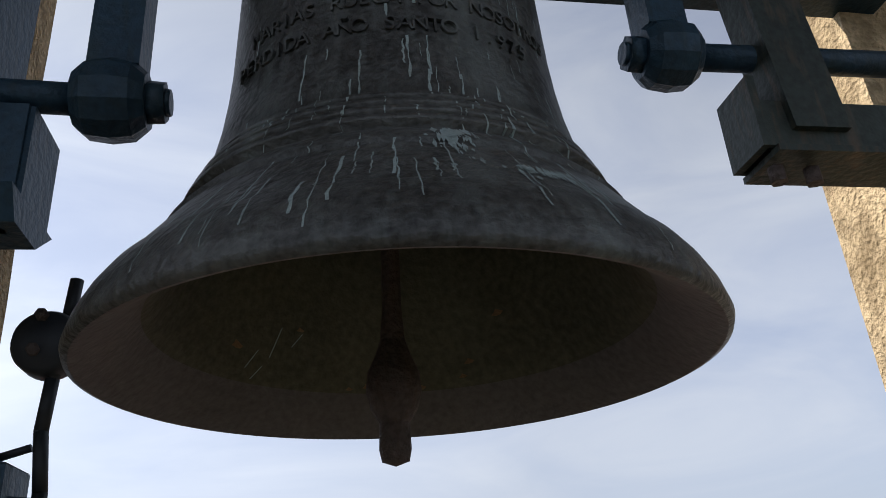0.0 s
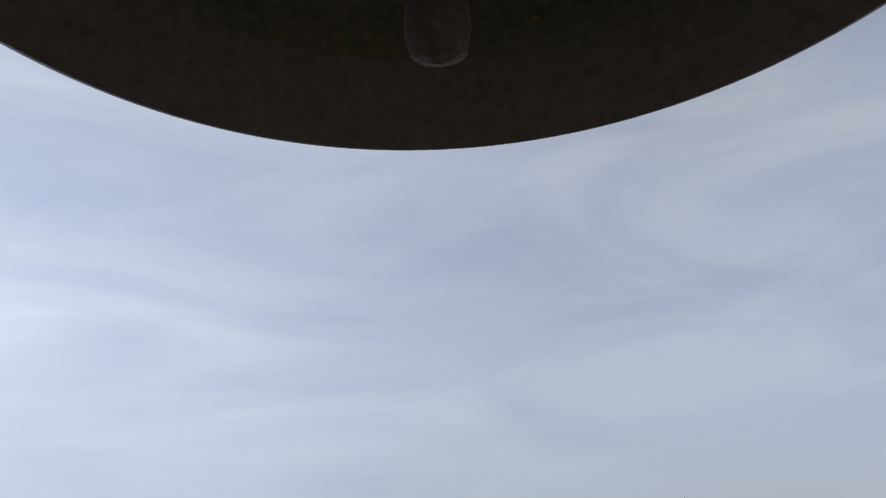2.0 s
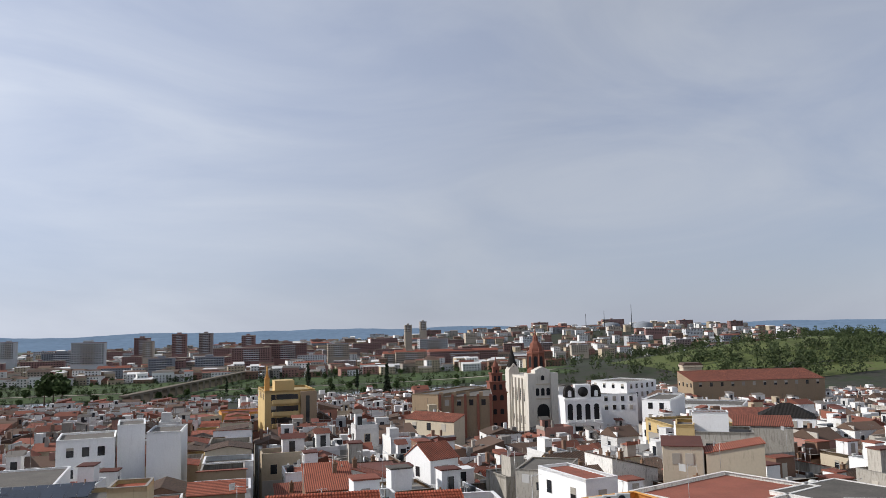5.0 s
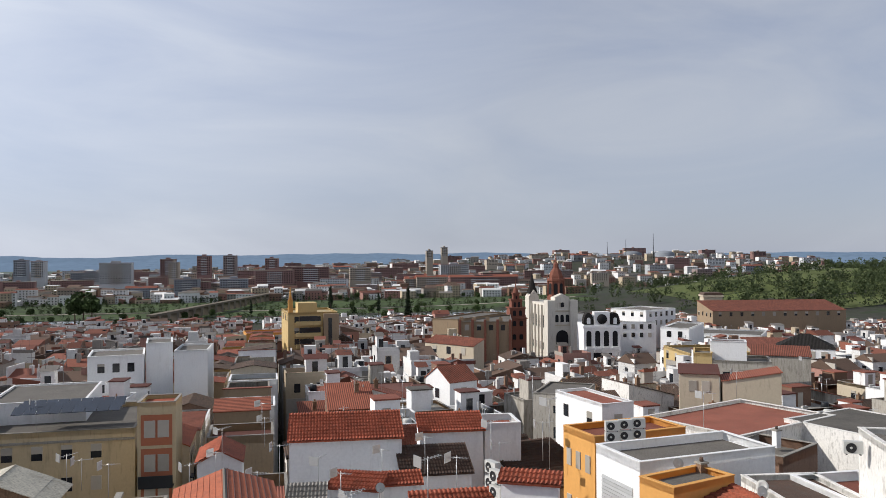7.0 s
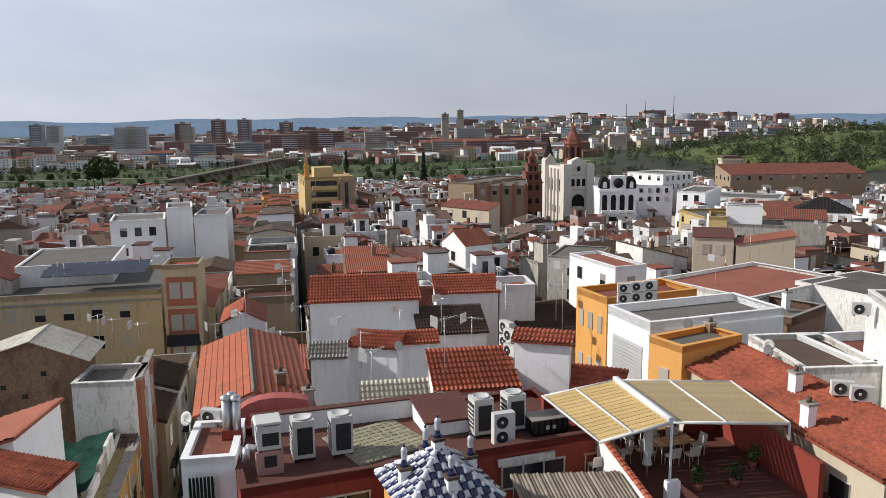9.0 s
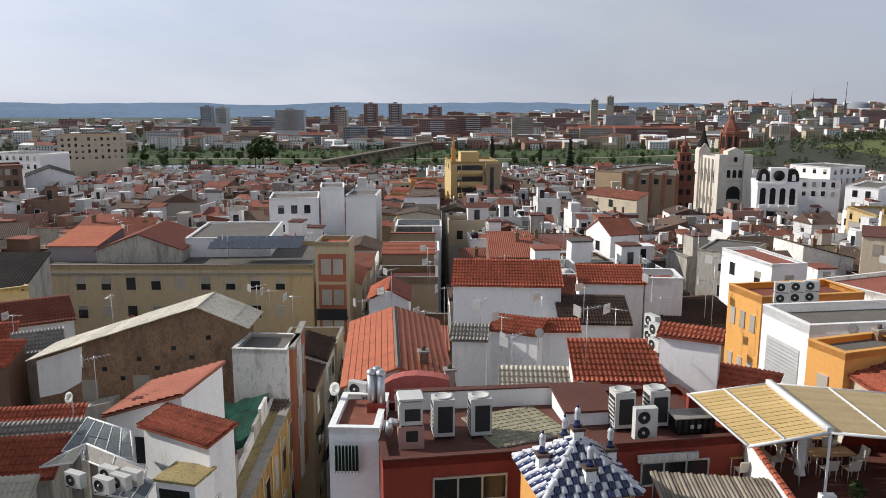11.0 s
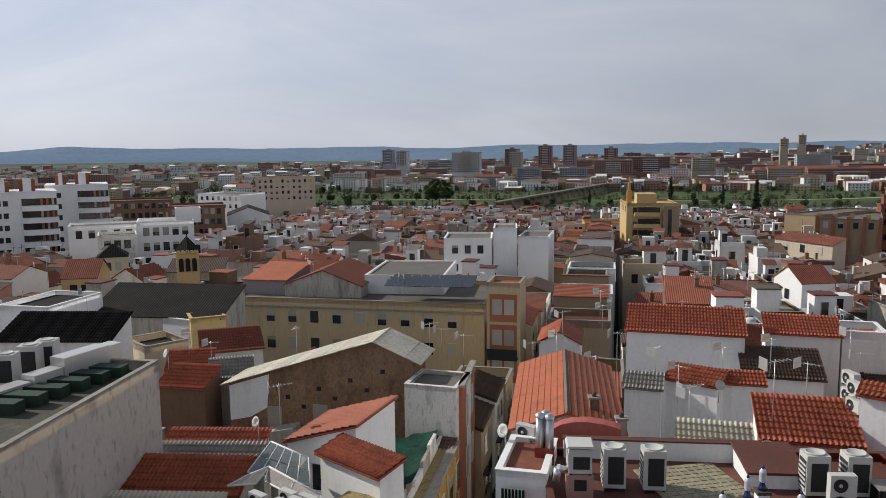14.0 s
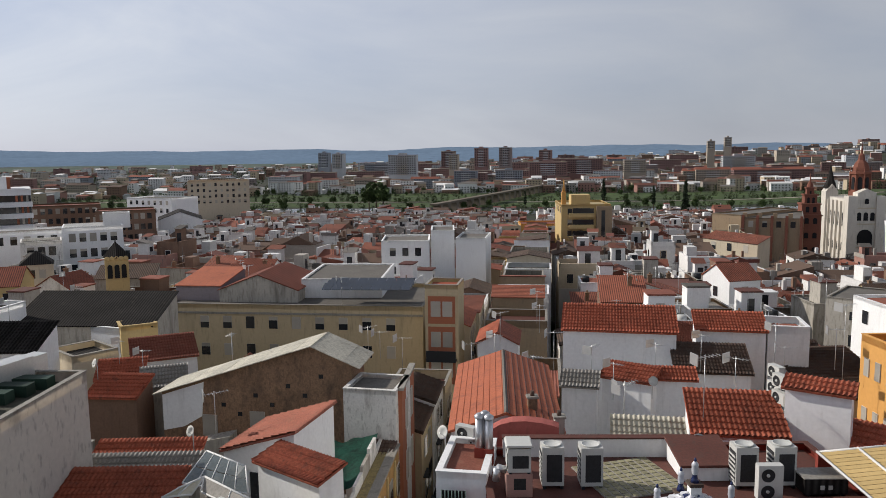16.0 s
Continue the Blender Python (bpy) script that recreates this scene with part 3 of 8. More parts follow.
for a, z, ln in ((-0.62, 0.24, 0.10), (-0.48, 0.26, 0.05), (-0.5, 0.20, 0.03), (-0.75, 0.15, 0.04), (-0.7, 0.12, 0.03)):
    bm = bmesh.new()
    prev = None
    for k in range(6):
        zz, aa = z - ln * k / 5, a - 0.05 * k / 5
        r = max(0.3, 0.445 - (zz - 0.12) * 0.43) - 0.006
        row = [bm.verts.new((r * math.sin(aa + q), r * math.cos(aa + q), zz)) for q in (-0.003, 0.003)]
        if prev:
            bm.faces.new((prev[0], prev[1], row[1], row[0]))
        prev = row
    part("scratch", bm, VERDIGRIS, bell)
bm = bmesh.new()
lathe(bm, [(0.0, 1.052), (0.018, 1.051), (0.02, 0.16), (0.026, 0.09)], 20)
cl = part("clapper", bm, RUST, bell, "rusty iron clapper with a round ball and stub", m=Matrix.Translation((-0.012, 0, 1.052)) @ Matrix.Rotation(radians(6.5), 4, "X") @ Matrix.Translation((0, 0, -1.052)))
bm = bmesh.new()
lathe(bm, [(0.024, 0.10), (0.036, 0.065), (0.052, 0.03), (0.056, -0.008), (0.046, -0.045), (0.031, -0.068)], 24)
part("ball", bm, RUST, cl)
bm = bmesh.new()
lathe(bm, [(0.030, -0.066), (0.032, -0.12), (0.027, -0.143), (0.0, -0.152)], 20)
part("tail", bm, RUST, cl)

# hangers beside the bell: an arm that ends in a bearing hub, an axle, and a bracket on the jamb
for sgn, hx, hz_, ax in ((-1, -0.345, 31.063, -0.72), (1, 0.90, 31.251, 1.66)):
    hg = thing("bell_hanger", "heavy %s-painted iron arm with a bearing hub" % "blue", "bell fitting", Matrix.Translation((hx, BY, hz_)), group="bell hangers")
    bm = bmesh.new()
    box(bm, -0.05, 0.05, -0.04, 0.04, 0.05, 0.75)
    box(bm, 0.03 if sgn < 0 else -0.055, 0.055 if sgn < 0 else -0.03, -0.05, 0.05, 0.06, 0.75)
    part("arm", bm, BLUEIRON, hg)
    bm = bmesh.new()
    lathe(bm, [(0.0, -0.07), (0.06, -0.07), (0.082, -0.045), (0.088, 0.0), (0.082, 0.045), (0.06, 0.07), (0.0, 0.07)], 12, smooth=False)
    part("hub", bm, BLUEIRON, hg, m=Matrix.Rotation(math.pi / 2, 4, "Y"))
    bm = bmesh.new()
    tube(bm, (-sgn * 0.06, 0, 0), (-sgn * 0.105, 0, 0), 0.048, 0.045, 6)
    tube(bm, (-sgn * 0.10, 0, 0), (-sgn * 0.115, 0, 0), 0.03, 0.028, 10)
    part("nut", bm, BLUEIRON, hg)
    bm = bmesh.new()
    tube(bm, (sgn * 0.05, 0, 0), (ax - hx, 0, 0.01), 0.034, 0.034, 16)
    part("axle", bm, BLUEIRON, hg)

bk = thing("bell_bracket", "blue painted steel channel bracket fixed to the jamb", "bracket", Matrix.Translation((0.079, BY, 0.016)))
bm = bmesh.new()
box(bm, -0.60, -0.55, -0.04, 0.12, 30.80, 31.0)
part("end_plate", bm, BLUEIRON, bk)
bm = bmesh.new()
box(bm, -1.1, -0.56, -0.05, -0.035, 30.80, 31.0)
part("flange", bm, BLUEIRON, bk)
bm = bmesh.new()
box(bm, -1.1, -0.56, 0.10, 0.12, 30.80, 31.0)
part("flange", bm, BLUEIRON, bk)
bm = bmesh.new()
box(bm, -1.1, -0.80, 0.12, 0.26, 30.80, 31.0)
part("fixing_plate", bm, BLUEIRON, bk)
bm = bmesh.new()
prism(bm, [(-0.10, 30.80), (0.14, 30.80), (0.06, 30.74), (-0.06, 30.74)], "x", -1.1, -0.545)
part("gusset", bm, BLUEIRON, bk)
bm = bmesh.new()
box(bm, -0.80, -0.66, -0.10, 0.16, 30.99, 31.5)
part("upright", bm, BLUEIRON, bk)
for i in range(2):
    bm = bmesh.new()
    tube(bm, (-0.585 - 0.05 * i, -0.02, 30.74), (-0.585 - 0.05 * i, -0.02, 30.80), 0.014, 0.014, 6)
    part("bolt", bm, RUST, bk)

bk = thing("bell_bracket", "worn green steel channel bracket with rust spots", "bracket", Matrix.Translation((0.115, BY, 0.045)))
bm = bmesh.new()
box(bm, 0.94, 0.96, -0.05, 0.09, 30.93, 31.12)
part("end_plate", bm, GREENIRON, bk)
bm = bmesh.new()
box(bm, 0.96, 1.75, -0.05, -0.035, 30.93, 31.05)
part("flange", bm, GREENIRON, bk)
bm = bmesh.new()
box(bm, 0.96, 1.75, 0.075, 0.09, 30.93, 31.05)
part("flange", bm, GREENIRON, bk)
bm = bmesh.new()
box(bm, 1.50, 1.75, 0.09, 0.26, 30.93, 31.05)
part("fixing_plate", bm, GREENIRON, bk)
bm = bmesh.new()
prism(bm, [(1.02, 30.97), (1.16, 30.97), (1.10, 31.7), (0.96, 31.7)], "y", -0.07, 0.04)
part("upright", bm, GREENIRON, bk)
bm = bmesh.new()
box(bm, 0.97, 1.75, -0.06, 0.10, 30.912, 30.928)
part("sole_plate", bm, GREENIRON, bk)
for i in range(2):
    bm = bmesh.new()
    tube(bm, (0.99 + 0.09 * i, 0.0, 30.86), (0.99 + 0.09 * i, 0.0, 30.90), 0.02, 0.02, 6)
    part("bolt", bm, RUST, bk)

hm = thing("bell_hammer", "black iron bell hammer with a round head on a rod", "hammer", Matrix.Translation((-0.5065, 0.4825, 30.657)) @ Matrix.Scale(1.25, 4))
bm = bmesh.new()
lathe(bm, [(0.0, -0.04), (0.05, -0.04), (0.058, -0.02), (0.058, 0.02), (0.05, 0.04), (0, 0.04)], 32)
part("head", bm, DARKMETAL, hm, m=Matrix.Rotation(math.pi / 2, 4, "X"))
for q in ((-0.006, 0.042), (-0.012, -0.02)):
    bm = bmesh.new()
    lathe(bm, [(0, 0.052), (0.011, 0.052), (0.011, 0.03)], 6)
    part("bolt", bm, RUST, hm, m=Matrix.Translation((q[0], 0, q[1])) @ Matrix.Rotation(math.pi / 2, 4, "X"))
bm = bmesh.new()
rodp = [(0.030, 0.125), (0.024, 0.04), (0.012, -0.06), (0.006, -0.15), (0.018, -0.25), (0.024, -0.52)]
for (xa, za), (xb, zb) in zip(rodp, rodp[1:]):
    tube(bm, (xa, 0, za), (xb, 0, zb), 0.0125)
part("rod", bm, DARKMETAL, hm)
bm = bmesh.new()
prism(bm, [(-0.03, -0.255), (0.03, -0.262), (0.05, -0.272), (0.052, -0.302), (0.038, -0.31), (-0.03, -0.30)], "y", -0.03, 0.03)
part("clamp", bm, BLUEIRON, hm)
for cx_ in (0.0, 0.026):
    for i in range(14):
        bm = bmesh.new()
        lathe(bm, [(0.013, 0.0), (0.0165, 0.003), (0.013, 0.006)], 12)
        part("spring_coil", bm, DARKMETAL, hm, m=Matrix.Translation((cx_, 0, -0.32 - 0.0085 * i)))
ma = thing("hammer_drive", "blue painted steel box that drives the hammer", "machine", Matrix.Translation((-0.575, 0.4825, 30.1935)) @ Matrix.Scale(1.25, 4))
bm = bmesh.new()
box(bm, -0.20, 0.035, -0.06, 0.06, 0.0, 0.16)
part("case", bm, BLUEIRON, ma)
bm = bmesh.new()
prism(bm, [(-0.2, 0.162), (0.035, 0.162), (0.0, 0.172), (-0.12, 0.20), (-0.2, 0.21)], "y", -0.06, 0.06)
part("cover", bm, BLUEIRON, ma)
bm = bmesh.new()
tube(bm, (0.0, 0, 0.18), (0.05, 0, 0.195), 0.007)
part("link", bm, DARKMETAL, ma)
bm = bmesh.new()
box(bm, -0.5, 0.0, -0.05, 0.05, -0.05, -0.002)
part("shelf_bar", bm, BLUEIRON, ma)

# the belfry's walls, arches and vault round the camera
def tower_wall(name, x0, x1, y0, y1, z0, z1, label):
    bm = bmesh.new()
    box(bm, x0, x1, y0, y1, z0, z1)
    bmesh.ops.subdivide_edges(bm, edges=bm.edges, cuts=22, use_grid_fill=True)
    for v in bm.verts:
        v.co += Vector((noise.noise(v.co * 5), noise.noise(v.co * 5 + Vector((9, 0, 0))), 0)) * 0.02
    return solo(name, bm, TOWERSTONE, label, "wall", kind="structure")


tower_wall("wall_front_west", -3.2, -0.667, 0.36, 0.62, 26, 34.5, "rough yellow stone jamb of the belfry opening")
tower_wall("wall_front_east", 1.614, 3.9, 0.343, 0.62, 26, 34.5, "rough yellow stone jamb of the belfry opening")
tower_wall("wall_back_west", -3.2, -2.4, -4.2, -3.7, 26, 34.5, "rough yellow stone belfry wall")
tower_wall("wall_back_east", 3.1, 3.9, -4.2, -3.7, 26, 34.5, "rough yellow stone belfry wall")
tower_wall("wall_side_west", -3.6, -3.2, -4.2, -3.0, 26, 34.5, "unseen rough yellow stone pier of the belfry")
# added out of view to keep the low sun off the bell
tower_wall("wall_side_west_front", -3.6, -3.2, -0.9, 0.62, 26, 34.5, "unseen rough yellow stone pier of the belfry")
tower_wall("wall_side_east", 3.9, 4.3, -0.6, 0.62, 26, 34.5, "rough yellow stone belfry wall")
bm = bmesh.new()
box(bm, -3.6, 4.3, -4.2, 0.62, 34.52, 35.0)
solo("ceiling", bm, TOWERSTONE, "yellow stone ceiling over the belfry", "ceiling", kind="structure")
bm = bmesh.new()
box(bm, -3.6, 4.3, -4.2, 0.62, 25.6, 25.98)
solo("floor", bm, COPING, "grey stone floor of the belfry", "floor", kind="structure")
tower_wall("sill", -0.66, 1.60, 0.05, 0.34, 26, 29.2, "low yellow stone sill of the belfry opening")

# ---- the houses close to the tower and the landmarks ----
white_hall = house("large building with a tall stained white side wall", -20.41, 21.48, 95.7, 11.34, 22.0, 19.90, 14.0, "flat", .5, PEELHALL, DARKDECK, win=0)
cream = house("long cream rendered apartment building with dark windows", -42.50, 78.26, 0.9, 29.13, 14.0, 13.70, 14.0, "flat", 0.5, CREAM, FLATGREY, rows=2, cols=9, wx=(4.0, 27.0))
corner_tower = house("cream corner house with terracotta bays and balcony", -12.22, 73.25, -1.2, 3.25, 4.0, 17.00, 17.0, "flat", .4, CREAM, TILE, rows=0)
low_tile_a = house("low shed with a dark red tile roof", -22.85, 28.50, 8.9, 7.00, 2.2, 15.00, 9.0, "mono_f", 0.79, STAIN, TILE, win=0)
low_tile_b = house("low shed with a weathered red tile roof", -22.54, 34.67, 9.7, 5.10, 0.9, 15.00, 9.0, "mono_f", 0.32, STAIN, TILE, win=0)
mid_white_mono = house("white rendered town house with a tiled roof", -15.55, 34.03, -8.3, 3.77, 4.4, 15.70, 9.0, "mono_l", 1.3, WHITE, TERRACOTTA)
white_house_dark = house("white house with a dark red tile roof", -13.10, 32.17, -30.3, 4.03, 1.4, 16.10, 9.0, "mono_f", .4, WHITE, TILE, rows=0)
brick_low = house("old house with a peeling whitewashed side wall", -12.06, 42.86, -4.6, 3.18, 3.2, 16.20, 9.0, "flat", .25, PEEL, FLATGREY, win=0)
whiteblock = house("white rendered stair house with a terracotta roof terrace", -4.05, 26.15, -2.0, 1.79, 3.4, 18.65, 14.0, "flat", .22, WHITE, TERRACOTTA, win=0)
redroof_big = house("white house with a wide terracotta sheet roof", -4.24, 31.86, 4.4, 4.68, 10.1, 18.00, 11.0, "gable_y", .8, WHITE, REDSHEET, win=0)
red_terrace = house("dark red rendered building with a roof terrace", -1.99, 24.47, 9.3, 13.10, 5.2, 18.20, 14.0, "flat", .3, REDWALL, REDFLOOR, win=0)
white_party = house("white rendered party wall with a red coping", -1.88, 29.42, 6.4, 7.35, 0.3, 18.70, 11.0, "flat", 0, WHITE, TERRACOTTA, win=0)
redtile_front = house("white house with a steep red tile roof", 6.02, 33.29, -2.2, 3.75, 2.8, 17.80, 10.0, "mono_f", 1.01, WHITE, TILE, win=0)
wshed = house("small white roof house with a narrow dark window", 9.90, 34.11, -26.4, 2.55, 0.8, 19.70, 10.0, "mono_f", 0.29, WHITE, TILE, win=0)
white8 = house("white house with a blank wall and tiled roof", 0.74, 53.32, -3.4, 7.53, 3.2, 17.50, 11.0, "mono_f", 1.15, WHITE, TILE, win=0)
white8b = house("white house with a long clay tile roof", 10.01, 55.45, -3.7, 4.60, 2.3, 17.20, 11.0, "mono_f", 0.83, WHITE, TILE, win=0)
white8c = house("white house with a walled flat roof", 14.75, 55.3, -4.0, 2.7, 3.4, 17.60, 11.0, "flat", .5, WHITE, TERRACOTTA, win=0)
old_red = house("old house with a dark weathered tile roof", 16.9, 51.0, 12.0, 5.6, 7.0, 13.8, 9.0, "mono_f", 1.5, STAIN, OLDTILE, win=0)
shed_mid = house("small white house with a red tile roof", 2.93, 45.74, -24.5, 2.96, 1.5, 16.50, 8.0, "mono_f", 0.54, WHITE, TILE, win=0)
shed_mid2 = house("small white house with a red tile roof", 5.46, 45.48, -0.8, 2.78, 1.1, 16.50, 8.0, "mono_f", 0.40, WHITE, TILE, win=0)
shed_grey = house("small white house with a grey corrugated roof", 0.57, 44.63, -5.7, 2.01, 1.4, 16.20, 8.0, "mono_f", 0.50, WHITE, SHEET, win=0)
awn_low = house("low white shed with a pale corrugated roof", 2.69, 33.46, -2.8, 2.95, 1.3, 17.40, 9.0, "mono_f", 0.47, WHITE, SHEETPALE, win=0)
brown_mid = house("white house with a weathered brown roof", 7.94, 50.68, -2.3, 4.64, 3.1, 15.50, 9.0, "mono_f", 1.12, WHITE, OLDTILE, win=0)
orange = house("orange rendered town house with small white-framed windows", 18.53, 49.21, -79.2, 3.69, 7.0, 18.60, 14.0, "flat", .4, ORANGE, TERRACOTTA, win=0)
white_clad = house("white clad building with a louvred side panel", 17.96, 42.37, -81.3, 4.29, 9.0, 19.00, 13.0, "flat", .5, WHITE, FLATGREY, win=0)
orange2 = house("orange and white town house with flat roof", 16.79, 34.44, -71.7, 2.16, 4.0, 19.40, 13.0, "flat", .3, ORANGE, FLATGREY, win=0)
long_red = house("long cream building with a dark red tile roof", 17.9, 33.3, -87.6, 12.7, 3.2, 18.30, 13.0, "mono_f", .6, CREAMLIGHT, TILE, rows=1, cols=5)
red_hip = house("white house with a dark red tile roof", 11.54, 33.73, -34.8, 3.17, 1.6, 17.50, 9.0, "mono_f", 0.58, WHITE, TILE, win=0)
white_flatred = house("stained white town house with a red flat roof", 27.51, 55.63, -67.5, 8.33, 12.0, 17.50, 12.0, "flat", .3, PEEL, TERRACOTTA)
grey_old = house("old building with a stained peeling white wall", 37.13, 52.26, -72.1, 9.47, 8.0, 17.50, 12.0, "flat", 0, PEEL, FLATGREY, win=0)
white_right = house("tall white building with a peeling blotched wall", 27.80, 33.34, -112.9, 9.12, 9.0, 21.40, 16.0, "flat", .3, PEEL, FLATGREY, win=0)
yellow_mid = house("white rendered town house with a tiled roof", 80.09, 142.42, -6.4, 13.01, 14.0, 10.00, 13.0, "flat", .5, YELLOW, FLATGREY)
greyred_mid = house("white rendered town house with a tiled roof", 98.79, 149.76, -22.9, 13.34, 14.0, 9.00, 12.0, "mono_f", 1.5, STAIN, TERRACOTTA)
white_slate = house("white house with a dark hipped slate roof", 97.6, 139.6, -35.0, 10.5, 9.0, 11.00, 12.0, "hip", 2.6, WHITE, SLATE, rows=2, cols=4)
grey_party = house("grey party wall house with a red tile roof", 71.6, 108.8, -34.0, 8.4, 6.0, 14.2, 12.0, "mono_f", 0.9, STAIN, TERRACOTTA, win=0)
yellow_side = house("yellow house with a dark parapet beside a grey wall", 59.4, 104.6, -30.0, 2.6, 7.0, 15.4, 12.0, "flat", .5, YELLOW, FLATGREY, win=0)
grey_block = house("grey stained house with dishes on its flat roof", 61.7, 103.3, -30.0, 8.0, 7.0, 14.4, 12.0, "flat", .4, STAIN, FLATGREY, rows=1, cols=3)
pale_roofhouse = house("pale roof house on a grey stained house", 62.4, 105.0, -30.0, 5.0, 3.0, 17.0, 3.0, "flat", .2, WHITE, REDFLOOR, win=0)
pink_left = house("low cream house with a pink coated roof", 48.2, 88.2, -28.0, 4.6, 5.0, 15.2, 10.0, "mono_f", .5, CREAMLIGHT, REDFLOOR, rows=1, cols=2)
pink_right = house("long cream house with a red tile roof", 52.6, 85.8, -28.0, 6.6, 5.0, 14.4, 10.0, "mono_l", 1.3, CREAMLIGHT, TERRACOTTA, win=0)
red_white_house = house("pale house with a terracotta roof", 32.64, 176.04, -53.2, 14.29, 3.7, 10.00, 12.0, "mono_f", 1.33, CREAMLIGHT, TERRACOTTA, rows=1, cols=3)
red_house_r = house("white rendered town house with a tiled roof", 22.61, 103.44, 22.5, 4.6, 6.0, 12.60, 9.0, "gable_x", 1.8, WHITE, TERRACOTTA)
grey_blk1 = house("white apartment house with small paired windows", -27.05, 120.69, 8.2, 7.65, 9.0, 15.50, 16.0, "flat", .3, WHITE, FLATGREY, rows=2, cols=3)
grey_blk2 = house("tall white stair block on a town house", -19.40, 122.99, 7.7, 3.78, 8.0, 17.00, 18.0, "flat", .3, WHITE, FLATGREY, win=0)
grey_blk3 = house("tall white house with a blank side wall", -15.18, 121.17, -1.0, 4.74, 9.0, 16.00, 18.0, "flat", .3, WHITE, FLATGREY, win=0)
beige_cube = house("roof house with a stained gable wall and red tile roof", -36.9, 81.6, 2.0, 9.0, 10.0, 14.6, 3.5, "gable_y", 1.7, STAIN, TILE, win=0)
sheet_loft = house("grey rendered roof house with a faded red sheet roof", -42.3, 82.2, 2.0, 5.2, 8.0, 14.9, 3.5, "mono_f", 0.9, GREYMAUVE, REDSHEET, win=0)
solar_house = house("white roof house with dark solar panels", -28.38, 84.71, 4.7, 9.22, 12.0, 15.40, 6.0, "flat", .2, WHITE, FLATGREY, win=0)
yellow_gable = house("bright yellow gabled house with small windows", -70.60, 86.89, 22.1, 4.38, 7.0, 13.40, 10.0, "gable_x", 2, YELLOW, TILE, rows=1, cols=2)
dark_slate_big = house("old house with a large dark slate roof", -46.89, 60.79, 4.1, 12.78, 5.5, 15.10, 10.0, "mono_f", 1.98, STAIN, SLATE, win=0)
yellow_facade = house("yellow facade with white balustrade and arches", -36.04, 59.98, 37.8, 2.98, 2.5, 15.40, 12.0, "flat", .4, YELLOW, SLATE, rows=2, cols=3)
slate2 = house("house with a dark corrugated slate roof", -43.14, 46.14, 10.7, 8.23, 3.6, 16.50, 10.0, "mono_f", 1.30, WHITE, SLATE, win=0)
white_low1 = house("white rendered town house with a tiled roof", -51.36, 55.24, -0.5, 5.05, 7.0, 17.00, 10.0, "flat", .4, WHITE, SLATE)
white_left_block = house("white apartment house with small dark windows", -92.8, 136.5, 32.0, 10.8, 9.0, 15.8, 15.0, "flat", .7, WHITE, FLATGREY, rows=3, cols=5)
stained_left = house("low stained white house with a cluttered flat roof", -95.9, 128.6, 35.0, 6.9, 7.0, 13.9, 12.0, "flat", .5, PEEL, FLATGREY, rows=1, cols=3)
low_left = house("long white house with a low flat roof", -108.5, 136.5, 35.0, 13.5, 9.0, 14.6, 13.0, "flat", .4, WHITE, FLATGREY, rows=1, cols=5)
roof_left = house("white roof house with a red door", -88.5, 143.5, 32.0, 5.0, 4.0, 18.0, 3.0, "flat", .3, WHITE, FLATGREY, rows=0)
dark_hip = house("pale house with a dark pointed tile roof", -80.5, 107.5, 34.0, 4.6, 4.6, 13.0, 9.0, "hip", 2.0, CREAMLIGHT, SLATE, rows=1, cols=2)
PLAN += [(-138.0, 152.0, 14.0, 9.0, radians(41)), (-130.0, 176.0, 9.0, 8.0, radians(37))]     # plots of the balconied blocks
brown_apart = house("brown brick apartment building with many windows", -127.7, 203.3, 30.0, 16.0, 12.0, 13.6, 22.0, "flat", .5, BROWN, TERRACOTTA, rows=4, cols=8)
brown_apart2 = house("brown apartment building with white window frames", -156.0, 214.0, 32.0, 20.0, 12.0, 14.2, 20.0, "flat", .5, BROWN, TERRACOTTA, rows=3, cols=9)
white_gablehall = house("white hall with a grey pitched roof", -118.1, 220.4, 27.0, 12.8, 14.0, 9.4, 10.0, "gable_y", 2.4, WHITE, SLATE, win=0)
beige_far = house("large beige apartment building beside the park", -189.5, 386.0, 24.0, 31.5, 18.0, 14.5, 26.0, "flat", .6, CREAMLIGHT, TERRACOTTA, rows=4, cols=10)
mansard_white = house("white rendered town house with a tiled roof", -168.87, 291.19, -15.4, 22.96, 15.0, 12.00, 18.0, "flat", .5, WHITE, FLATGREY)
yellow_tower = house("tall yellow town house with roof balconies", 2.25, 214.70, 5.4, 13.37, 18.0, 14.50, 26.0, "flat", .6, YELLOW, YELLOWROOF, rows=3, cols=4)
palace_row = house("cream palace with a row of arched windows", -25.85, 264.72, 27.8, 16.72, 12.0, 3.00, 14.0, "flat", .4, CREAMLIGHT, TERRACOTTA, rows=2, cols=9)
red_row = house("orange town house with pale window frames", -11.31, 278.57, 7.3, 13.71, 12.0, 3.00, 14.0, "flat", .4, ORANGE, TERRACOTTA, rows=2, cols=7)
beige_hall1 = house("tall ochre hall with a blank wall", 43.69, 223.81, -43.5, 8.65, 30.0, 11.50, 24.0, "flat", .4, OCHRE, FLATGREY, win=0)
beige_hall2 = house("tall ochre hall with pilasters and dark windows", 49.57, 216.15, -15.8, 15.23, 25.0, 11.00, 24.0, "flat", .4, OCHRE, FLATGREY, rows=1, cols=4)
white_blk_r1 = house("white rendered town house with a tiled roof", 117.20, 257.67, -15.8, 13.19, 20.0, 6.00, 14.0, "flat", .4, WHITE, FLATGREY)
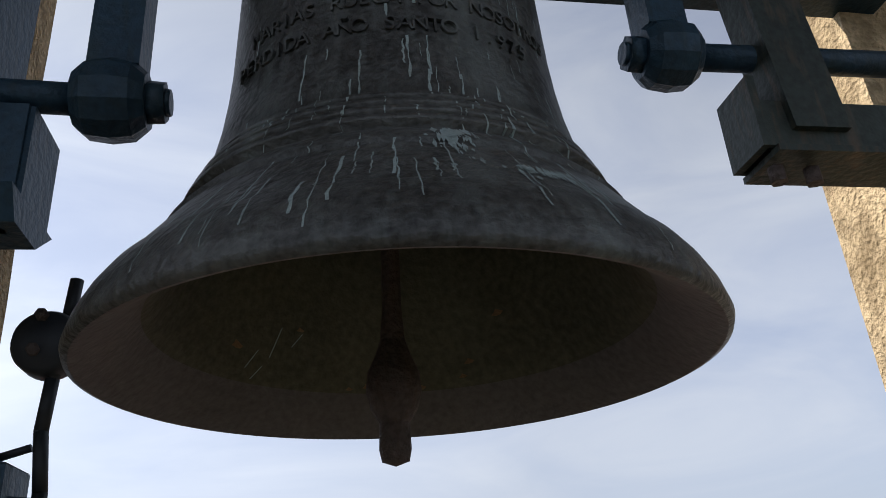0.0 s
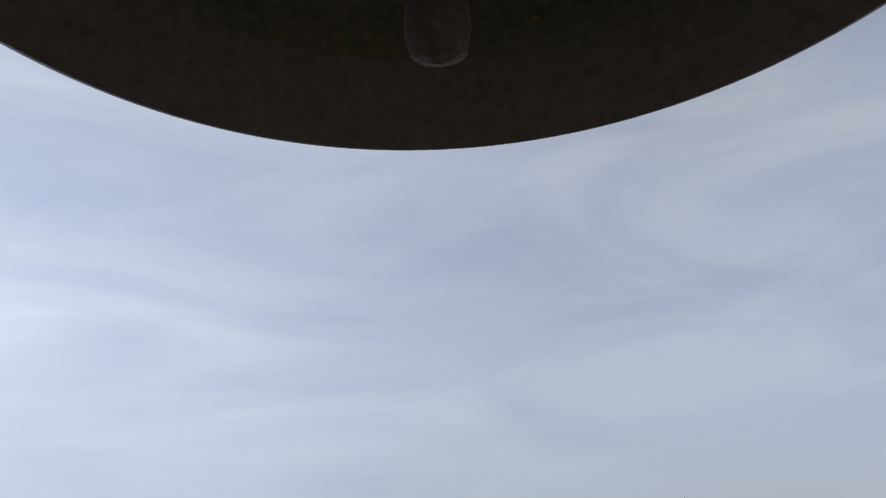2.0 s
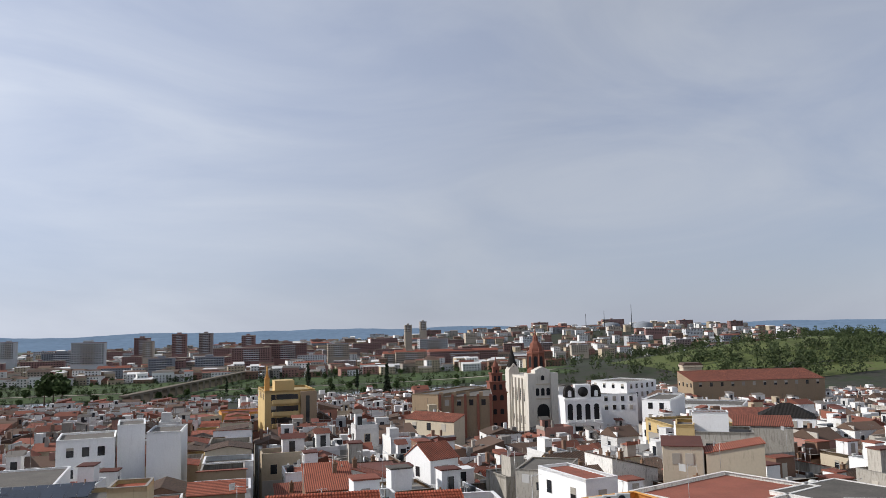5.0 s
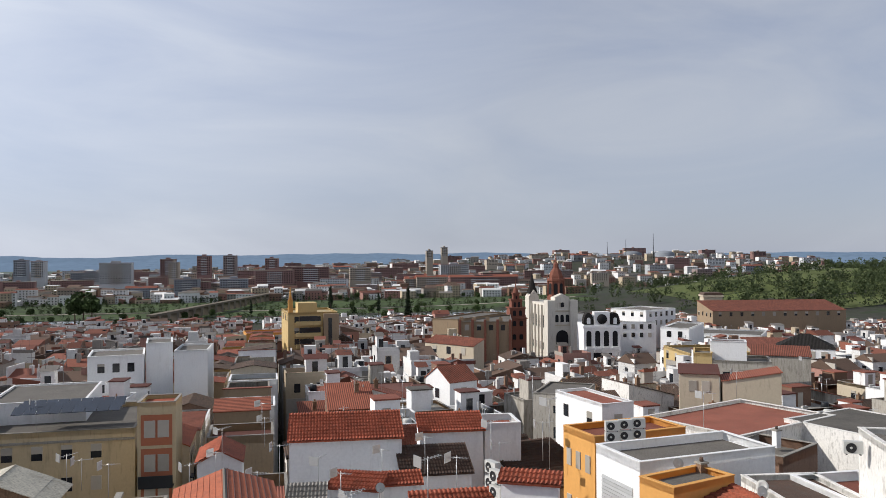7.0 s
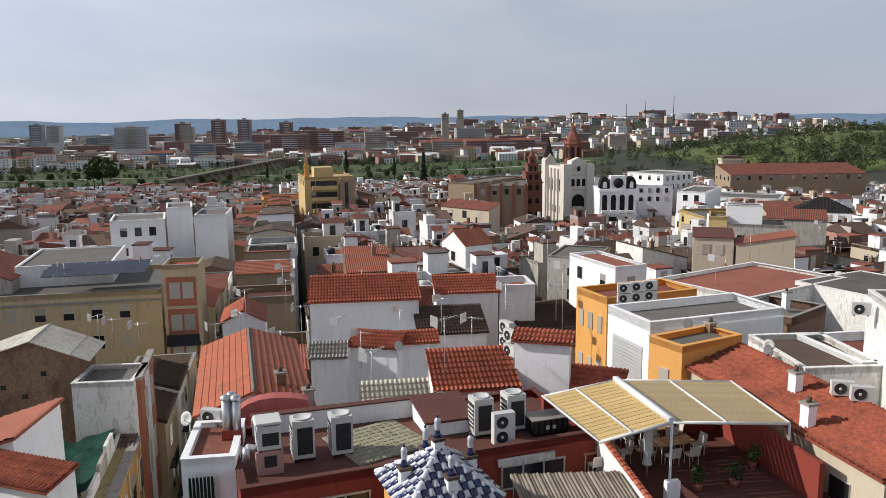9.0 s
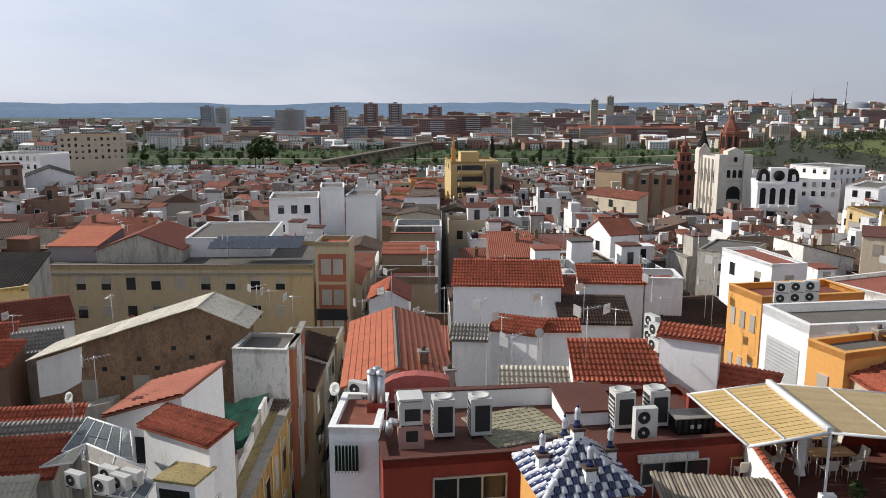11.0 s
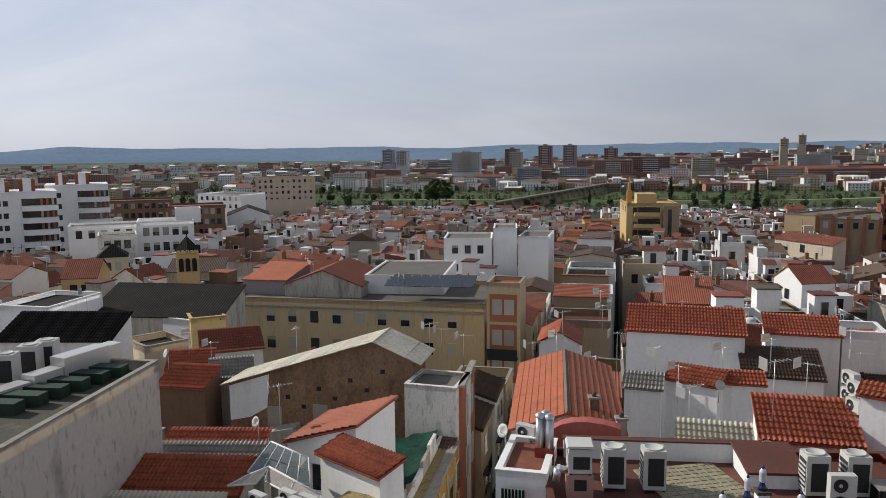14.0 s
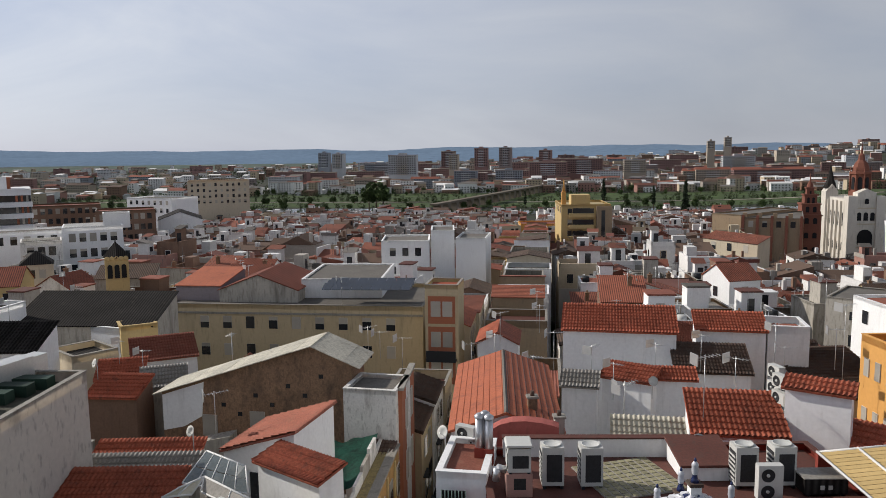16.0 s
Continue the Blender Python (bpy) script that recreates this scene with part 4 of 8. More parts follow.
white_blk_r2 = house("white rendered town house with a tiled roof", 126.57, 255.01, 26.2, 17.10, 16.0, 10.00, 14.0, "flat", .4, WHITE, FLATGREY)
white_blk_r3 = house("white rendered town house with a tiled roof", 100.99, 195.10, -41.2, 7.49, 20.0, 10.00, 14.0, "flat", .4, WHITE, FLATGREY)
white_blk_r4 = house("white rendered town house with a tiled roof", 121.54, 216.70, -39.2, 20.50, 16.0, 6.00, 14.0, "flat", .4, WHITE, FLATGREY)
convent = house("long convent with an old terracotta tile roof", 171.5, 287.0, -8.0, 56.0, 16.0, 6.5, 12.0, "mono_f", 3.4, OCHRE, TERRACOTTA, rows=1, cols=12)
redwhite_mid2 = house("white rendered town house with a tiled roof", 31.46, 72.88, 10.7, 3.77, 9.0, 15.00, 9.0, "flat", .3, WHITE, TERRACOTTA)
brown_center = house("white rendered town house with a tiled roof", 30.44, 91.49, -32.8, 5.99, 9.0, 13.00, 8.0, "flat", .2, STAIN, FLATGREY)
low_sheet_a = house("low shed with a grey corrugated roof", -22.90, 32.75, 10.2, 6.22, 0.9, 14.95, 9.0, "mono_f", 0.32, STAIN, SHEET, win=0)
low_sheet_b = house("low shed with a pale corrugated roof", -20.70, 26.38, 9.5, 4.95, 1.4, 14.95, 9.0, "mono_f", 0.50, STAIN, SHEETPALE, win=0)
slate_mid2 = house("old house with a weathered dark tile roof", -64.81, 101.98, 16.8, 8.21, 4.0, 12.00, 10.0, "mono_f", 1.44, STAIN, OLDTILE, win=0)
right_old_a = house("old stained house with a broken parapet", 23.62, 36.78, -96.7, 5.74, 4.0, 18.40, 9.0, "flat", .3, PEEL, OLDTILE, win=0)
right_old_b = house("old brick house with a ruined flat roof", 28.32, 46.38, -59.6, 4.10, 5.0, 17.40, 9.0, "flat", .6, BROWN, FLATGREY, win=0)
right_white_c = house("white house with a walled roof terrace", 26.10, 36.21, -90.4, 4.97, 4.0, 18.40, 9.0, "flat", .5, WHITE, TERRACOTTA, win=0)
pink_low = house("low white house with a pinkish tile roof", -31.79, 54.30, 32.4, 4.73, 3.1, 14.00, 8.0, "mono_f", 1.12, WHITE, TERRACOTTA, win=0)
dark_low_a = house("low brown house with a dark tile roof", -29.16, 44.24, 2.5, 3.23, 2.3, 14.60, 8.0, "mono_f", 0.83, BROWN, TILE, win=0)
dark_low_b = house("low stained house with a dark red tile roof", -31.48, 48.89, 21.8, 3.07, 2.3, 14.20, 8.0, "mono_f", 0.83, STAIN, TILE, win=0)
sheet_low = house("low shed with a grey sheet roof", -26.77, 46.57, 27.2, 2.83, 2.2, 14.50, 8.0, "mono_f", 0.79, STAIN, SHEET, win=0)
balustrade_house = house("white rendered house with a walled roof terrace", -41.64, 61.75, -12.3, 5.97, 4.0, 15.10, 6.0, "flat", .6, WHITE, FLATGREY, win=0)
white_yard = house("pale house with a dark flat roof", -34.44, 50.86, 56.2, 3.41, 4.0, 15.30, 9.0, "flat", .5, CREAMLIGHT, SLATE, win=0)

PLAN.append((-16.0, 38.0, 7.0, 5.5, 0.0))
PLAN += [(93.5, 260, 7, 12, 0.0), (75, 243.5, 4, 4, -0.1), (99, 234, 7, 8, -0.2), (186, 314, 5, 5, -0.3)]     # plots of the landmarks

# the yard before the cream building stays low
cream_yard = [Vector((-42.50, 78.26, 13.70)), Vector((-13.37, 78.71, 13.70))]
cy_mid = (cream_yard[0] + cream_yard[1]) / 2
cy_rot = math.atan2(cream_yard[1].y - cream_yard[0].y, cream_yard[1].x - cream_yard[0].x)
PLAN.append((cy_mid.x + 13.0 * math.sin(cy_rot), cy_mid.y - 13.0 * math.cos(cy_rot), (cream_yard[1] - cream_yard[0]).length / 2, 12.5, cy_rot))

# ---- the ground, the river and the park ----
def ground_sheet():
    bm = bmesh.new()
    xs = [-4600, -3200, -2200, -1500] + list(range(-1000, 1500, 50)) + [1500, 1800, 2200, 3200, 4600]
    ys = [-400, -100] + list(range(0, 2600, 50)) + [2600, 3000, 3600, 4600]
    grid = [[bm.verts.new((x, y, ground_z(x, y))) for x in xs] for y in ys]
    for j in range(len(ys) - 1):
        for i in range(len(xs) - 1):
            bm.faces.new((grid[j][i], grid[j][i + 1], grid[j + 1][i + 1], grid[j + 1][i])).smooth = True
    return bm


def sheet(name, x0, x1, y0, y1, lift, step, material, label, cat, wob=0.0, kind="structure"):
    """A ground patch that follows the land, with an uneven edge."""
    bm = bmesh.new()
    nx, ny = max(2, int((x1 - x0) / step)), max(2, int((y1 - y0) / step))
    g = []
    for j in range(ny + 1):
        r = []
        for i in range(nx + 1):
            x, y = x0 + (x1 - x0) * i / nx, y0 + (y1 - y0) * j / ny
            y += wob * noise.noise((x * 0.006, j * 0.3 + y0, 1.0))
            r.append(bm.verts.new((x, y, ground_z(x, y) + lift)))
        g.append(r)
    for j in range(ny):
        for i in range(nx):
            bm.faces.new((g[j][i], g[j][i + 1], g[j + 1][i + 1], g[j + 1][i])).smooth = True
    return solo(name, bm, material, label, cat, kind=kind)


GROUND = mat("fields_and_streets", (0.05, 0.046, 0.038), 0.95, 0.3, 0.03, stain=((0.035, 0.052, 0.02), 0.47, 0.9), per=0)
LAWN = mat("park_grass", (0.065, 0.105, 0.026), 0.95, 0.4, 0.05, stain=((0.035, 0.048, 0.018), 0.46, 0.85), per=0.05)
HILLGRASS = mat("rough_hillside_grass", (0.10, 0.125, 0.036), 0.95, 0.35, 0.05, stain=((0.11, 0.095, 0.05), 0.55, 0.7), per=0)
WATER = mat("river_water", (0.16, 0.18, 0.18), 0.12, 0.1, 0.02, spec=0.6)
PATHM = mat("pale_park_path", (0.42, 0.38, 0.30), 0.95, 0.15, 0.1)
# the blue of distance haze is painted into the hills' base colour
HAZEHILLS = mat("distant_hills", (0.17, 0.24, 0.33), 1.0, 0.14, 0.004, per=0, spec=0.0)
FARFIELD = mat("distant_fields", (0.13, 0.16, 0.14), 1.0, 0.3, 0.006, stain=((0.22, 0.22, 0.17), 0.52, 0.7), per=0, spec=0.0)
solo("ground", ground_sheet(), GROUND, "dry earth, streets and green fields round the town", "ground", kind="structure")
sheet("river_water", -1500, 250, 690, 735, 0.35, 25, WATER, "pale calm river reflecting the sky", "river", 18)
sheet("lawn", -1500, 330, 765, 830, 0.3, 25, LAWN, "bright green grass of the riverside park", "grass", 14)
sheet("lawn", -1500, 360, 850, 1000, 0.3, 25, LAWN, "bright green grass of the riverside park", "grass", 20)
sheet("park_path", -1500, 330, 836, 842, 0.5, 25, PATHM, "pale gravel path through the riverside park", "path", 6)
sheet("hillside_grass", 380, 980, 560, 820, 0.4, 20, HILLGRASS, "rough green grass on the hillside", "grass", 15)
sheet("distant_fields", -2200, 2400, 2250, 3400, 0.6, 100, FARFIELD, "hazy patchwork of far green fields", "fields", 40)


def ridge(y, base, hgt, seed, x0=-3600, x1=3600):
    bm = bmesh.new()
    prev = None
    for i in range(181):
        x = x0 + (x1 - x0) * i / 180
        yy = y - 0.00006 * x * x
        h = hgt * (0.82 + 0.22 * noise.fractal((x * 0.0016 + seed, seed, 0.0), 0.9, 2.2, 4))
        a, b, c = bm.verts.new((x, yy - 260, base)), bm.verts.new((x, yy, base + max(6, h))), bm.verts.new((x, yy + 300, base))
        if prev:
            bm.faces.new((prev[0], a, b, prev[1])).smooth = True
            bm.faces.new((prev[1], b, c, prev[2])).smooth = True
        prev = (a, b, c)
    return bm


solo("distant_hills", ridge(4150, -28, 76, 3.0), HAZEHILLS, "long far ridge on the horizon painted haze blue", "hills", kind="structure")
solo("distant_hills", ridge(3650, -28, 48, 7.0), HAZEHILLS, "low range of far hills painted haze blue-green", "hills", kind="structure")


# ---- houses of the old town: types are built once, then repeated ----
def overlaps(x, y, w, d, rot):
    """True where a w x d plot centred on x, y meets a plot that is taken."""
    for px, py, pw, pd, pr in PLAN:
        if abs(px - x) + abs(py - y) > 70:
            continue
        dx, dy = x - px, y - py
        for a in (pr, rot):
            c, s = math.cos(a), math.sin(a)
            ex, ey = abs(dx * c + dy * s), abs(-dx * s + dy * c)
            da = rot - pr
            k, q = abs(math.cos(da)), abs(math.sin(da))
            if a == pr:
                lim = (pw + w / 2 * k + d / 2 * q, pd + w / 2 * q + d / 2 * k)
            else:
                lim = (w / 2 + pw * k + pd * q, d / 2 + pw * q + pd * k)
            if ex > lim[0] or ey > lim[1]:
                break
        else:
            return True
    return False


def street_x(y):
    return -6.3 - 0.012 * y


WALLS = [WHITE] * 8 + [STAIN] * 5 + [PEEL] * 3 + [CREAMLIGHT] * 2 + [PINK, OCHRE, OCHRE, YELLOW, BROWN, BROWN, BROWN]
WNAME = {WHITE: "white", PEEL: "peeling white", STAIN: "stained grey", CREAMLIGHT: "pale cream", PINK: "pink", OCHRE: "ochre", YELLOW: "yellow", BROWN: "brown"}
ROOFS = [TILE, TERRACOTTA, TERRACOTTA, OLDTILE, OLDTILE]
STYLES = {}


def penthouse(root, x, y, z, w, d, h, wall):
    bm = bmesh.new()
    box(bm, x, x + w, y, y + d, z, z + h)
    p = part("penthouse", bm, wall, root)
    bm = bmesh.new()
    box(bm, x - 0.12, x + w + 0.12, y - 0.12, y + d + 0.12, z + h + 0.003, z + h + 0.16)
    part("penthouse_roof", bm, random.choice((TERRACOTTA, FLATGREY, REDFLOOR, WHITE)), root)
    bm = bmesh.new()
    box(bm, x + w * 0.3, x + w * 0.3 + 0.85, y - 0.03, y + 0.02, z, z + 1.95)
    part("door", bm, random.choice((GLASS, FRAME, SHUTTER)), root)
    return p


def chimney(root, x, y, z, h=1.3, s=0.5, wall=None):
    bm = bmesh.new()
    box(bm, x, x + s, y, y + s, z, z + h)
    box(bm, x - 0.08, x + s + 0.08, y - 0.08, y + s + 0.08, z + h, z + h + 0.12)
    tube(bm, (x + s / 2, y + s / 2, z + h + 0.12), (x + s / 2, y + s / 2, z + h + 0.4), 0.13, 0.11, 8)
    return part("chimney", bm, wall or BRICK, root)


def town_house(key, x, y, rot, zt, w, d, near):
    """A house of one of the town's types at its place; the first of a type is built, the others are copies."""
    h = 13.0
    m = pose(x, y, zt - h, 0, 0, rot) @ Matrix.Translation((-w / 2, -d / 2, 0))
    if key in STYLES:
        ob = copy_thing(STYLES[key], m)
        c = Vector((x, y, 0))
        PLAN.append((x, y, w / 2, d / 2, radians(rot)))
        return ob
    wall = random.choice(WALLS)
    roofm = random.choice(ROOFS)
    style = random.choice(("flat", "flat", "flat", "mono_f", "mono_l", "mono_r", "gable_x", "gable_x", "gable_y"))
    rise = random.uniform(0.3, 0.9) if style == "flat" else random.uniform(1.2, 2.2)
    if style == "flat":
        roofm = random.choice((FLATGREY, FLATGREY, TERRACOTTA, REDFLOOR, COPING))
    label = "%s rendered town house with %s roof" % (WNAME[wall], "a flat terrace" if style == "flat" else "an old tiled" if roofm is OLDTILE else "a red tiled")
    p = m.translation
    ob = house(label, p.x, p.y, rot, w, d, zt, h, style, rise, wall, roofm, rows=2 if near else 1, cols=max(1, int(w / (2.3 if near else 4.0))))
    if style == "flat":
        penthouse(ob, w * random.uniform(0.08, 0.4), d * random.uniform(0.35, 0.55), h - rise + 0.06, w * random.uniform(0.3, 0.5), d * 0.35, random.uniform(2.1, 2.8), random.choice((wall, WHITE)))
    else:
        chimney(ob, w * random.uniform(0.2, 0.7), d * random.uniform(0.55, 0.7), h + rise * 0.5)
    if random.random() < 0.55:                     # a lower wing on one side
        bm = bmesh.new()
        k = random.uniform(0.3, 0.5) * w
        z1 = h - random.uniform(1.5, 3.2)
        prism(bm, [(0, 0), (0, z1), (d * 0.8, z1 + random.choice((0, 0.9))), (d * 0.8, 0)], "x", w + 0.01, w + k)
        part("wing", bm, random.choice((WHITE, wall, STAIN)), ob)
        bm = bmesh.new()
        box(bm, w + 0.02, w + k + 0.1, -0.1, d * 0.35, z1 - 0.9, z1 - 0.75)
        part("wing_canopy", bm, random.choice((TILE, OLDTILE, SHEET)), ob)
    if near:                                       # what stands on a roof: aerial, tank, vent pipe, outdoor unit
        zr = h - rise + 0.06 if style == "flat" else h + rise * 0.45
        bm = bmesh.new()
        ax_, ay_, ah_ = w * random.uniform(0.2, 0.8), d * random.uniform(0.4, 0.6), random.uniform(1.8, 3.4)
        tube(bm, (ax_, ay_, zr - 0.3), (ax_, ay_, zr + ah_), 0.03, 0.022, 5)
        tube(bm, (ax_ - 0.5, ay_, zr + ah_ - 0.2), (ax_ + 0.6, ay_, zr + ah_ - 0.1), 0.016, 0.016, 4)
        for k in range(5):
            tube(bm, (ax_ - 0.4 + 0.22 * k, ay_ - 0.25, zr + ah_ - 0.17), (ax_ - 0.4 + 0.22 * k, ay_ + 0.25, zr + ah_ - 0.17), 0.011, 0.011, 4)
        part("aerial", bm, ALU, ob)
        if style == "flat":
            bm = bmesh.new()
            tx, ty = w * random.uniform(0.6, 0.85), d * random.uniform(0.1, 0.3)
            lathe(bm, [(0, zr), (0.5, zr), (0.5, zr + 0.9), (0.42, zr + 1.0), (0, zr + 1.02)], 14, tx, ty)
            part("water_tank", bm, random.choice((COPING, PLASTIC, DARKMETAL)), ob)
            bm = bmesh.new()
            box(bm, w * 0.12, w * 0.12 + 0.85, d * 0.12, d * 0.12 + 0.35, zr, zr + 0.65)
            part("outdoor_unit", bm, PLASTIC, ob)
        bm = bmesh.new()
        tube(bm, (w * 0.85, d * 0.8, zr - 0.5), (w * 0.85, d * 0.8, zr + 1.1), 0.09, 0.09, 7)
        part("vent_pipe", bm, random.choice((ALU, BRICK, COPING)), ob)
    STYLES[key] = ob
    return ob


def roof_top(dist):
    """Usual height of the roofs, which step down towards the river."""
    pts = ((0, 17), (30, 15.5), (60, 13.2), (80, 12.2), (150, 8.8), (280, 1.6), (480, -10.0), (700, -17))
    for (a, p), (b, q) in zip(pts, pts[1:]):
        if dist <= b:
            return p + (q - p) * (dist - a) / (b - a)
    return pts[-1][1]


def dip(x, y):
    """The houses before the church stand lower."""
    az_ = math.degrees(math.atan2(x, y))
    d = math.hypot(x, y)
    return (d - 105) * 0.058 if 13 < az_ < 28 and 105 < d < 285 else 0.0


random.seed(11)


def fill(y0, y1, step, near, kinds):
    y = y0
    while y < y1:
        x = -y * 1.02 - 18
        while x < y * 1.22 + 22:
            sx = step * random.uniform(0.85, 1.1)
            k = random.randrange(kinds)
            rk = random.Random(k * 77 + int(step * 10))
            w, d = step * rk.uniform(0.62, 0.98), step * rk.uniform(0.7, 1.0)
            px, py = x + random.uniform(-1, 1), y + random.uniform(-0.16, 0.16) * step
            rot = 14 * noise.noise((px * 0.008, py * 0.008, 4.0)) + random.choice((0, 0, 0, 90, 180, -90)) + random.uniform(-3, 3)
            dist = math.hypot(px, py)
            clear = abs(px - street_x(py)) > max(w, d) * 0.5 + 1.4
            if clear and not (px > 300 and py > 420) and not overlaps(px, py, w * 0.82, d * 0.82, radians(rot)):
                zt = roof_top(dist) + random.uniform(-2.8, 1.2) - (1.2 if y1 < 80 else 0) + (random.uniform(1, 3.5) if random.random() < 0.06 else 0) - dip(px, py)
                town_house((step, k), px, py, rot, zt, w, d, near)
            x += sx
        y += step * 0.93


# the two rows that line the narrow street
random.seed(3)
ROWWALLS = [CREAMLIGHT, YELLOW, STAIN, PINK, WHITE, OCHRE, BROWN, WHITE, CREAM]
SA = math.degrees(math.atan(0.012))
for side_, ys, y1 in ((-1, 48.7, 262), (1, 43.6, 262)):
    yy = ys
    while yy < y1:
        ln = random.uniform(4.0, 8.0)
        wall = random.choice(ROWWALLS) if side_ < 0 else random.choice((WHITE, WHITE, STAIN, CREAMLIGHT, OCHRE))
        zt = (min(roof_top(yy) - 1.0, 11.7) if side_ < 0 else max(roof_top(yy), 13.0 - 0.06 * max(0, yy - 112))) + random.uniform(-0.4, 0.5) * (1 if side_ < 0 else 2.2)
        edge = street_x(yy + ln / 2) + side_ * ((1.2 if side_ < 0 else 0.8) + 0.5 * max(0, 60 - yy) / 15)
        dd = next((q for q in (random.uniform(5.4, 6.8) if side_ > 0 else 5.4, 4.4, 3.4, 2.4, 1.6) if not overlaps(edge + side_ * (q / 2 + 0.3), yy + ln / 2, q * 0.8, ln * 0.8, 0.0)), 0)
        st_ = random.choice(("flat", "flat", "mono_f", "mono_l", "gable_x", "gable_y"))
        rm = random.choice(ROOFS + [TILE, TERRACOTTA]) if st_ != "flat" else random.choice((FLATGREY, REDFLOOR))
        nm = "%s town house on the narrow street with balconied windows" % {CREAMLIGHT: "pale cream", YELLOW: "yellow", STAIN: "grey", PINK: "pink", WHITE: "white", OCHRE: "ochre", BROWN: "brown", CREAM: "cream"}[wall]
        if dd:
            hs = house(nm, edge, yy if side_ < 0 else yy + ln, side_ * -90 + SA, ln, dd, zt, 13, st_, random.uniform(0.5, 1.1), wall, rm, rows=3, cols=max(2, int(ln / 2.2)))
            if yy < 130:
                for k in range(2):                       # iron balconies over the street
                    bm = bmesh.new()
                    bx, bz = ln * (0.12 + 0.45 * k), 13 - 3.3 - 3.0 * (k % 2)
                    box(bm, bx, bx + 1.5, -0.4, 0, bz, bz + 0.08)
                    box(bm, bx, bx + 1.5, -0.4, -0.37, bz + 0.9, bz + 0.95)
                    for n_ in range(9):
                        box(bm, bx + 0.18 * n_, bx + 0.18 * n_ + 0.025, -0.4, -0.375, bz + 0.08, bz + 0.9)
                    part("balcony", bm, DARKMETAL, hs)
        yy += ln + 0.05
fill(36, 74, 6.6, True, 18)
fill(74, 126, 8.0, True, 30)


# the roofs farther off, too many to count, are one piece of stuff
class Heap:
    """Collects plain houses as vertices and faces, with a material for each face."""

    def __init__(self, mats):
        self.v, self.f, self.m, self.mats = [], [], [], mats

    def add(self, pts, faces, m, mi):
        b = len(self.v)
        self.v += [tuple(m @ Vector(p)) for p in pts]
        self.f += [tuple(b + i for i in q) for q in faces]
        self.m += [mi] * len(faces)

    def box(self, m, x0, x1, y0, y1, z0, z1, mi):
        self.add([(x0, y0, z0), (x1, y0, z0), (x1, y1, z0), (x0, y1, z0), (x0, y0, z1), (x1, y0, z1), (x1, y1, z1), (x0, y1, z1)],
                 [(4, 5, 6, 7), (0, 1, 5, 4), (1, 2, 6, 5), (2, 3, 7, 6), (3, 0, 4, 7)], m, mi)

    def gable(self, m, x0, x1, y0, y1, z, r, mi, mono):
        o = 0.25
        x0, x1, y0, y1 = x0 - o, x1 + o, y0 - o, y1 + o
        ym = y1 if mono else (y0 + y1) / 2
        self.add([(x0, y0, z), (x1, y0, z), (x1, ym, z + r), (x0, ym, z + r), (x1, y1, z), (x0, y1, z)],
                 [(0, 1, 2, 3), (3, 2, 4, 5), (0, 3, 5), (1, 4, 2)], m, mi)

    def finish(self, name, label, cat):
        me = bpy.data.meshes.new(name)
        me.from_pydata(self.v, [], self.f)
        me.polygons.foreach_set("material_index", self.m)
        for q in self.mats:
            me.materials.append(q)
        return solo(name, me, None, label, cat, kind="stuff")


FAR = [mat("town_" + n, c, 0.9, 0.12, 0.3, per=p, island=True) for n, c, p in (("white", (0.68, 0.67, 0.65), 0.2), ("stained", (0.36, 0.33, 0.29), 0.25), ("cream", (0.46, 0.38, 0.27), 0.15), ("pink", (0.34, 0.19, 0.155), 0.15),
       ("tile", (0.20, 0.075, 0.05), 0.35), ("old_tile", (0.115, 0.075, 0.055), 0.3), ("flat", (0.16, 0.145, 0.13), 0.4), ("red_flat", (0.15, 0.058, 0.045), 0.3))] + [GLASS, BROWN]
heap = Heap(FAR)
rh = random.Random(31)


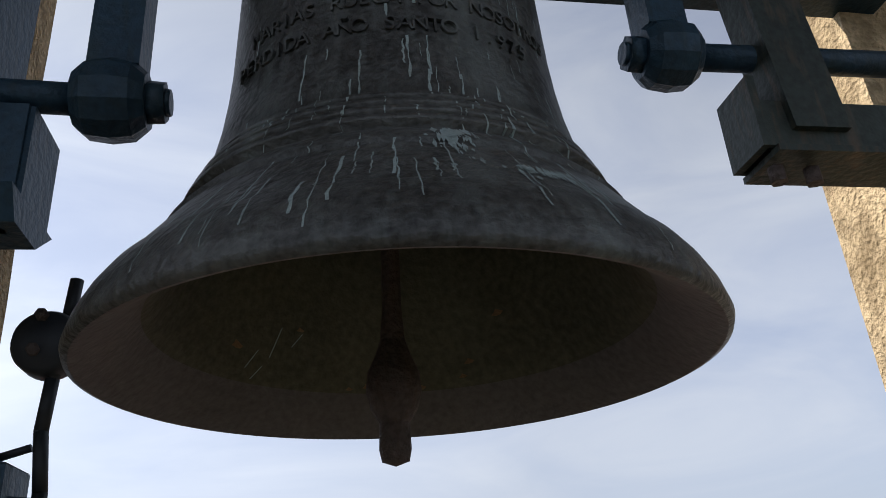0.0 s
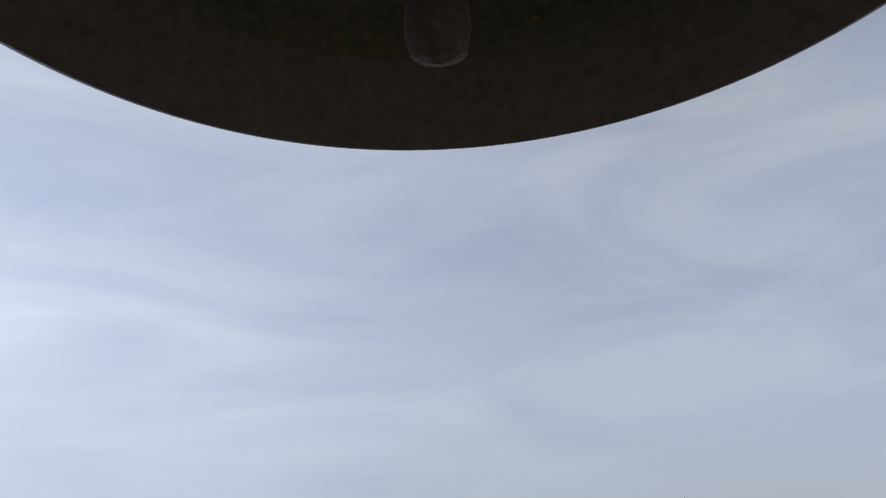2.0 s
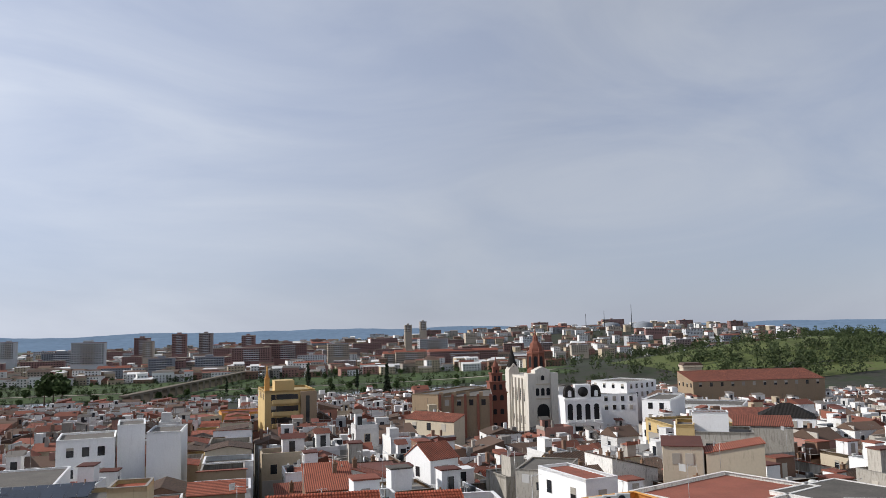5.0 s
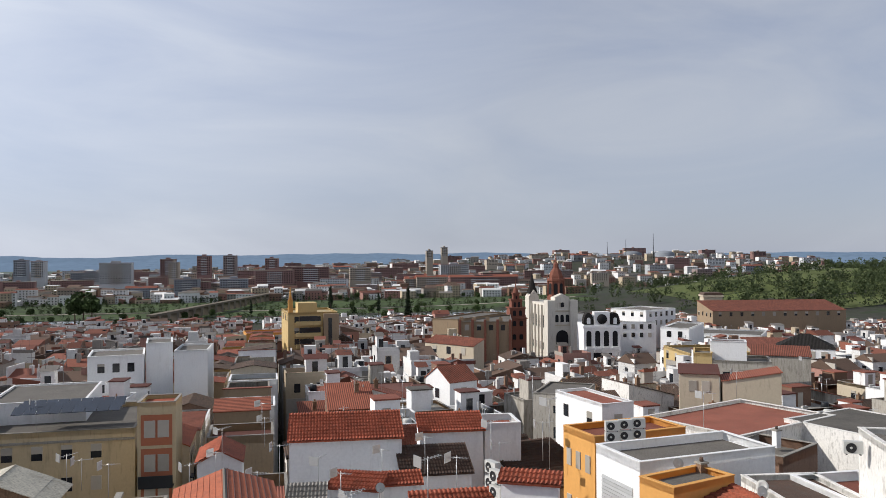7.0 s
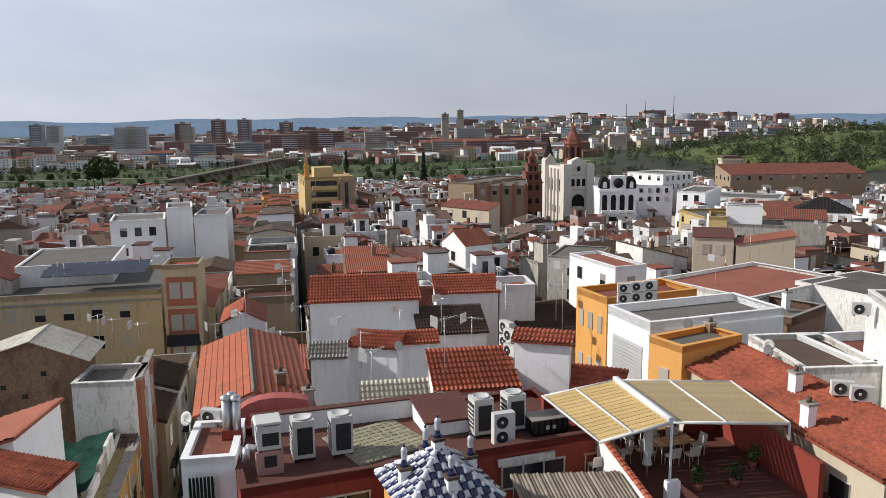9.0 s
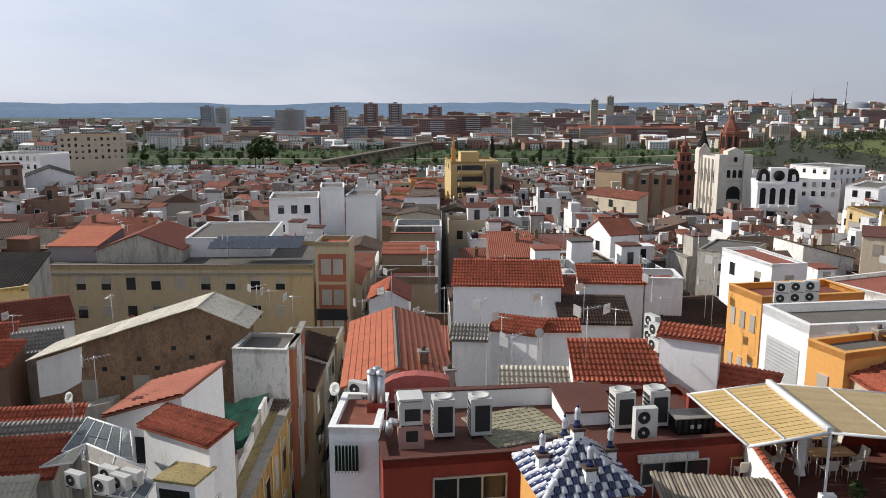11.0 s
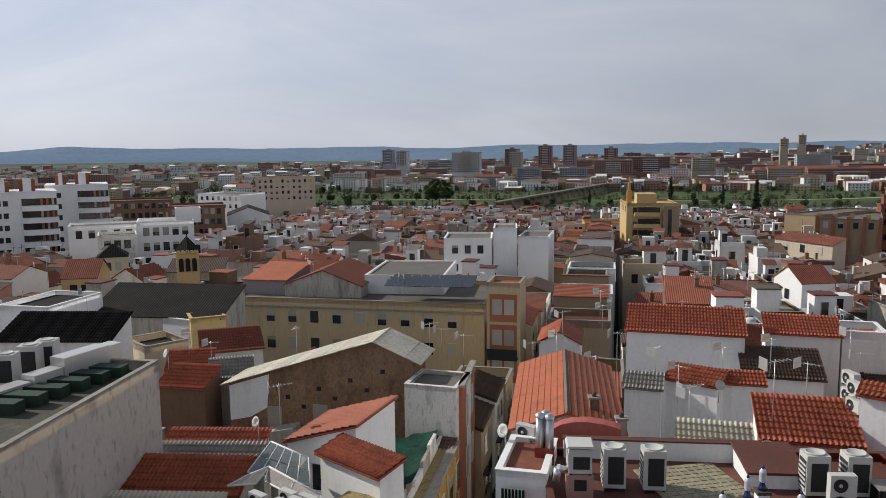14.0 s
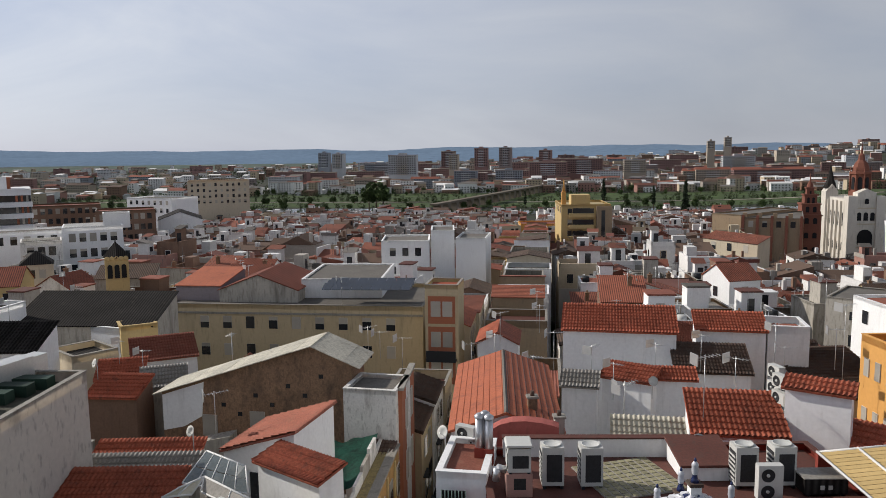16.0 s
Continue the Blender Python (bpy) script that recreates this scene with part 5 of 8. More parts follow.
def far_town(y0, y1, s0, s1):
    y = y0
    while y < y1:
        step = s0 + (s1 - s0) * (y - y0) / (y1 - y0)
        x = -y * 1.0 - 15
        while x < y * 1.15 + 20:
            w, d = step * rh.uniform(0.6, 1.05), step * rh.uniform(0.65, 1.05)
            px, py = x + rh.uniform(-1.5, 1.5), y + rh.uniform(-0.25, 0.25) * step
            x += step * rh.uniform(0.75, 1.05)
            rot = 14 * noise.noise((px * 0.008, py * 0.008, 4.0)) + rh.choice((0, 0, 90, 180, -90)) + rh.uniform(-4, 4)
            if abs(px - street_x(py)) < step * 0.5 + 1.4 or (px > 300 and py > 400) or overlaps(px, py, w * 0.8, d * 0.8, radians(rot)):
                continue
            dist = math.hypot(px, py)
            zt = roof_top(dist) + rh.uniform(-3.2, 1.3) + (rh.uniform(1, 3.5) if rh.random() < 0.07 else 0) - dip(px, py)
            if rh.random() < 0.035:
                continue
            m = pose(px, py, zt, 0, 0, rot)
            wall = rh.choice((0, 0, 0, 0, 0, 0, 1, 1, 2, 3, 9))
            a, b = w / 2, d / 2
            heap.box(m, -a, a, -b, b, -14, 0, wall)
            k = rh.random()
            if k < 0.55:
                heap.gable(m, -a, a, -b, b, 0.0, rh.uniform(0.9, 2.0), rh.choice((4, 4, 5, 5)), rh.random() < 0.4)
                if rh.random() < 0.5:
                    cx, cy = rh.uniform(-a, a) * 0.7, rh.uniform(0, b) * 0.7
                    heap.box(m, cx, cx + 0.6, cy, cy + 0.6, 0, 2.4, rh.choice((0, 1, 9)))
            else:
                heap.box(m, -a + 0.25, a - 0.25, -b + 0.25, b - 0.25, -0.1, 0.03, rh.choice((6, 6, 7, 4)))
                for q in ((-a, a, -b, -b + 0.25), (-a, a, b - 0.25, b), (-a, -a + 0.25, -b, b), (a - 0.25, a, -b, b)):
                    heap.box(m, *q, 0, 0.7, wall)
                cx, cy, cw, cd = rh.uniform(-a, 0), rh.uniform(-b * 0.2, b * 0.3), a * rh.uniform(0.5, 0.95), b * 0.6
                ch_ = rh.uniform(2.0, 2.9)
                heap.box(m, cx, cx + cw, cy, cy + cd, 0, ch_, rh.choice((0, 0, wall)))
                if rh.random() < 0.5:
                    heap.gable(m, cx, cx + cw, cy, cy + cd, ch_, 0.6, rh.choice((4, 7, 6)), True)
                heap.box(m, cx + cw * 0.3, cx + cw * 0.3 + 0.9, cy - 0.05, cy, 0.1, 2.0, 8)
            if rh.random() < 0.6:                      # lean-to
                z1 = -rh.uniform(1.2, 3.2)
                heap.box(m, a, a + w * 0.35, -b, b * 0.6, -14, z1, rh.choice((0, 1, wall)))
                heap.gable(m, a, a + w * 0.35, -b, b * 0.6, z1, 0.5, rh.choice((4, 5, 6)), True)
            for i in range(rh.randrange(1, 4)):            # vents, tanks and aerials
                cx, cy = rh.uniform(-a, a) * 0.8, rh.uniform(-b, b) * 0.8
                q = rh.random()
                if q < 0.45:
                    heap.box(m, cx, cx + 0.05, cy, cy + 0.05, 0, rh.uniform(2.5, 4.5), 6)
                    zq = rh.uniform(2.2, 3.6)
                    heap.box(m, cx - 0.6, cx + 0.6, cy, cy + 0.05, zq, zq + 0.05, 6)
                elif q < 0.75:
                    sz = rh.uniform(0.4, 0.8)
                    heap.box(m, cx, cx + sz, cy, cy + sz * 0.8, 0, rh.uniform(1.2, 2.2), rh.choice((0, 0, 1, 3, 9)))
                else:
                    sz = rh.uniform(0.8, 1.6)
                    heap.box(m, cx, cx + sz, cy, cy + sz * 0.7, 0, rh.uniform(0.9, 1.6), rh.choice((0, 6, 8)))
            if rh.random() < 0.35:                         # a dividing wall that rises over the roof
                heap.box(m, -a - 0.15, -a + 0.1, -b, b, 0, rh.uniform(0.8, 1.9), rh.choice((0, 0, 1)))
            if rh.random() < 0.4:                          # a yard wall in front
                heap.box(m, -a, a * rh.uniform(0, 1), -b - 1.6, -b - 1.4, -14, rh.uniform(-3.6, -1.8), rh.choice((0, 0, 1, 2)))
            for i in range(max(1, int(w / 2.8))):
                for r in range(2):
                    wx_ = -a + w * (i + 0.5) / max(1, int(w / 2.8))
                    if rh.random() < 0.85:
                        heap.box(m, wx_ - 0.62, wx_ + 0.62, -b - 0.04, -b, -2.5 - 3 * r, -0.9 - 3 * r, rh.choice((0, 2, 1)))
                        heap.box(m, wx_ - 0.48, wx_ + 0.48, -b - 0.07, -b, -2.4 - 3 * r, -1.0 - 3 * r, 8)
            for i in range(max(1, int(d / 4))):
                wy_ = -b + d * (i + 0.5) / max(1, int(d / 4))
                heap.box(m, -a - 0.05, -a, wy_ - 0.5, wy_ + 0.5, -2.4, -1.0, 8)
        y += step * 0.85


far_town(126, 505, 6.9, 11.5)
heap.finish("far_town_houses", "dense white houses with tiled and flat roofs farther off", "houses")


# ---- apartment blocks beyond the river ----
# wall colours of the far blocks, with bluish distance haze mixed in
FARWALLS = [mat("far_" + n, c, 0.9, 0.1, 0.05, per=0.2) for n, c in (("red_brick", (0.26, 0.155, 0.14)), ("brown_brick", (0.25, 0.20, 0.185)), ("tan_render", (0.42, 0.36, 0.29)), ("white_render", (0.52, 0.53, 0.54)), ("grey_render", (0.25, 0.27, 0.30)))]
FARNAME = ("red brick", "brown brick", "tan rendered", "white rendered", "grey rendered")
BLOCKS = {}


def far_block(x, y, k, rot, extra=0.0):
    if k in BLOCKS:
        b, h = BLOCKS[k]
        return copy_thing(b, pose(x, y, ground_z(x, y) - 1 + extra, 0, 0, rot))
    rk = random.Random(k + 5)
    w, d, n = rk.uniform(24, 60), rk.uniform(12, 16), rk.choice((3, 4, 4, 5, 6, 7))
    c = rk.choice((0, 1, 1, 2, 2, 3, 3, 4))
    h = n * 3.1 + 1.2
    root = thing("apartment_building", "%s apartment block with rows of windows, far off" % FARNAME[c], "apartment building", pose(x, y, ground_z(x, y) - 1 + extra, 0, 0, rot), group="blocks beyond the river")
    bm = bmesh.new()
    box(bm, 0, w, 0, d, 0, h)
    box(bm, w * 0.4, w * 0.4 + 5, d * 0.3, d * 0.7, h, h + 2.6)
    part("wall", bm, FARWALLS[c], root)
    bm = bmesh.new()
    if n < 6 and rk.random() < 0.6:
        prism(bm, [(-0.5, h + 0.02), (d / 2, h + 3.0), (d + 0.5, h + 0.02)], "x", -0.5, w + 0.5)
        part("roof", bm, OLDTILE if rk.random() < 0.5 else TERRACOTTA, root)
    else:
        box(bm, -0.3, w + 0.3, -0.3, d + 0.3, h + 0.01, h + 0.5)
        part("roof", bm, FARWALLS[(c + 2) % 5], root)
    for i in range(min(n, 4)):
        z = 1.2 + (n - 1 - i) * 3.1
        bm = bmesh.new()
        q = 1.5
        while q < w - 2.5:
            box(bm, q, q + 1.7, -0.12, 0.02, z + 0.9, z + 2.4)
            q += 3.6
        box(bm, -0.1, -0.02, d * 0.2, d * 0.35, z + 0.9, z + 2.4)
        tagged(part("window_band", bm, GLASS, root), kind="stuff")
    BLOCKS[k] = (root, h)
    return root


random.seed(5)
count = 0
for ring, (r0, r1, gap) in enumerate(((1050, 1200, 62), (1200, 1400, 66), (1400, 1650, 80), (1650, 2000, 110), (2000, 2350, 170))):
    a = -58.0
    while a < 37.0:
        r = random.uniform(r0, r1)
        x, y = r * math.sin(radians(a)), r * math.cos(radians(a))
        a += math.degrees(gap / r) * random.uniform(0.7, 1.3)
        if a < -14 and random.random() < 0.55:
            continue
        if x > 380 and y < 1150:
            continue
        far_block(x, y, random.randrange(12), random.uniform(-14, 14))
        count += 1
# the blocks that stand out on the skyline: x, y, width, depth, top, wall, roofed
def long_block(x, y, w, d, top, c, storeys, tiled_roof=False):
    base = ground_z(x, y) - 2
    n = storeys
    root = thing("apartment_building", "%s %s with rows of windows, far off" % (FARNAME[c], "tower block" if w < 30 else "long apartment block"), "apartment building", pose(x - w / 2, y, base, 0, 0, random.uniform(-3, 3)), group="blocks beyond the river")
    h = top - base
    bm = bmesh.new()
    box(bm, 0, w, 0, d, 0, h)
    box(bm, w * 0.35, w * 0.62, d * 0.2, d * 0.8, h, h + 3.2)
    part("wall", bm, FARWALLS[c], root)
    bm = bmesh.new()
    if tiled_roof:
        prism(bm, [(-0.6, h + 0.02), (d / 2, h + 3.4), (d + 0.6, h + 0.02)], "x", -0.5, w + 0.5)
    else:
        box(bm, -0.3, w + 0.3, -0.3, d + 0.3, h + 0.01, h + 0.6)
    part("roof", bm, TERRACOTTA if tiled_roof else FARWALLS[(c + 2) % 5], root)
    for i in range(n):
        z = h - 2.9 - i * 3.1
        bm = bmesh.new()
        q = 1.2
        while q < w - 2.5:
            box(bm, q, q + 2.0, -0.15, 0.02, z, z + 1.6)
            q += 3.4
        box(bm, -0.12, 0.0, d * 0.2, d * 0.8, z, z + 1.5)
        tagged(part("window_band", bm, GLASS, root), kind="stuff")
        bm = bmesh.new()
        box(bm, w * 0.3, w * 0.7, -1.2, -0.16, z - 1.0, z - 0.1)
        part("balcony_band", bm, FARWALLS[3 if c != 3 else 2], root)


for row in ((-199, 1487, 27, 18, 24.5, 0, 9, False), (-137, 1494, 25, 18, 30.0, 0, 11, False), (-91, 1497, 24, 18, 30.5, 1, 11, False), (-219, 1129, 42, 14, 21.0, 3, 9, False), (-165, 1300, 16, 14, 20.0, 2, 8, False),
            (-125, 1120, 34, 14, -2.0, 4, 5, False), (-63, 1122, 38, 14, -2.0, 4, 5, False), (-14, 1420, 24, 16, 25.0, 0, 6, False), (217, 1115, 46, 13, -2.5, 2, 5, True), (292, 1098, 104, 13, -2.5, 0, 5, True),
            (187, 1120, 18, 14, -4.5, 2, 4, True), (120, 1190, 32, 14, 10.5, 2, 6, False), (270, 1200, 46, 14, 14.5, 3, 5, False), (-8, 1190, 56, 14, 8.0, 0, 6, False), (46, 1210, 56, 14, 12.5, 0, 7, False),
            (282, 1473, 13, 12, 38.0, 2, 4, False), (310, 1468, 12, 12, 44.0, 2, 5, False), (-300, 1350, 60, 14, 4.0, 4, 5, False), (-420, 1500, 24, 16, 22.0, 3, 9, False), (-455, 1520, 22, 16, 24.0, 4, 9, False)):
    long_block(*row)

sub = Heap(FAR)
for i in range(3300):
    a, r = rh.uniform(-58, 38), 1010 + 1500 * rh.random() ** 1.3
    x, y = r * math.sin(radians(a)), r * math.cos(radians(a))
    if (x > 360 and y < 1150) or (a < -16 and rh.random() < 0.5):
        continue
    m = pose(x, y, ground_z(x, y), 0, 0, rh.uniform(-15, 15))
    w, d, h = rh.uniform(8, 26), rh.uniform(8, 14), rh.choice((5, 7, 9, 10, 12, 16))
    sub.box(m, 0, w, 0, d, -2, h, rh.choice((0, 0, 0, 0, 1, 2, 2, 3, 9)))
    sub.gable(m, 0, w, 0, d, h, rh.uniform(0.6, 2.5), rh.choice((4, 5, 5, 6, 0)), rh.random() < 0.4)
    for k in range(int(h / 3.2)):
        q = 1.2
        while q < w - 1.6:
            sub.box(m, q, q + 1.5, -0.1, 0, 1.0 + 3.1 * k, 2.4 + 3.1 * k, 8)
            q += 3.8
sub.finish("far_suburb_houses", "hazy jumble of brick and white houses beyond the river", "houses")

# ---- trees ----
LEAF = mat("tree_leaves", (0.055, 0.085, 0.025), 0.8, 0.5, 0.3, per=0.3, fine=3.0)
LEAFDARK = mat("dark_conifer_leaves", (0.022, 0.035, 0.016), 0.85, 0.4, 0.4, per=0.2, fine=3.0)
BARK = mat("tree_bark", (0.12, 0.085, 0.06), 0.95, 0.3, 2.0, 0.4)


def clumps(bm, n, rx, rz, zc, size, rnd, cyp=False):
    """A crown of small bent leaf clumps with gaps and an uneven outline."""
    for i in range(n):
        while True:
            p = Vector((rnd.uniform(-1, 1), rnd.uniform(-1, 1), rnd.uniform(-1, 1)))
            if 0.25 < p.length < 1.0 + 0.25 * noise.noise(p * 2 + Vector((rx, rz, n))):
                break
        k = max(0.12, 1 - (p.z + 1) / 2 * 0.95) if cyp else 1.0
        c = Vector((p.x * rx * k, p.y * rx * k, zc + p.z * rz))
        s = size * rnd.uniform(0.6, 1.3)
        v = [bm.verts.new(c + Vector((rnd.uniform(-1, 1), rnd.uniform(-1, 1), rnd.uniform(-0.9, 0.9))) * s) for _ in range(5)]
        for q in ((0, 1, 2), (0, 2, 3), (0, 3, 4), (1, 2, 4)):
            bm.faces.new([v[j] for j in q])


def tree_meshes(seed, cyp):
    rnd = random.Random(seed)
    bm = bmesh.new()
    if cyp:
        clumps(bm, 260, 1.5, 6.0, 7.0, 0.6, rnd, True)
        crown = mesh_of(bm, "crown", LEAFDARK, tidy=False)
    else:
        clumps(bm, 300, rnd.uniform(2.6, 3.6), rnd.uniform(2.2, 3.2), 5.0, 0.75, rnd)
        crown = mesh_of(bm, "crown", LEAF, tidy=False)
    bm = bmesh.new()
    tube(bm, (0, 0, -1.5), (0, 0, 4.2), 0.28, 0.14, 7)
    if not cyp:
        for i in range(4):
            a = i * 1.6 + seed
            tube(bm, (0, 0, 2.4 + 0.4 * i), (1.5 * math.cos(a), 1.5 * math.sin(a), 4.6 + 0.3 * i), 0.1, 0.04, 5)
    return mesh_of(bm, "trunk", BARK), crown


ROUND = [tree_meshes(s, False) for s in (1, 2, 3, 4)]
TALL = [tree_meshes(s, True) for s in (8, 9)]


def tree(x, y, kinds, s, z=None, tall=1.0):
    tr, cr = random.choice(kinds)
    tall_kind = kinds is TALL
    m = Matrix.Translation((x, y, ground_z(x, y) if z is None else z)) @ Matrix.Rotation(random.uniform(0, 6), 4, "Z") @ Matrix.Diagonal((s, s, s * tall, 1))
    t = thing("tree", "dark slender cypress beside the river" if tall_kind else "leafy green tree in the riverside park", "tree", m, group="park trees")
    part("trunk", tr, None, t)
    part("crown", cr, None, t)


random.seed(21)
for i in range(120):
    a, r = random.uniform(-33, 18), random.choice((random.uniform(735, 770), random.uniform(835, 860), random.uniform(960, 1060), random.uniform(660, 690)))
    tree(r * math.sin(radians(a)), r * math.cos(radians(a)), ROUND, random.uniform(0.55, 1.15))
for x, y, z, s in ((72.81, 448.08, -10.00, 1.7), (36.28, 577.34, -11.00, 1.45), (67.73, 545.20, -11.00, 1.15), (-19.85, 562.71, -12.00, 0.9)):
    tree(x, y, TALL, s, z)
for x, y, z, s in ((-148.16, 644.61, -18.00, 2.6), (-151.98, 634.90, -18.00, 2.2), (-139.13, 631.26, -18.00, 2.2)):
    tree(x, y, ROUND, s, z)


def wood(n, area, size, seed, tint, label):
    """A far wood: crowns of many leaf clumps in one object."""
    rnd = random.Random(seed)
    vs, fs = [], []
    for i in range(n):
        x, y = area(rnd)
        z = ground_z(x, y)
        hgt, r = size * rnd.uniform(0.7, 1.4), size * rnd.uniform(0.35, 0.6)
        for k in range(44):
            p = Vector((rnd.gauss(0, 0.42), rnd.gauss(0, 0.42), rnd.uniform(-0.5, 0.5)))
            c = Vector((x + p.x * r, y + p.y * r, z + hgt * 0.55 + p.z * hgt * 0.8))
            b = len(vs)
            s = size * 0.125
            vs += [tuple(c + Vector((rnd.uniform(-1, 1), rnd.uniform(-1, 1), rnd.uniform(-1, 1))) * s) for _ in range(4)]
            fs += [(b, b + 1, b + 2), (b, b + 2, b + 3), (b + 1, b + 2, b + 3)]
    me = bpy.data.meshes.new("wood")
    me.from_pydata(vs, [], fs)
    me.materials.append(tint)
    return solo("wood", me, None, label, "trees", kind="stuff")


WOODLEAF = mat("wood_leaves", (0.055, 0.075, 0.03), 0.85, 0.5, 0.05, per=0, fine=0.8)
def hill_spot(r):
    """Trees stand in groves, with open grass between."""
    while True:
        x, y = r.uniform(340, 1050), 555 + abs(r.gauss(0, 1)) * 200
        if noise.noise((x * 0.012, y * 0.02, 2.0)) > -0.02 or r.random() < 0.1:
            return x, y


wood(1100, hill_spot, 9.5, 3, WOODLEAF, "dark green wood on the hill beyond the river")
wood(600, lambda r: (r.uniform(-1300, 330), r.uniform(1000, 1060)), 6.5, 4, WOODLEAF, "line of trees along the far side of the park")
wood(1700, lambda r: (r.uniform(-1200, 320), r.choice((r.uniform(670, 692), r.uniform(738, 762), r.uniform(843, 852), r.uniform(900, 990)))), 4.6, 5, WOODLEAF, "bushes and small trees along the river bank")
wood(900, lambda r: (r.uniform(-1900, -250), r.uniform(600, 1900)), 8.0, 6, WOODLEAF, "scattered trees among the outskirts of the town")
wood(520, lambda r: (r.uniform(-1000, 1500), r.uniform(1060, 2300)), 8.0, 7, WOODLEAF, "trees between the far apartment blocks")

# ---- the old stone bridge over the river ----
STONE = mat("old_bridge_stone", (0.20, 0.165, 0.125), 0.95, 0.2, 0.3, 0.3)
br = thing("stone_bridge", "old brown stone bridge with many arches over the river", "bridge")
p0, p1 = Vector((-104, 676, -19.5)), Vector((26, 1180, -19.5))
dv = p1 - p0
side = Vector((dv.y, -dv.x, 0)).normalized() * 3.5
bm = bmesh.new()
vs = [bm.verts.new(p + s + Vector((0, 0, z))) for p in (p0, p1) for s in (side, -side) for z in (0, 1.6)]
for q in ((0, 1, 5, 4), (2, 3, 7, 6), (1, 3, 7, 5), (0, 2, 6, 4), (0, 1, 3, 2), (4, 5, 7, 6)):
    bm.faces.new([vs[i] for i in q])
part("deck", bm, STONE, br)
pier = bmesh.new()
prism(pier, [(-3.5, -12), (-2.5, -2), (-4.6, 0.2), (4.6, 0.2), (2.5, -2), (3.5, -12)], "y", -3.3, 3.3)
pier = mesh_of(pier, "pier", STONE)
for i in range(26):
    c = p0 + dv * ((i + 0.5) / 26)
    part("pier", pier, None, br, m=Matrix.Translation(c) @ Matrix.Rotation(math.atan2(dv.y, dv.x), 4, "Z"))


# ---- landmarks of the town ----
STUCCO = mat("pale_church_stucco", (0.62, 0.58, 0.51), 0.9, 0.08, 0.2, 0.1, stain=((0.38, 0.34, 0.28), 0.58, 0.5), per=0.03)
BRICKRED = mat("carved_red_brick", (0.21, 0.082, 0.055), 0.9, 0.15, 0.4, 0.2, per=0.05)
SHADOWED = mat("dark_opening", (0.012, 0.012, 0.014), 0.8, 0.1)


def arch(bm, x, y, z, w, h, t=0.3, mi=0):
    """A round-headed opening's dark leaf, set in a wall that faces -y."""
    pts = [(x - w / 2, z), (x + w / 2, z)] + [(x + w / 2 * math.cos(a), z + h - w / 2 + w / 2 * math.sin(a)) for a in [math.pi * i / 8 for i in range(9)]]
    prism(bm, pts, "y", y - t, y + 0.02, mi)


def arch_part(root, name, x, y, z, w, h, material, turn=0.0):
    bm = bmesh.new()
    arch(bm, 0, 0, 0, w, h, 0.12)
    return part(name, bm, material, root, m=Matrix.Translation((x, y, z)) @ Matrix.Rotation(turn, 4, "Z"))


ch = thing("church", "white church with a red brick dome and arched window", "church", pose(88.2, 250.0, 14.0, 0, 0, 1.0))
CWD = 10.4
bm = bmesh.new()
box(bm, 0, CWD, 0, 20, -32, -0.6)
box(bm, 2.6, CWD - 2.6, -0.25, 4, -0.6, 1.4)
prism(bm, [(2.6, 1.4), (CWD - 2.6, 1.4), (CWD / 2, 2.6)], "y", -0.25, 4)
part("facade", bm, STUCCO, ch)
for s in (0.0, CWD - 2.3):
    bm = bmesh.new()
    box(bm, s - 0.2, s + 2.5, -0.7, 3, -32, 0.4)
    part("corner_pier", bm, STUCCO, ch)
for zz in (-3.4, -8.2, -15.4):
    bm = bmesh.new()
    box(bm, 2.5, CWD - 2.5, -0.3, -0.01, zz, zz + 0.35)
    part("string_course", bm, CREAMLIGHT, ch)
arch_part(ch, "great_window", CWD / 2, -0.02, -14.4, 4.3, 4.7, SHADOWED)
for i in range(3):
    arch_part(ch, "window", CWD / 2 - 1.9 + 1.9 * i, -0.02, -7.0, 1.2, 2.5, SHADOWED)
arch_part(ch, "window", CWD / 2, -0.27, -1.9, 1.1, 1.6, SHADOWED)
for i in range(3):
    arch_part(ch, "door", CWD / 2 - 2.2 + 2.2 * i, -0.02, -21.0, 1.5, 3.2, SHADOWED)
for i in range(5):
    arch_part(ch, "window", -0.02, 3.4 + 3.4 * i, -9.0, 1.2, 4.2, SHADOWED, -math.pi / 2)
    arch_part(ch, "window", -0.02, 3.4 + 3.4 * i, -16.5, 1.0, 2.6, SHADOWED, -math.pi / 2)
    bm = bmesh.new()
    box(bm, -0.6, 0.0, 4.7 + 3.4 * i, 5.4 + 3.4 * i, -32, -1.4)
    part("buttress", bm, STUCCO, ch)
bm = bmesh.new()
lathe(bm, [(3.3, -0.6), (3.3, 1.6), (2.9, 1.9), (2.8, 6.6), (3.3, 6.9), (3.3, 7.5), (2.6, 7.7), (2.5, 8.6), (1.9, 10.2), (1.0, 11.2), (0.9, 12.6), (0.4, 13.2), (0.07, 16.2), (0, 16.4)], 8, CWD / 2, 5.5, smooth=False)
dome = part("dome", bm, BRICKRED, ch)
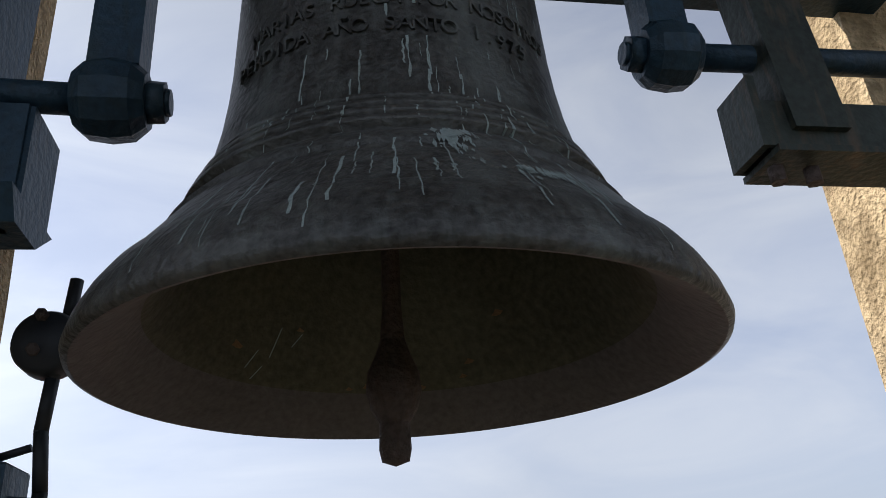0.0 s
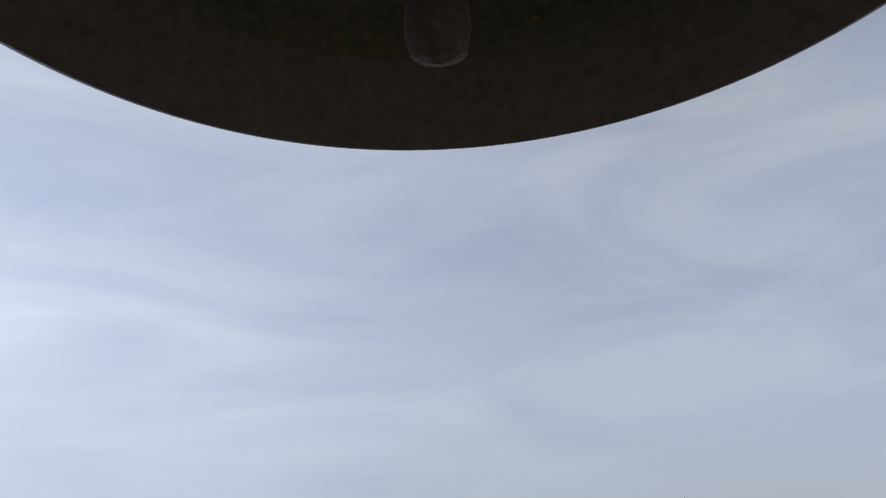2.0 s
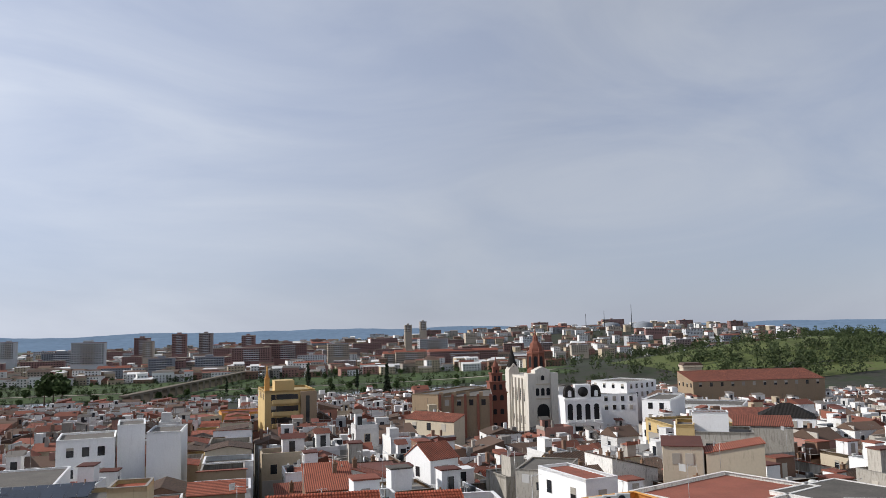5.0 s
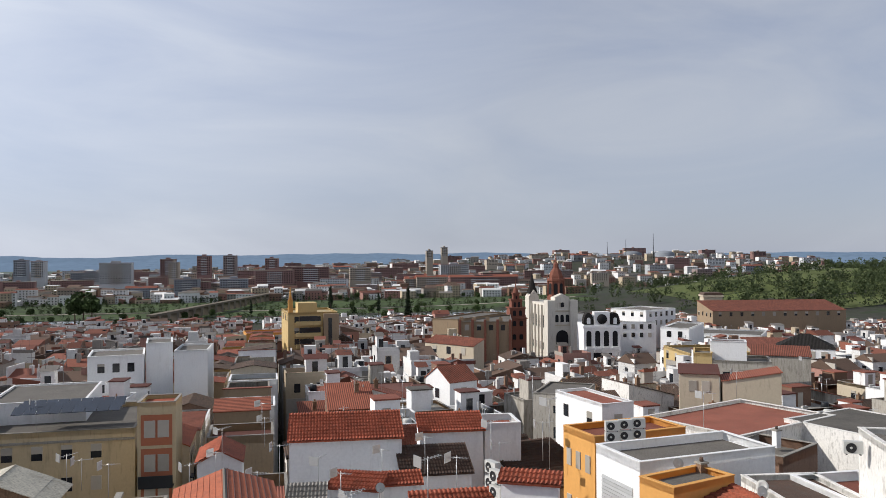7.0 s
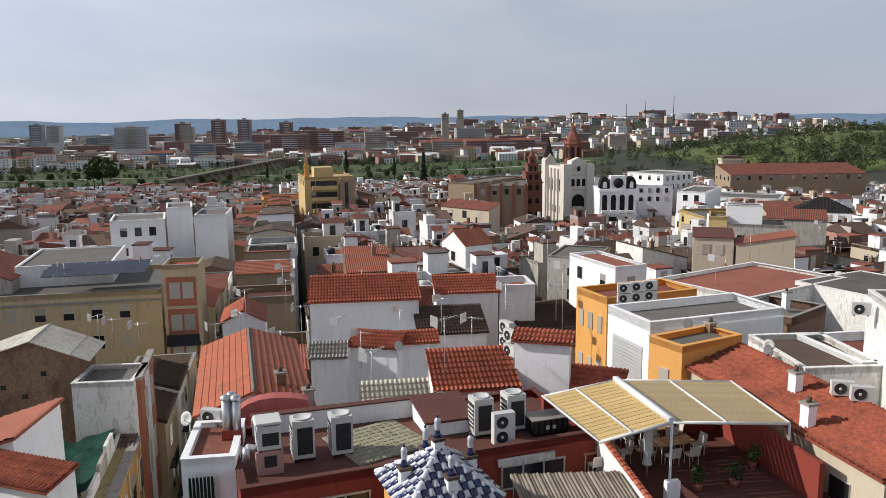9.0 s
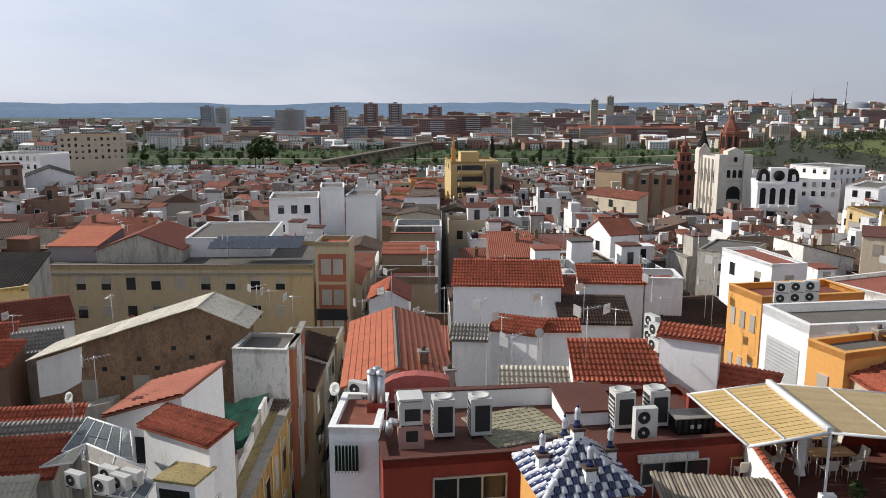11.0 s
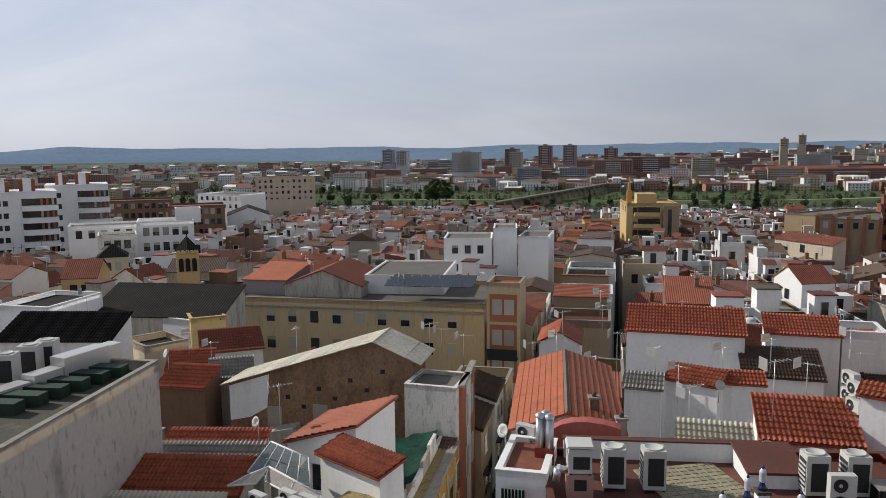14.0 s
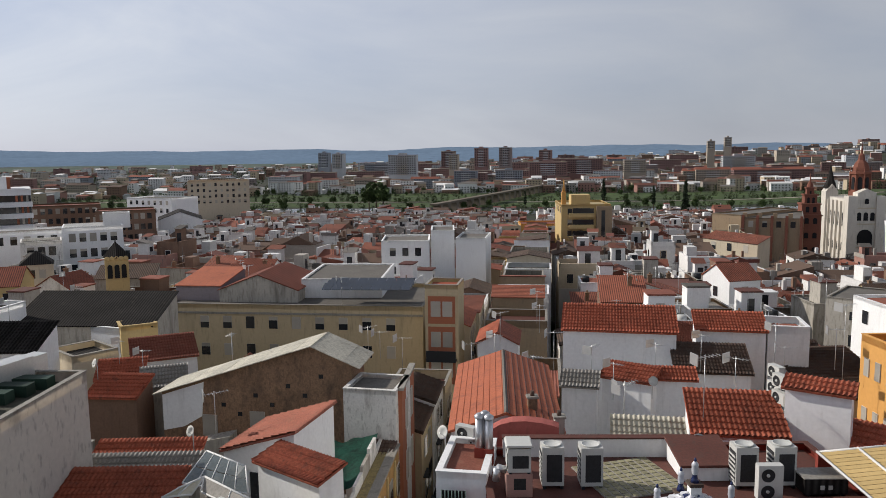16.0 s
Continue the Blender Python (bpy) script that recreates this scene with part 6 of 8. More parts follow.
for i in range(8):
    a = 2 * math.pi * (i + 0.5) / 8
    arch_part(ch, "dome_window", CWD / 2 + 2.6 * math.cos(a), 5.5 + 2.6 * math.sin(a), 2.2, 1.2, 3.8, SHADOWED, a + math.pi / 2)
    bm = bmesh.new()
    tube(bm, (CWD / 2 + 3.0 * math.cos(a - 0.39), 5.5 + 3.0 * math.sin(a - 0.39), 1.6), (CWD / 2 + 3.0 * math.cos(a - 0.39), 5.5 + 3.0 * math.sin(a - 0.39), 9.0), 0.28, 0.12, 6)
    part("dome_rib", bm, BRICKRED, ch)
bm = bmesh.new()
box(bm, -1.2, 2.6, 15.5, 19.5, -32, 1.0)
prism(bm, [(-1.2, 1.0), (2.6, 1.0), (0.7, 3.4)], "y", 15.5, 19.5)
part("stair_turret", bm, STUCCO, ch)
bm = bmesh.new()
lathe(bm, [(2.1, 2.0), (1.2, 4.6), (0.5, 7.4), (0.1, 9.4), (0, 9.5)], 8, 0.7, 17.5, smooth=False)
part("slate_spire", bm, SLATE, ch)

gi = thing("brick_tower", "ornate red brick tower with stepped arcades", "tower", pose(71.9, 240.5, 9.6, 0, 0, -4) @ Matrix.Diagonal((0.82, 0.82, 0.66, 1)))
for k, (w, z0, z1) in enumerate(((7.0, -26, 0), (6.0, 0.02, 5.0), (4.2, 5.02, 9.0), (2.4, 9.02, 12.0))):
    bm = bmesh.new()
    o = (7.0 - w) / 2
    box(bm, o, o + w, o, o + w, z0, z1 - 0.6)
    box(bm, o - 0.35, o + w + 0.35, o - 0.35, o + w + 0.35, z1 - 0.6, z1)
    part("tier", bm, BRICKRED, gi)
    for i in range(2 if w > 3 else 1):
        for r in range(3 if k == 0 else 1):
            arch_part(gi, "opening", o + w * (0.3 + 0.4 * i if w > 3 else 0.5), o - 0.02, z1 - 4.0 - r * 6.5, w * 0.2, 2.6, SHADOWED)
bm = bmesh.new()
lathe(bm, [(1.2, 12), (1.0, 13.4), (0.3, 14.6), (0.05, 18.5), (0, 18.6)], 8, 3.5, 3.5)
part("spire", bm, BRICKRED, gi)
for i in range(4):
    bm = bmesh.new()
    cx, cy = 0.5 + 6.0 * (i % 2), 0.5 + 6.0 * (i // 2)
    lathe(bm, [(0.45, 0), (0.4, 1.2), (0.1, 1.6), (0.04, 3.6), (0, 3.7)], 8, cx, cy)
    part("pinnacle", bm, BRICKRED, gi)

wb = thing("arcaded_building", "white building with glazed bays and dark arched roof dormers", "building", pose(92.16, 227.70, 8.00, 0, 0, -12) @ Matrix.Scale(0.9, 4))
bm = bmesh.new()
box(bm, 0, 12.5, 0, 14, -22, 0)
box(bm, -0.3, 12.8, -0.3, 0.3, -1.1, -0.4)
box(bm, -0.3, 12.8, -0.5, 0.3, -9.1, -8.5)
part("wall", bm, WHITE, wb)
for i in range(4):
    arch_part(wb, "window", 1.7 + 3.0 * i, -0.02, -7.4, 1.7, 5.4, SHADOWED)
    bm = bmesh.new()
    box(bm, 0.7 + 3.0 * i, 2.7 + 3.0 * i, -0.9, 0, -8.4, -7.4)
    part("balcony", bm, WHITE, wb)
bm = bmesh.new()
box(bm, 3.2, 9.6, -0.1, 0.02, -14.6, -9.6)
part("shop_window", bm, SHADOWED, wb)
for x in (1.7, 10.8):
    bm = bmesh.new()
    pts = [(x + 1.7 * math.cos(math.pi * i / 10), 0.2 + 4.0 * math.sin(math.pi * i / 10) ** 0.8) for i in range(11)]
    prism(bm, pts, "y", 0.3, 4.0)
    part("dormer", bm, SLATE, wb)
    arch_part(wb, "dormer_window", x, 0.28, 0.3, 1.2, 2.2, WHITE)
bm = bmesh.new()
lathe(bm, [(0, 0), (1.7, 0), (1.7, 0.4), (0, 0.4)], 20)
part("round_window", bm, SHADOWED, wb, m=Matrix.Translation((6.2, -0.05, 2.0)) @ Matrix.Rotation(math.pi / 2, 4, "X"))
bm = bmesh.new()
box(bm, 3.6, 8.9, 0, 4, 0, 4.4)
part("gable", bm, WHITE, wb)

be = thing("bell_tower", "square beige stone bell tower with paired openings", "tower", pose(181.19, 310.43, 12.00, 0, 0, -18))
bm = bmesh.new()
box(bm, 0, 8, 0, 8, -26, -1)
box(bm, -0.4, 8.4, -0.4, 8.4, -1, -0.3)
box(bm, -0.4, 8.4, -0.4, 8.4, -9.6, -9.0)
part("shaft", bm, CREAMLIGHT, be)
bm = bmesh.new()
prism(bm, [(-0.4, -0.28), (8.4, -0.28), (7.4, 0.8), (0.6, 0.8)], "y", -0.3, 8.3)
part("roof", bm, OLDTILE, be)
for i in range(2):
    arch_part(be, "opening", 2.4 + 3.2 * i, -0.02, -7.4, 1.9, 4.6, SHADOWED)

# masts and tanks on the far hill
for az_, top in ((25.0, 36.0), (26.9, 50.0), (23.7, 30.0)):
    x, y = 1990 * math.sin(radians(az_)), 1990 * math.cos(radians(az_))
    bm = bmesh.new()
    g = ground_z(x, y) - 2
    tube(bm, (x, y, g), (x, y, 30 + top), 0.9, 0.5, 6)
    solo("mast", bm, DARKMETAL, "thin dark radio mast on the far hill", "mast", group="hill masts")
for k in range(2):
    x, y = 870 + 90 * k, 1830
    bm = bmesh.new()
    lathe(bm, [(24, -20), (24, 6), (16, 10), (0, 12)], 24)
    solo("storage_tank", bm, FARWALLS[4], "large grey round tank on the far hill", "tank", m=Matrix.Translation((x, y, ground_z(x, y) + 4)), group="hill tanks")

# ---- roof-top things close to the tower ----
def place(x, y, z, rz=0.0):
    return pose(x, y, z, 0, 0, rz)


def tall_unit(x, y, z, rz, h=1.5, w=0.78, d=0.72):
    """A tall rooftop cooling unit: casing, dark coil panels, fan guards on top, feet."""
    t = thing("cooling_unit", "tall pale grey rooftop cooling unit with dark coils", "air conditioner", place(x, y, z, rz), group="tall cooling units")
    bm = bmesh.new()
    box(bm, -w / 2, w / 2, -d / 2, d / 2, 0.1, h)
    bmesh.ops.bevel(bm, geom=bm.edges, offset=0.02, segments=1)
    part("casing", bm, PLASTIC, t)
    for nm, q in (("front_coil", (-w * 0.3, w * 0.4, -d / 2 - 0.012, -d / 2 - 0.002)), ("side_coil", None)):
        bm = bmesh.new()
        if q:
            box(bm, *q, 0.25, h - 0.25)
        else:
            box(bm, -w / 2 - 0.014, -w / 2 - 0.002, -d * 0.42, d * 0.42, 0.22, h - 0.2)
        part(nm, bm, GRILLE, t)
    for i in range(6):
        bm = bmesh.new()
        zz = 0.26 + i * (h - 0.5) / 6
        box(bm, -w / 2 - 0.03, -w / 2 - 0.016, -d * 0.42, d * 0.42, zz, zz + 0.07)
        part("louvre", bm, PLASTIC, t)
    bm = bmesh.new()
    lathe(bm, [(0.0, h + 0.01), (0.30, h + 0.01), (0.33, h + 0.015), (0.33, h + 0.05), (0.31, h + 0.055), (0.29, h + 0.03), (0.0, h + 0.03)], 20)
    part("fan_guard", bm, PLASTIC, t)
    for sx in (-1, 1):
        bm = bmesh.new()
        box(bm, sx * w * 0.4 - 0.05, sx * w * 0.4 + 0.05, -d * 0.55, d * 0.55, 0.0, 0.098)
        part("foot_rail", bm, DARKMETAL, t)
    return t


FANUNIT = {}


def fan_unit(x, y, z, rz, fans=1, s=1.0, group="small outdoor units", face=True):
    """A split air conditioner's outdoor unit with one or two round fans in front."""
    m = place(x, y, z, rz) @ Matrix.Diagonal((s, s, s, 1))
    if (fans, s) in FANUNIT:
        return copy_thing(FANUNIT[(fans, s)], place(x, y, z, rz))
    t = thing("outdoor_unit", "white air conditioner outdoor unit with %s" % ("two round dark fans" if fans == 2 else "a round dark fan"), "air conditioner", m, group=group)
    h = 0.62 if fans == 1 else 1.25
    bm = bmesh.new()
    box(bm, -0.42, 0.42, -0.16, 0.16, 0.05, h)
    bmesh.ops.bevel(bm, geom=bm.edges, offset=0.015, segments=1)
    part("casing", bm, PLASTIC, t)
    for i in range(fans):
        bm = bmesh.new()
        zc = 0.33 + 0.58 * i
        lathe(bm, [(0, 0), (0.22, 0), (0.235, 0.012), (0.22, 0.02)], 20)
        f = part("fan", bm, GRILLE, t, m=Matrix.Translation((-0.1, -0.162, zc)) @ Matrix.Rotation(math.pi / 2, 4, "X"))
        bm = bmesh.new()
        lathe(bm, [(0, 0.022), (0.06, 0.022), (0.06, 0.0)], 12)
        part("hub", bm, PLASTIC, f)
    for sx in (-1, 1):
        bm = bmesh.new()
        box(bm, sx * 0.3 - 0.03, sx * 0.3 + 0.03, -0.18, 0.18, 0.0, 0.048)
        part("foot", bm, DARKMETAL, t)
    FANUNIT[(fans, s)] = t
    return t


def antenna(x, y, z, h, rz, n=7):
    t = thing("tv_antenna", "thin grey television antenna on a roof mast", "antenna", place(x, y, z, rz), group="roof antennas")
    bm = bmesh.new()
    tube(bm, (0, 0, -0.6), (0, 0, h), 0.022, 0.018, 6)
    part("mast", bm, ALU, t)
    bm = bmesh.new()
    tube(bm, (-0.5, 0, h - 0.15), (0.7, 0, h - 0.05), 0.014, 0.014, 5)
    part("boom", bm, ALU, t)
    for i in range(n):
        bm = bmesh.new()
        xx = -0.45 + 1.1 * i / (n - 1)
        tube(bm, (xx, -0.28 + 0.015 * i, h - 0.15 + 0.08 * (xx + 0.5)), (xx, 0.28 - 0.015 * i, h - 0.15 + 0.08 * (xx + 0.5)), 0.009, 0.009, 4)
        part("element", bm, ALU, t)
    bm = bmesh.new()
    box(bm, -0.56, -0.52, -0.3, 0.3, h - 0.42, h + 0.08)
    part("reflector", bm, ALU, t)


def dish(x, y, z, rz, r=0.27):
    t = thing("satellite_dish", "pale round satellite dish on a short pole", "satellite dish", place(x, y, z, rz), group="satellite dishes")
    bm = bmesh.new()
    lathe(bm, [(0, 0.0), (r * 0.5, 0.03), (r, 0.12), (r * 0.98, 0.10), (r * 0.5, 0.012), (0, -0.02)], 24)
    part("reflector", bm, PLASTIC, t, m=Matrix.Translation((0, -0.05, 0.6)) @ Matrix.Rotation(radians(70), 4, "X"))
    bm = bmesh.new()
    tube(bm, (0, 0, -0.4), (0, 0, 0.6), 0.025, 0.03, 6)
    part("pole", bm, ALU, t)
    bm = bmesh.new()
    tube(bm, (0, -0.05, 0.45), (0, -0.32, 0.65), 0.01, 0.02, 5)
    part("feed_arm", bm, ALU, t)


# cooling plant on the dark red building's roof
for x, y, z in ((0.02, 27.07, 17.98), (1.38, 27.19, 17.98), (6.77, 27.83, 17.98), (8.11, 28.04, 17.98)):
    tall_unit(x, y, z, 8)
u = tall_unit(-1.14, 26.31, 18.75, 8, 0.95, 0.8, 0.75)
u["label"] = "rooftop fan unit with a pale hood on a pink base"
PINKBASE = mat("dusty_pink_casing", (0.42, 0.25, 0.21), 0.7, 0.12, 2.0, 0.05, per=0.03)
bm = bmesh.new()
box(bm, -0.45, 0.45, -0.42, 0.42, -0.78, 0.06)
bmesh.ops.bevel(bm, geom=bm.edges, offset=0.02, segments=1)
part("base", bm, PINKBASE, u)
bm = bmesh.new()
box(bm, -0.2, 0.22, -0.435, -0.421, -0.5, -0.1)
part("base_grille", bm, GRILLE, u)
bm = bmesh.new()
prism(bm, [(-0.48, 1.02), (0.48, 1.02), (0.42, 1.1), (-0.42, 1.1)], "y", -0.46, 0.46)
part("hood", bm, PLASTIC, u)
bm = bmesh.new()
tube(bm, (-0.42, 0, 0.05), (-0.75, -0.1, 0.18), 0.13, 0.13, 12)
tube(bm, (-0.75, -0.1, 0.18), (-0.8, -0.1, -0.3), 0.13, 0.13, 12)
part("duct_elbow", bm, STEEL, u)
fan_unit(7.36, 26.72, 17.98, 8, 2, 1.0)
t = thing("air_handler", "low dark grey metal air handling box", "air handler", place(9.30, 27.59, 17.98, 8))
bm = bmesh.new()
box(bm, -0.75, 0.75, -0.45, 0.45, 0.08, 0.62)
bmesh.ops.bevel(bm, geom=bm.edges, offset=0.03, segments=1)
part("case", bm, SLATE, t)
bm = bmesh.new()
box(bm, -0.78, 0.78, -0.48, 0.48, 0.625, 0.66)
part("lid", bm, SHEET, t)
for s in (-1, 1):
    bm = bmesh.new()
    box(bm, s * 0.14 - 0.07, s * 0.14 + 0.07, -0.475, -0.452, 0.25, 0.4)
    part("switch_box", bm, PLASTIC, t)
    bm = bmesh.new()
    box(bm, s * 0.6 - 0.06, s * 0.6 + 0.06, -0.4, 0.4, 0, 0.078)
    part("foot", bm, DARKMETAL, t)

# mosaic-like terrace of square slabs beside the units
c0 = Vector((1.97, 25.90, 17.97))
c1 = Vector((4.83, 27.19, 17.97))
ux = (c1 - c0)
uy = Vector((-ux.y, ux.x, 0)).normalized() * 3.0
MOSAIC = mat("olive_terrace_slab", (0.30, 0.275, 0.17), 0.9, 0.2, 2.0, 0.1, stain=((0.16, 0.15, 0.10), 0.55, 0.6), per=0.2)
fl = thing("roof_terrace_floor", "olive square slabs with pale joints on the roof", "terrace floor", group="")
bm = bmesh.new()
vs = [bm.verts.new(p) for p in (c0, c0 + ux, c0 + ux + uy, c0 + uy)]
vt = [bm.verts.new(p.co + Vector((0, 0, 0.05))) for p in vs]
bm.faces.new(vs)
bm.faces.new(vt)
for i in range(4):
    bm.faces.new((vs[i], vs[(i + 1) % 4], vt[(i + 1) % 4], vt[i]))
part("bed", bm, COPING, fl)
bm = bmesh.new()
box(bm, -0.115, 0.115, -0.115, 0.115, 0, 0.02)
slab = mesh_of(bm, "slab", MOSAIC)
an = math.atan2(ux.y, ux.x)
for i in range(10):
    for j in range(10):
        p = c0 + ux * ((i + 0.5) / 10) + uy * ((j + 0.5) / 10) + Vector((0, 0, 0.051))
        part("slab", slab, None, fl, m=Matrix.Translation(p) @ Matrix.Rotation(an, 4, "Z"))
t = thing("stair_head", "low stair head with a red coated roof", "roof structure", place(4.69, 27.87, 17.98, 8))
bm = bmesh.new()
prism(bm, [(0, 0), (0, 0.55), (2.0, 0.85), (2.0, 0)], "x", 0, 1.9)
part("wall", bm, WHITE, t)
slope(t, "roof", [(-0.1, -0.1, 0.58), (2.0, -0.1, 0.58), (2.0, 2.1, 0.9), (-0.1, 2.1, 0.9)], REDFLOOR, False)

# front wall of the dark red building: windows, valance, reed shelter
fr = Vector((-1.99, 24.47, 18.20))
fe = Vector((10.93, 26.59, 18.20))
fd = (fe - fr).normalized()
frot = math.degrees(math.atan2(fd.y, fd.x))
for dist_, n in ((1.7, 3), (9.2, 3)):
    t = thing("window_band", "dark glazed window band in a grey frame", "window", place(*(fr + fd * dist_ + Vector((fd.y, -fd.x, 0)) * 0.02 + Vector((0, 0, -1.65))), frot), group="window bands")
    for i in range(n):
        bm = bmesh.new()
        box(bm, i * 0.85 + 0.05, i * 0.85 + 0.82, -0.02, 0.01, 0.05, 0.85)
        part("pane", bm, GLASS, t)
    bm = bmesh.new()
    box(bm, 0, n * 0.85 + 0.05, -0.05, 0.01, 0.852, 0.92)
    box(bm, 0, n * 0.85 + 0.05, -0.05, 0.01, -0.02, 0.048)
    for i in range(n + 1):
        box(bm, i * 0.85 - 0.02, i * 0.85 + 0.045, -0.05, 0.01, 0.048, 0.852)
    part("frame", bm, ALU, t)
CANVAS = mat("grey_white_canvas", (0.62, 0.61, 0.58), 0.9, 0.08, 3.0, 0.1)
t = thing("awning", "rolled white awning with a scalloped edge", "awning", place(*(fr + fd * 9.0 + Vector((fd.y, -fd.x, 0)) * 0.03 + Vector((0, 0, -0.45))), frot))
bm = bmesh.new()
tube(bm, (0, -0.08, 0), (2.3, -0.08, 0), 0.05, 0.05, 10)
part("roller", bm, ALU, t)
for i in range(16):
    bm = bmesh.new()
    pts = [(i * 0.144, 0), (i * 0.144 + 0.14, 0), (i * 0.144 + 0.14, -0.2), (i * 0.144 + 0.07, -0.26), (i * 0.144, -0.2)]
    prism(bm, pts, "y", -0.15 - 0.02 * (i % 2), -0.13 - 0.02 * (i % 2))
    part("scallop", bm, CANVAS, t)
REED = mat("weathered_reed", (0.27, 0.23, 0.18), 0.95, 0.35, 3.0, 0.4, per=0.2)
t = thing("reed_shelter", "shelter roofed with weathered grey reed mats", "shelter", place(7.12, 24.72, 17.70, -8))
for i in range(30):
    bm = bmesh.new()
    tube(bm, (0.13 * i, 0.0, 0.02 * math.sin(i * 2.1)), (0.13 * i + 0.3, -2.6, -0.35 + 0.02 * math.cos(i * 1.7)), 0.07, 0.065, 6)
    part("reed_stalk", bm, REED, t)
for px, py in ((0.1, -0.05), (3.7, -0.05), (0.4, -2.5), (4.0, -2.5)):
    bm = bmesh.new()
    tube(bm, (px, py, -2.6), (px, py, -0.08 if py > -1 else -0.4), 0.05, 0.05, 6)
    part("post", bm, DARKMETAL, t)

# turret with a hipped roof of blue and white glazed tiles
TILEBLUE = mat("cobalt_glazed_tile", (0.018, 0.028, 0.09), 0.25, 0.2, 3.0, 0.0, per=0.25, spec=0.6)
TILEWHITE = mat("white_glazed_tile", (0.55, 0.56, 0.60), 0.3, 0.12, 3.0, 0.0, per=0.12, spec=0.6)
TC = Vector((4.207, 22.89, 18.5))
tu = thing("tiled_turret", "turret with a roof of blue and white glazed tiles", "turret", place(*TC, math.degrees(math.atan2(-2.5, 3.687)) + 45))
HS, HT = 1.575, 1.25                                  # half side and height of its roof
bm = bmesh.new()
box(bm, -HS + 0.2, HS - 0.2, -HS + 0.2, HS - 0.2, -6, -0.02)
part("wall", bm, ORANGE, tu)
bm = bmesh.new()
ap = bm.verts.new((0, 0, HT - 0.05))
cs = [bm.verts.new((sx * HS, sy * HS, -0.03)) for sx, sy in ((-1, -1), (1, -1), (1, 1), (-1, 1))]
bm.faces.new(cs)
for i in range(4):
    bm.faces.new((cs[i], cs[(i + 1) % 4], ap))
part("roof_deck", bm, COPING, tu)


def arc_tile(w, l, name, m):
    bm = bmesh.new()
    n = 5
    a, b = [], []
    for i in range(n + 1):
        th = math.pi * i / n
        a.append(bm.verts.new((-w / 2 * math.cos(th), 0, 0.42 * w * math.sin(th) + 0.03)))
        b.append(bm.verts.new((-w / 2 * 0.86 * math.cos(th), l, 0.42 * w * 0.8 * math.sin(th))))
    for i in range(n):
        bm.faces.new((a[i], a[i + 1], b[i + 1], b[i])).smooth = True
    bm.faces.new(a)
    return mesh_of(bm, name, m)


TW, TL = 0.215, 0.29
tb, tw_ = arc_tile(TW, TL, "roof_tile", TILEBLUE), arc_tile(TW, TL, "roof_tile", TILEWHITE)
sl = math.hypot(HS, HT)
pitch_a = math.atan2(HT, HS)
NC = 8
for side_ in range(4):
    rotm = Matrix.Rotation(side_ * math.pi / 2, 4, "Z")
    for j in range(NC):
        f = j / NC
        half = HS * (1 - f)
        n = max(1, int(2 * half / TW + 0.3))
        for i in range(n):
            xx = (i - (n - 1) / 2) * TW
            loc = Matrix.Translation((xx, -HS * (1 - f) - 0.04, HT * f)) @ Matrix.Rotation(pitch_a, 4, "X")
            k = (i + (n // 2) + j // 1) % 2
            part("roof_tile", tw_ if (int(round(xx / TW * 2)) // 2 + j) % 2 else tb, None, tu, m=rotm @ loc)
hipt = arc_tile(0.2, 0.36, "hip_tile", TILEWHITE)
for i in range(4):
    a = math.pi / 4 + i * math.pi / 2
    for j in range(6):
        f = j / 6
        d = HS * math.sqrt(2) * (1 - f)
        m = Matrix.Rotation(a + math.pi / 2, 4, "Z") @ Matrix.Translation((0, -d, HT * f + 0.06)) @ Matrix.Rotation(math.atan2(HT, HS * math.sqrt(2)), 4, "X")
        part("hip_tile", hipt, None, tu, m=m)


def finial(parent, x, y, z, ped):
    bm = bmesh.new()
    box(bm, -0.16, 0.16, -0.16, 0.16, -0.3, ped)
    p = part("pedestal", bm, WHITE, parent, m=Matrix.Translation((x, y, z)))
    bm = bmesh.new()
    box(bm, -0.2, 0.2, -0.2, 0.2, ped + 0.002, ped + 0.1)
    part("cap", bm, OLDTILE, p)
    bm = bmesh.new()
    lathe(bm, [(0.0, ped + 0.1), (0.13, ped + 0.1), (0.10, ped + 0.2), (0.07, ped + 0.3), (0.085, ped + 0.34)], 16)
    part("vase_foot", bm, TILEBLUE, p)
    bm = bmesh.new()
    lathe(bm, [(0.08, ped + 0.34), (0.10, ped + 0.42), (0.095, ped + 0.60), (0.105, ped + 0.62), (0.09, ped + 0.68), (0.04, ped + 0.74)], 16)
    part("vase", bm, TILEWHITE, p)
    bm = bmesh.new()
    lathe(bm, [(0.04, ped + 0.74), (0.045, ped + 0.78), (0.03, ped + 0.83), (0, ped + 0.86)], 12)
    part("knob", bm, TILEBLUE, p)


finial(tu, 0, 0, HT, 0.28)
for i in range(4):
    a = i * math.pi / 2
    finial(tu, 1.12 * math.cos(a), 1.12 * math.sin(a), 0.42, 0.34)

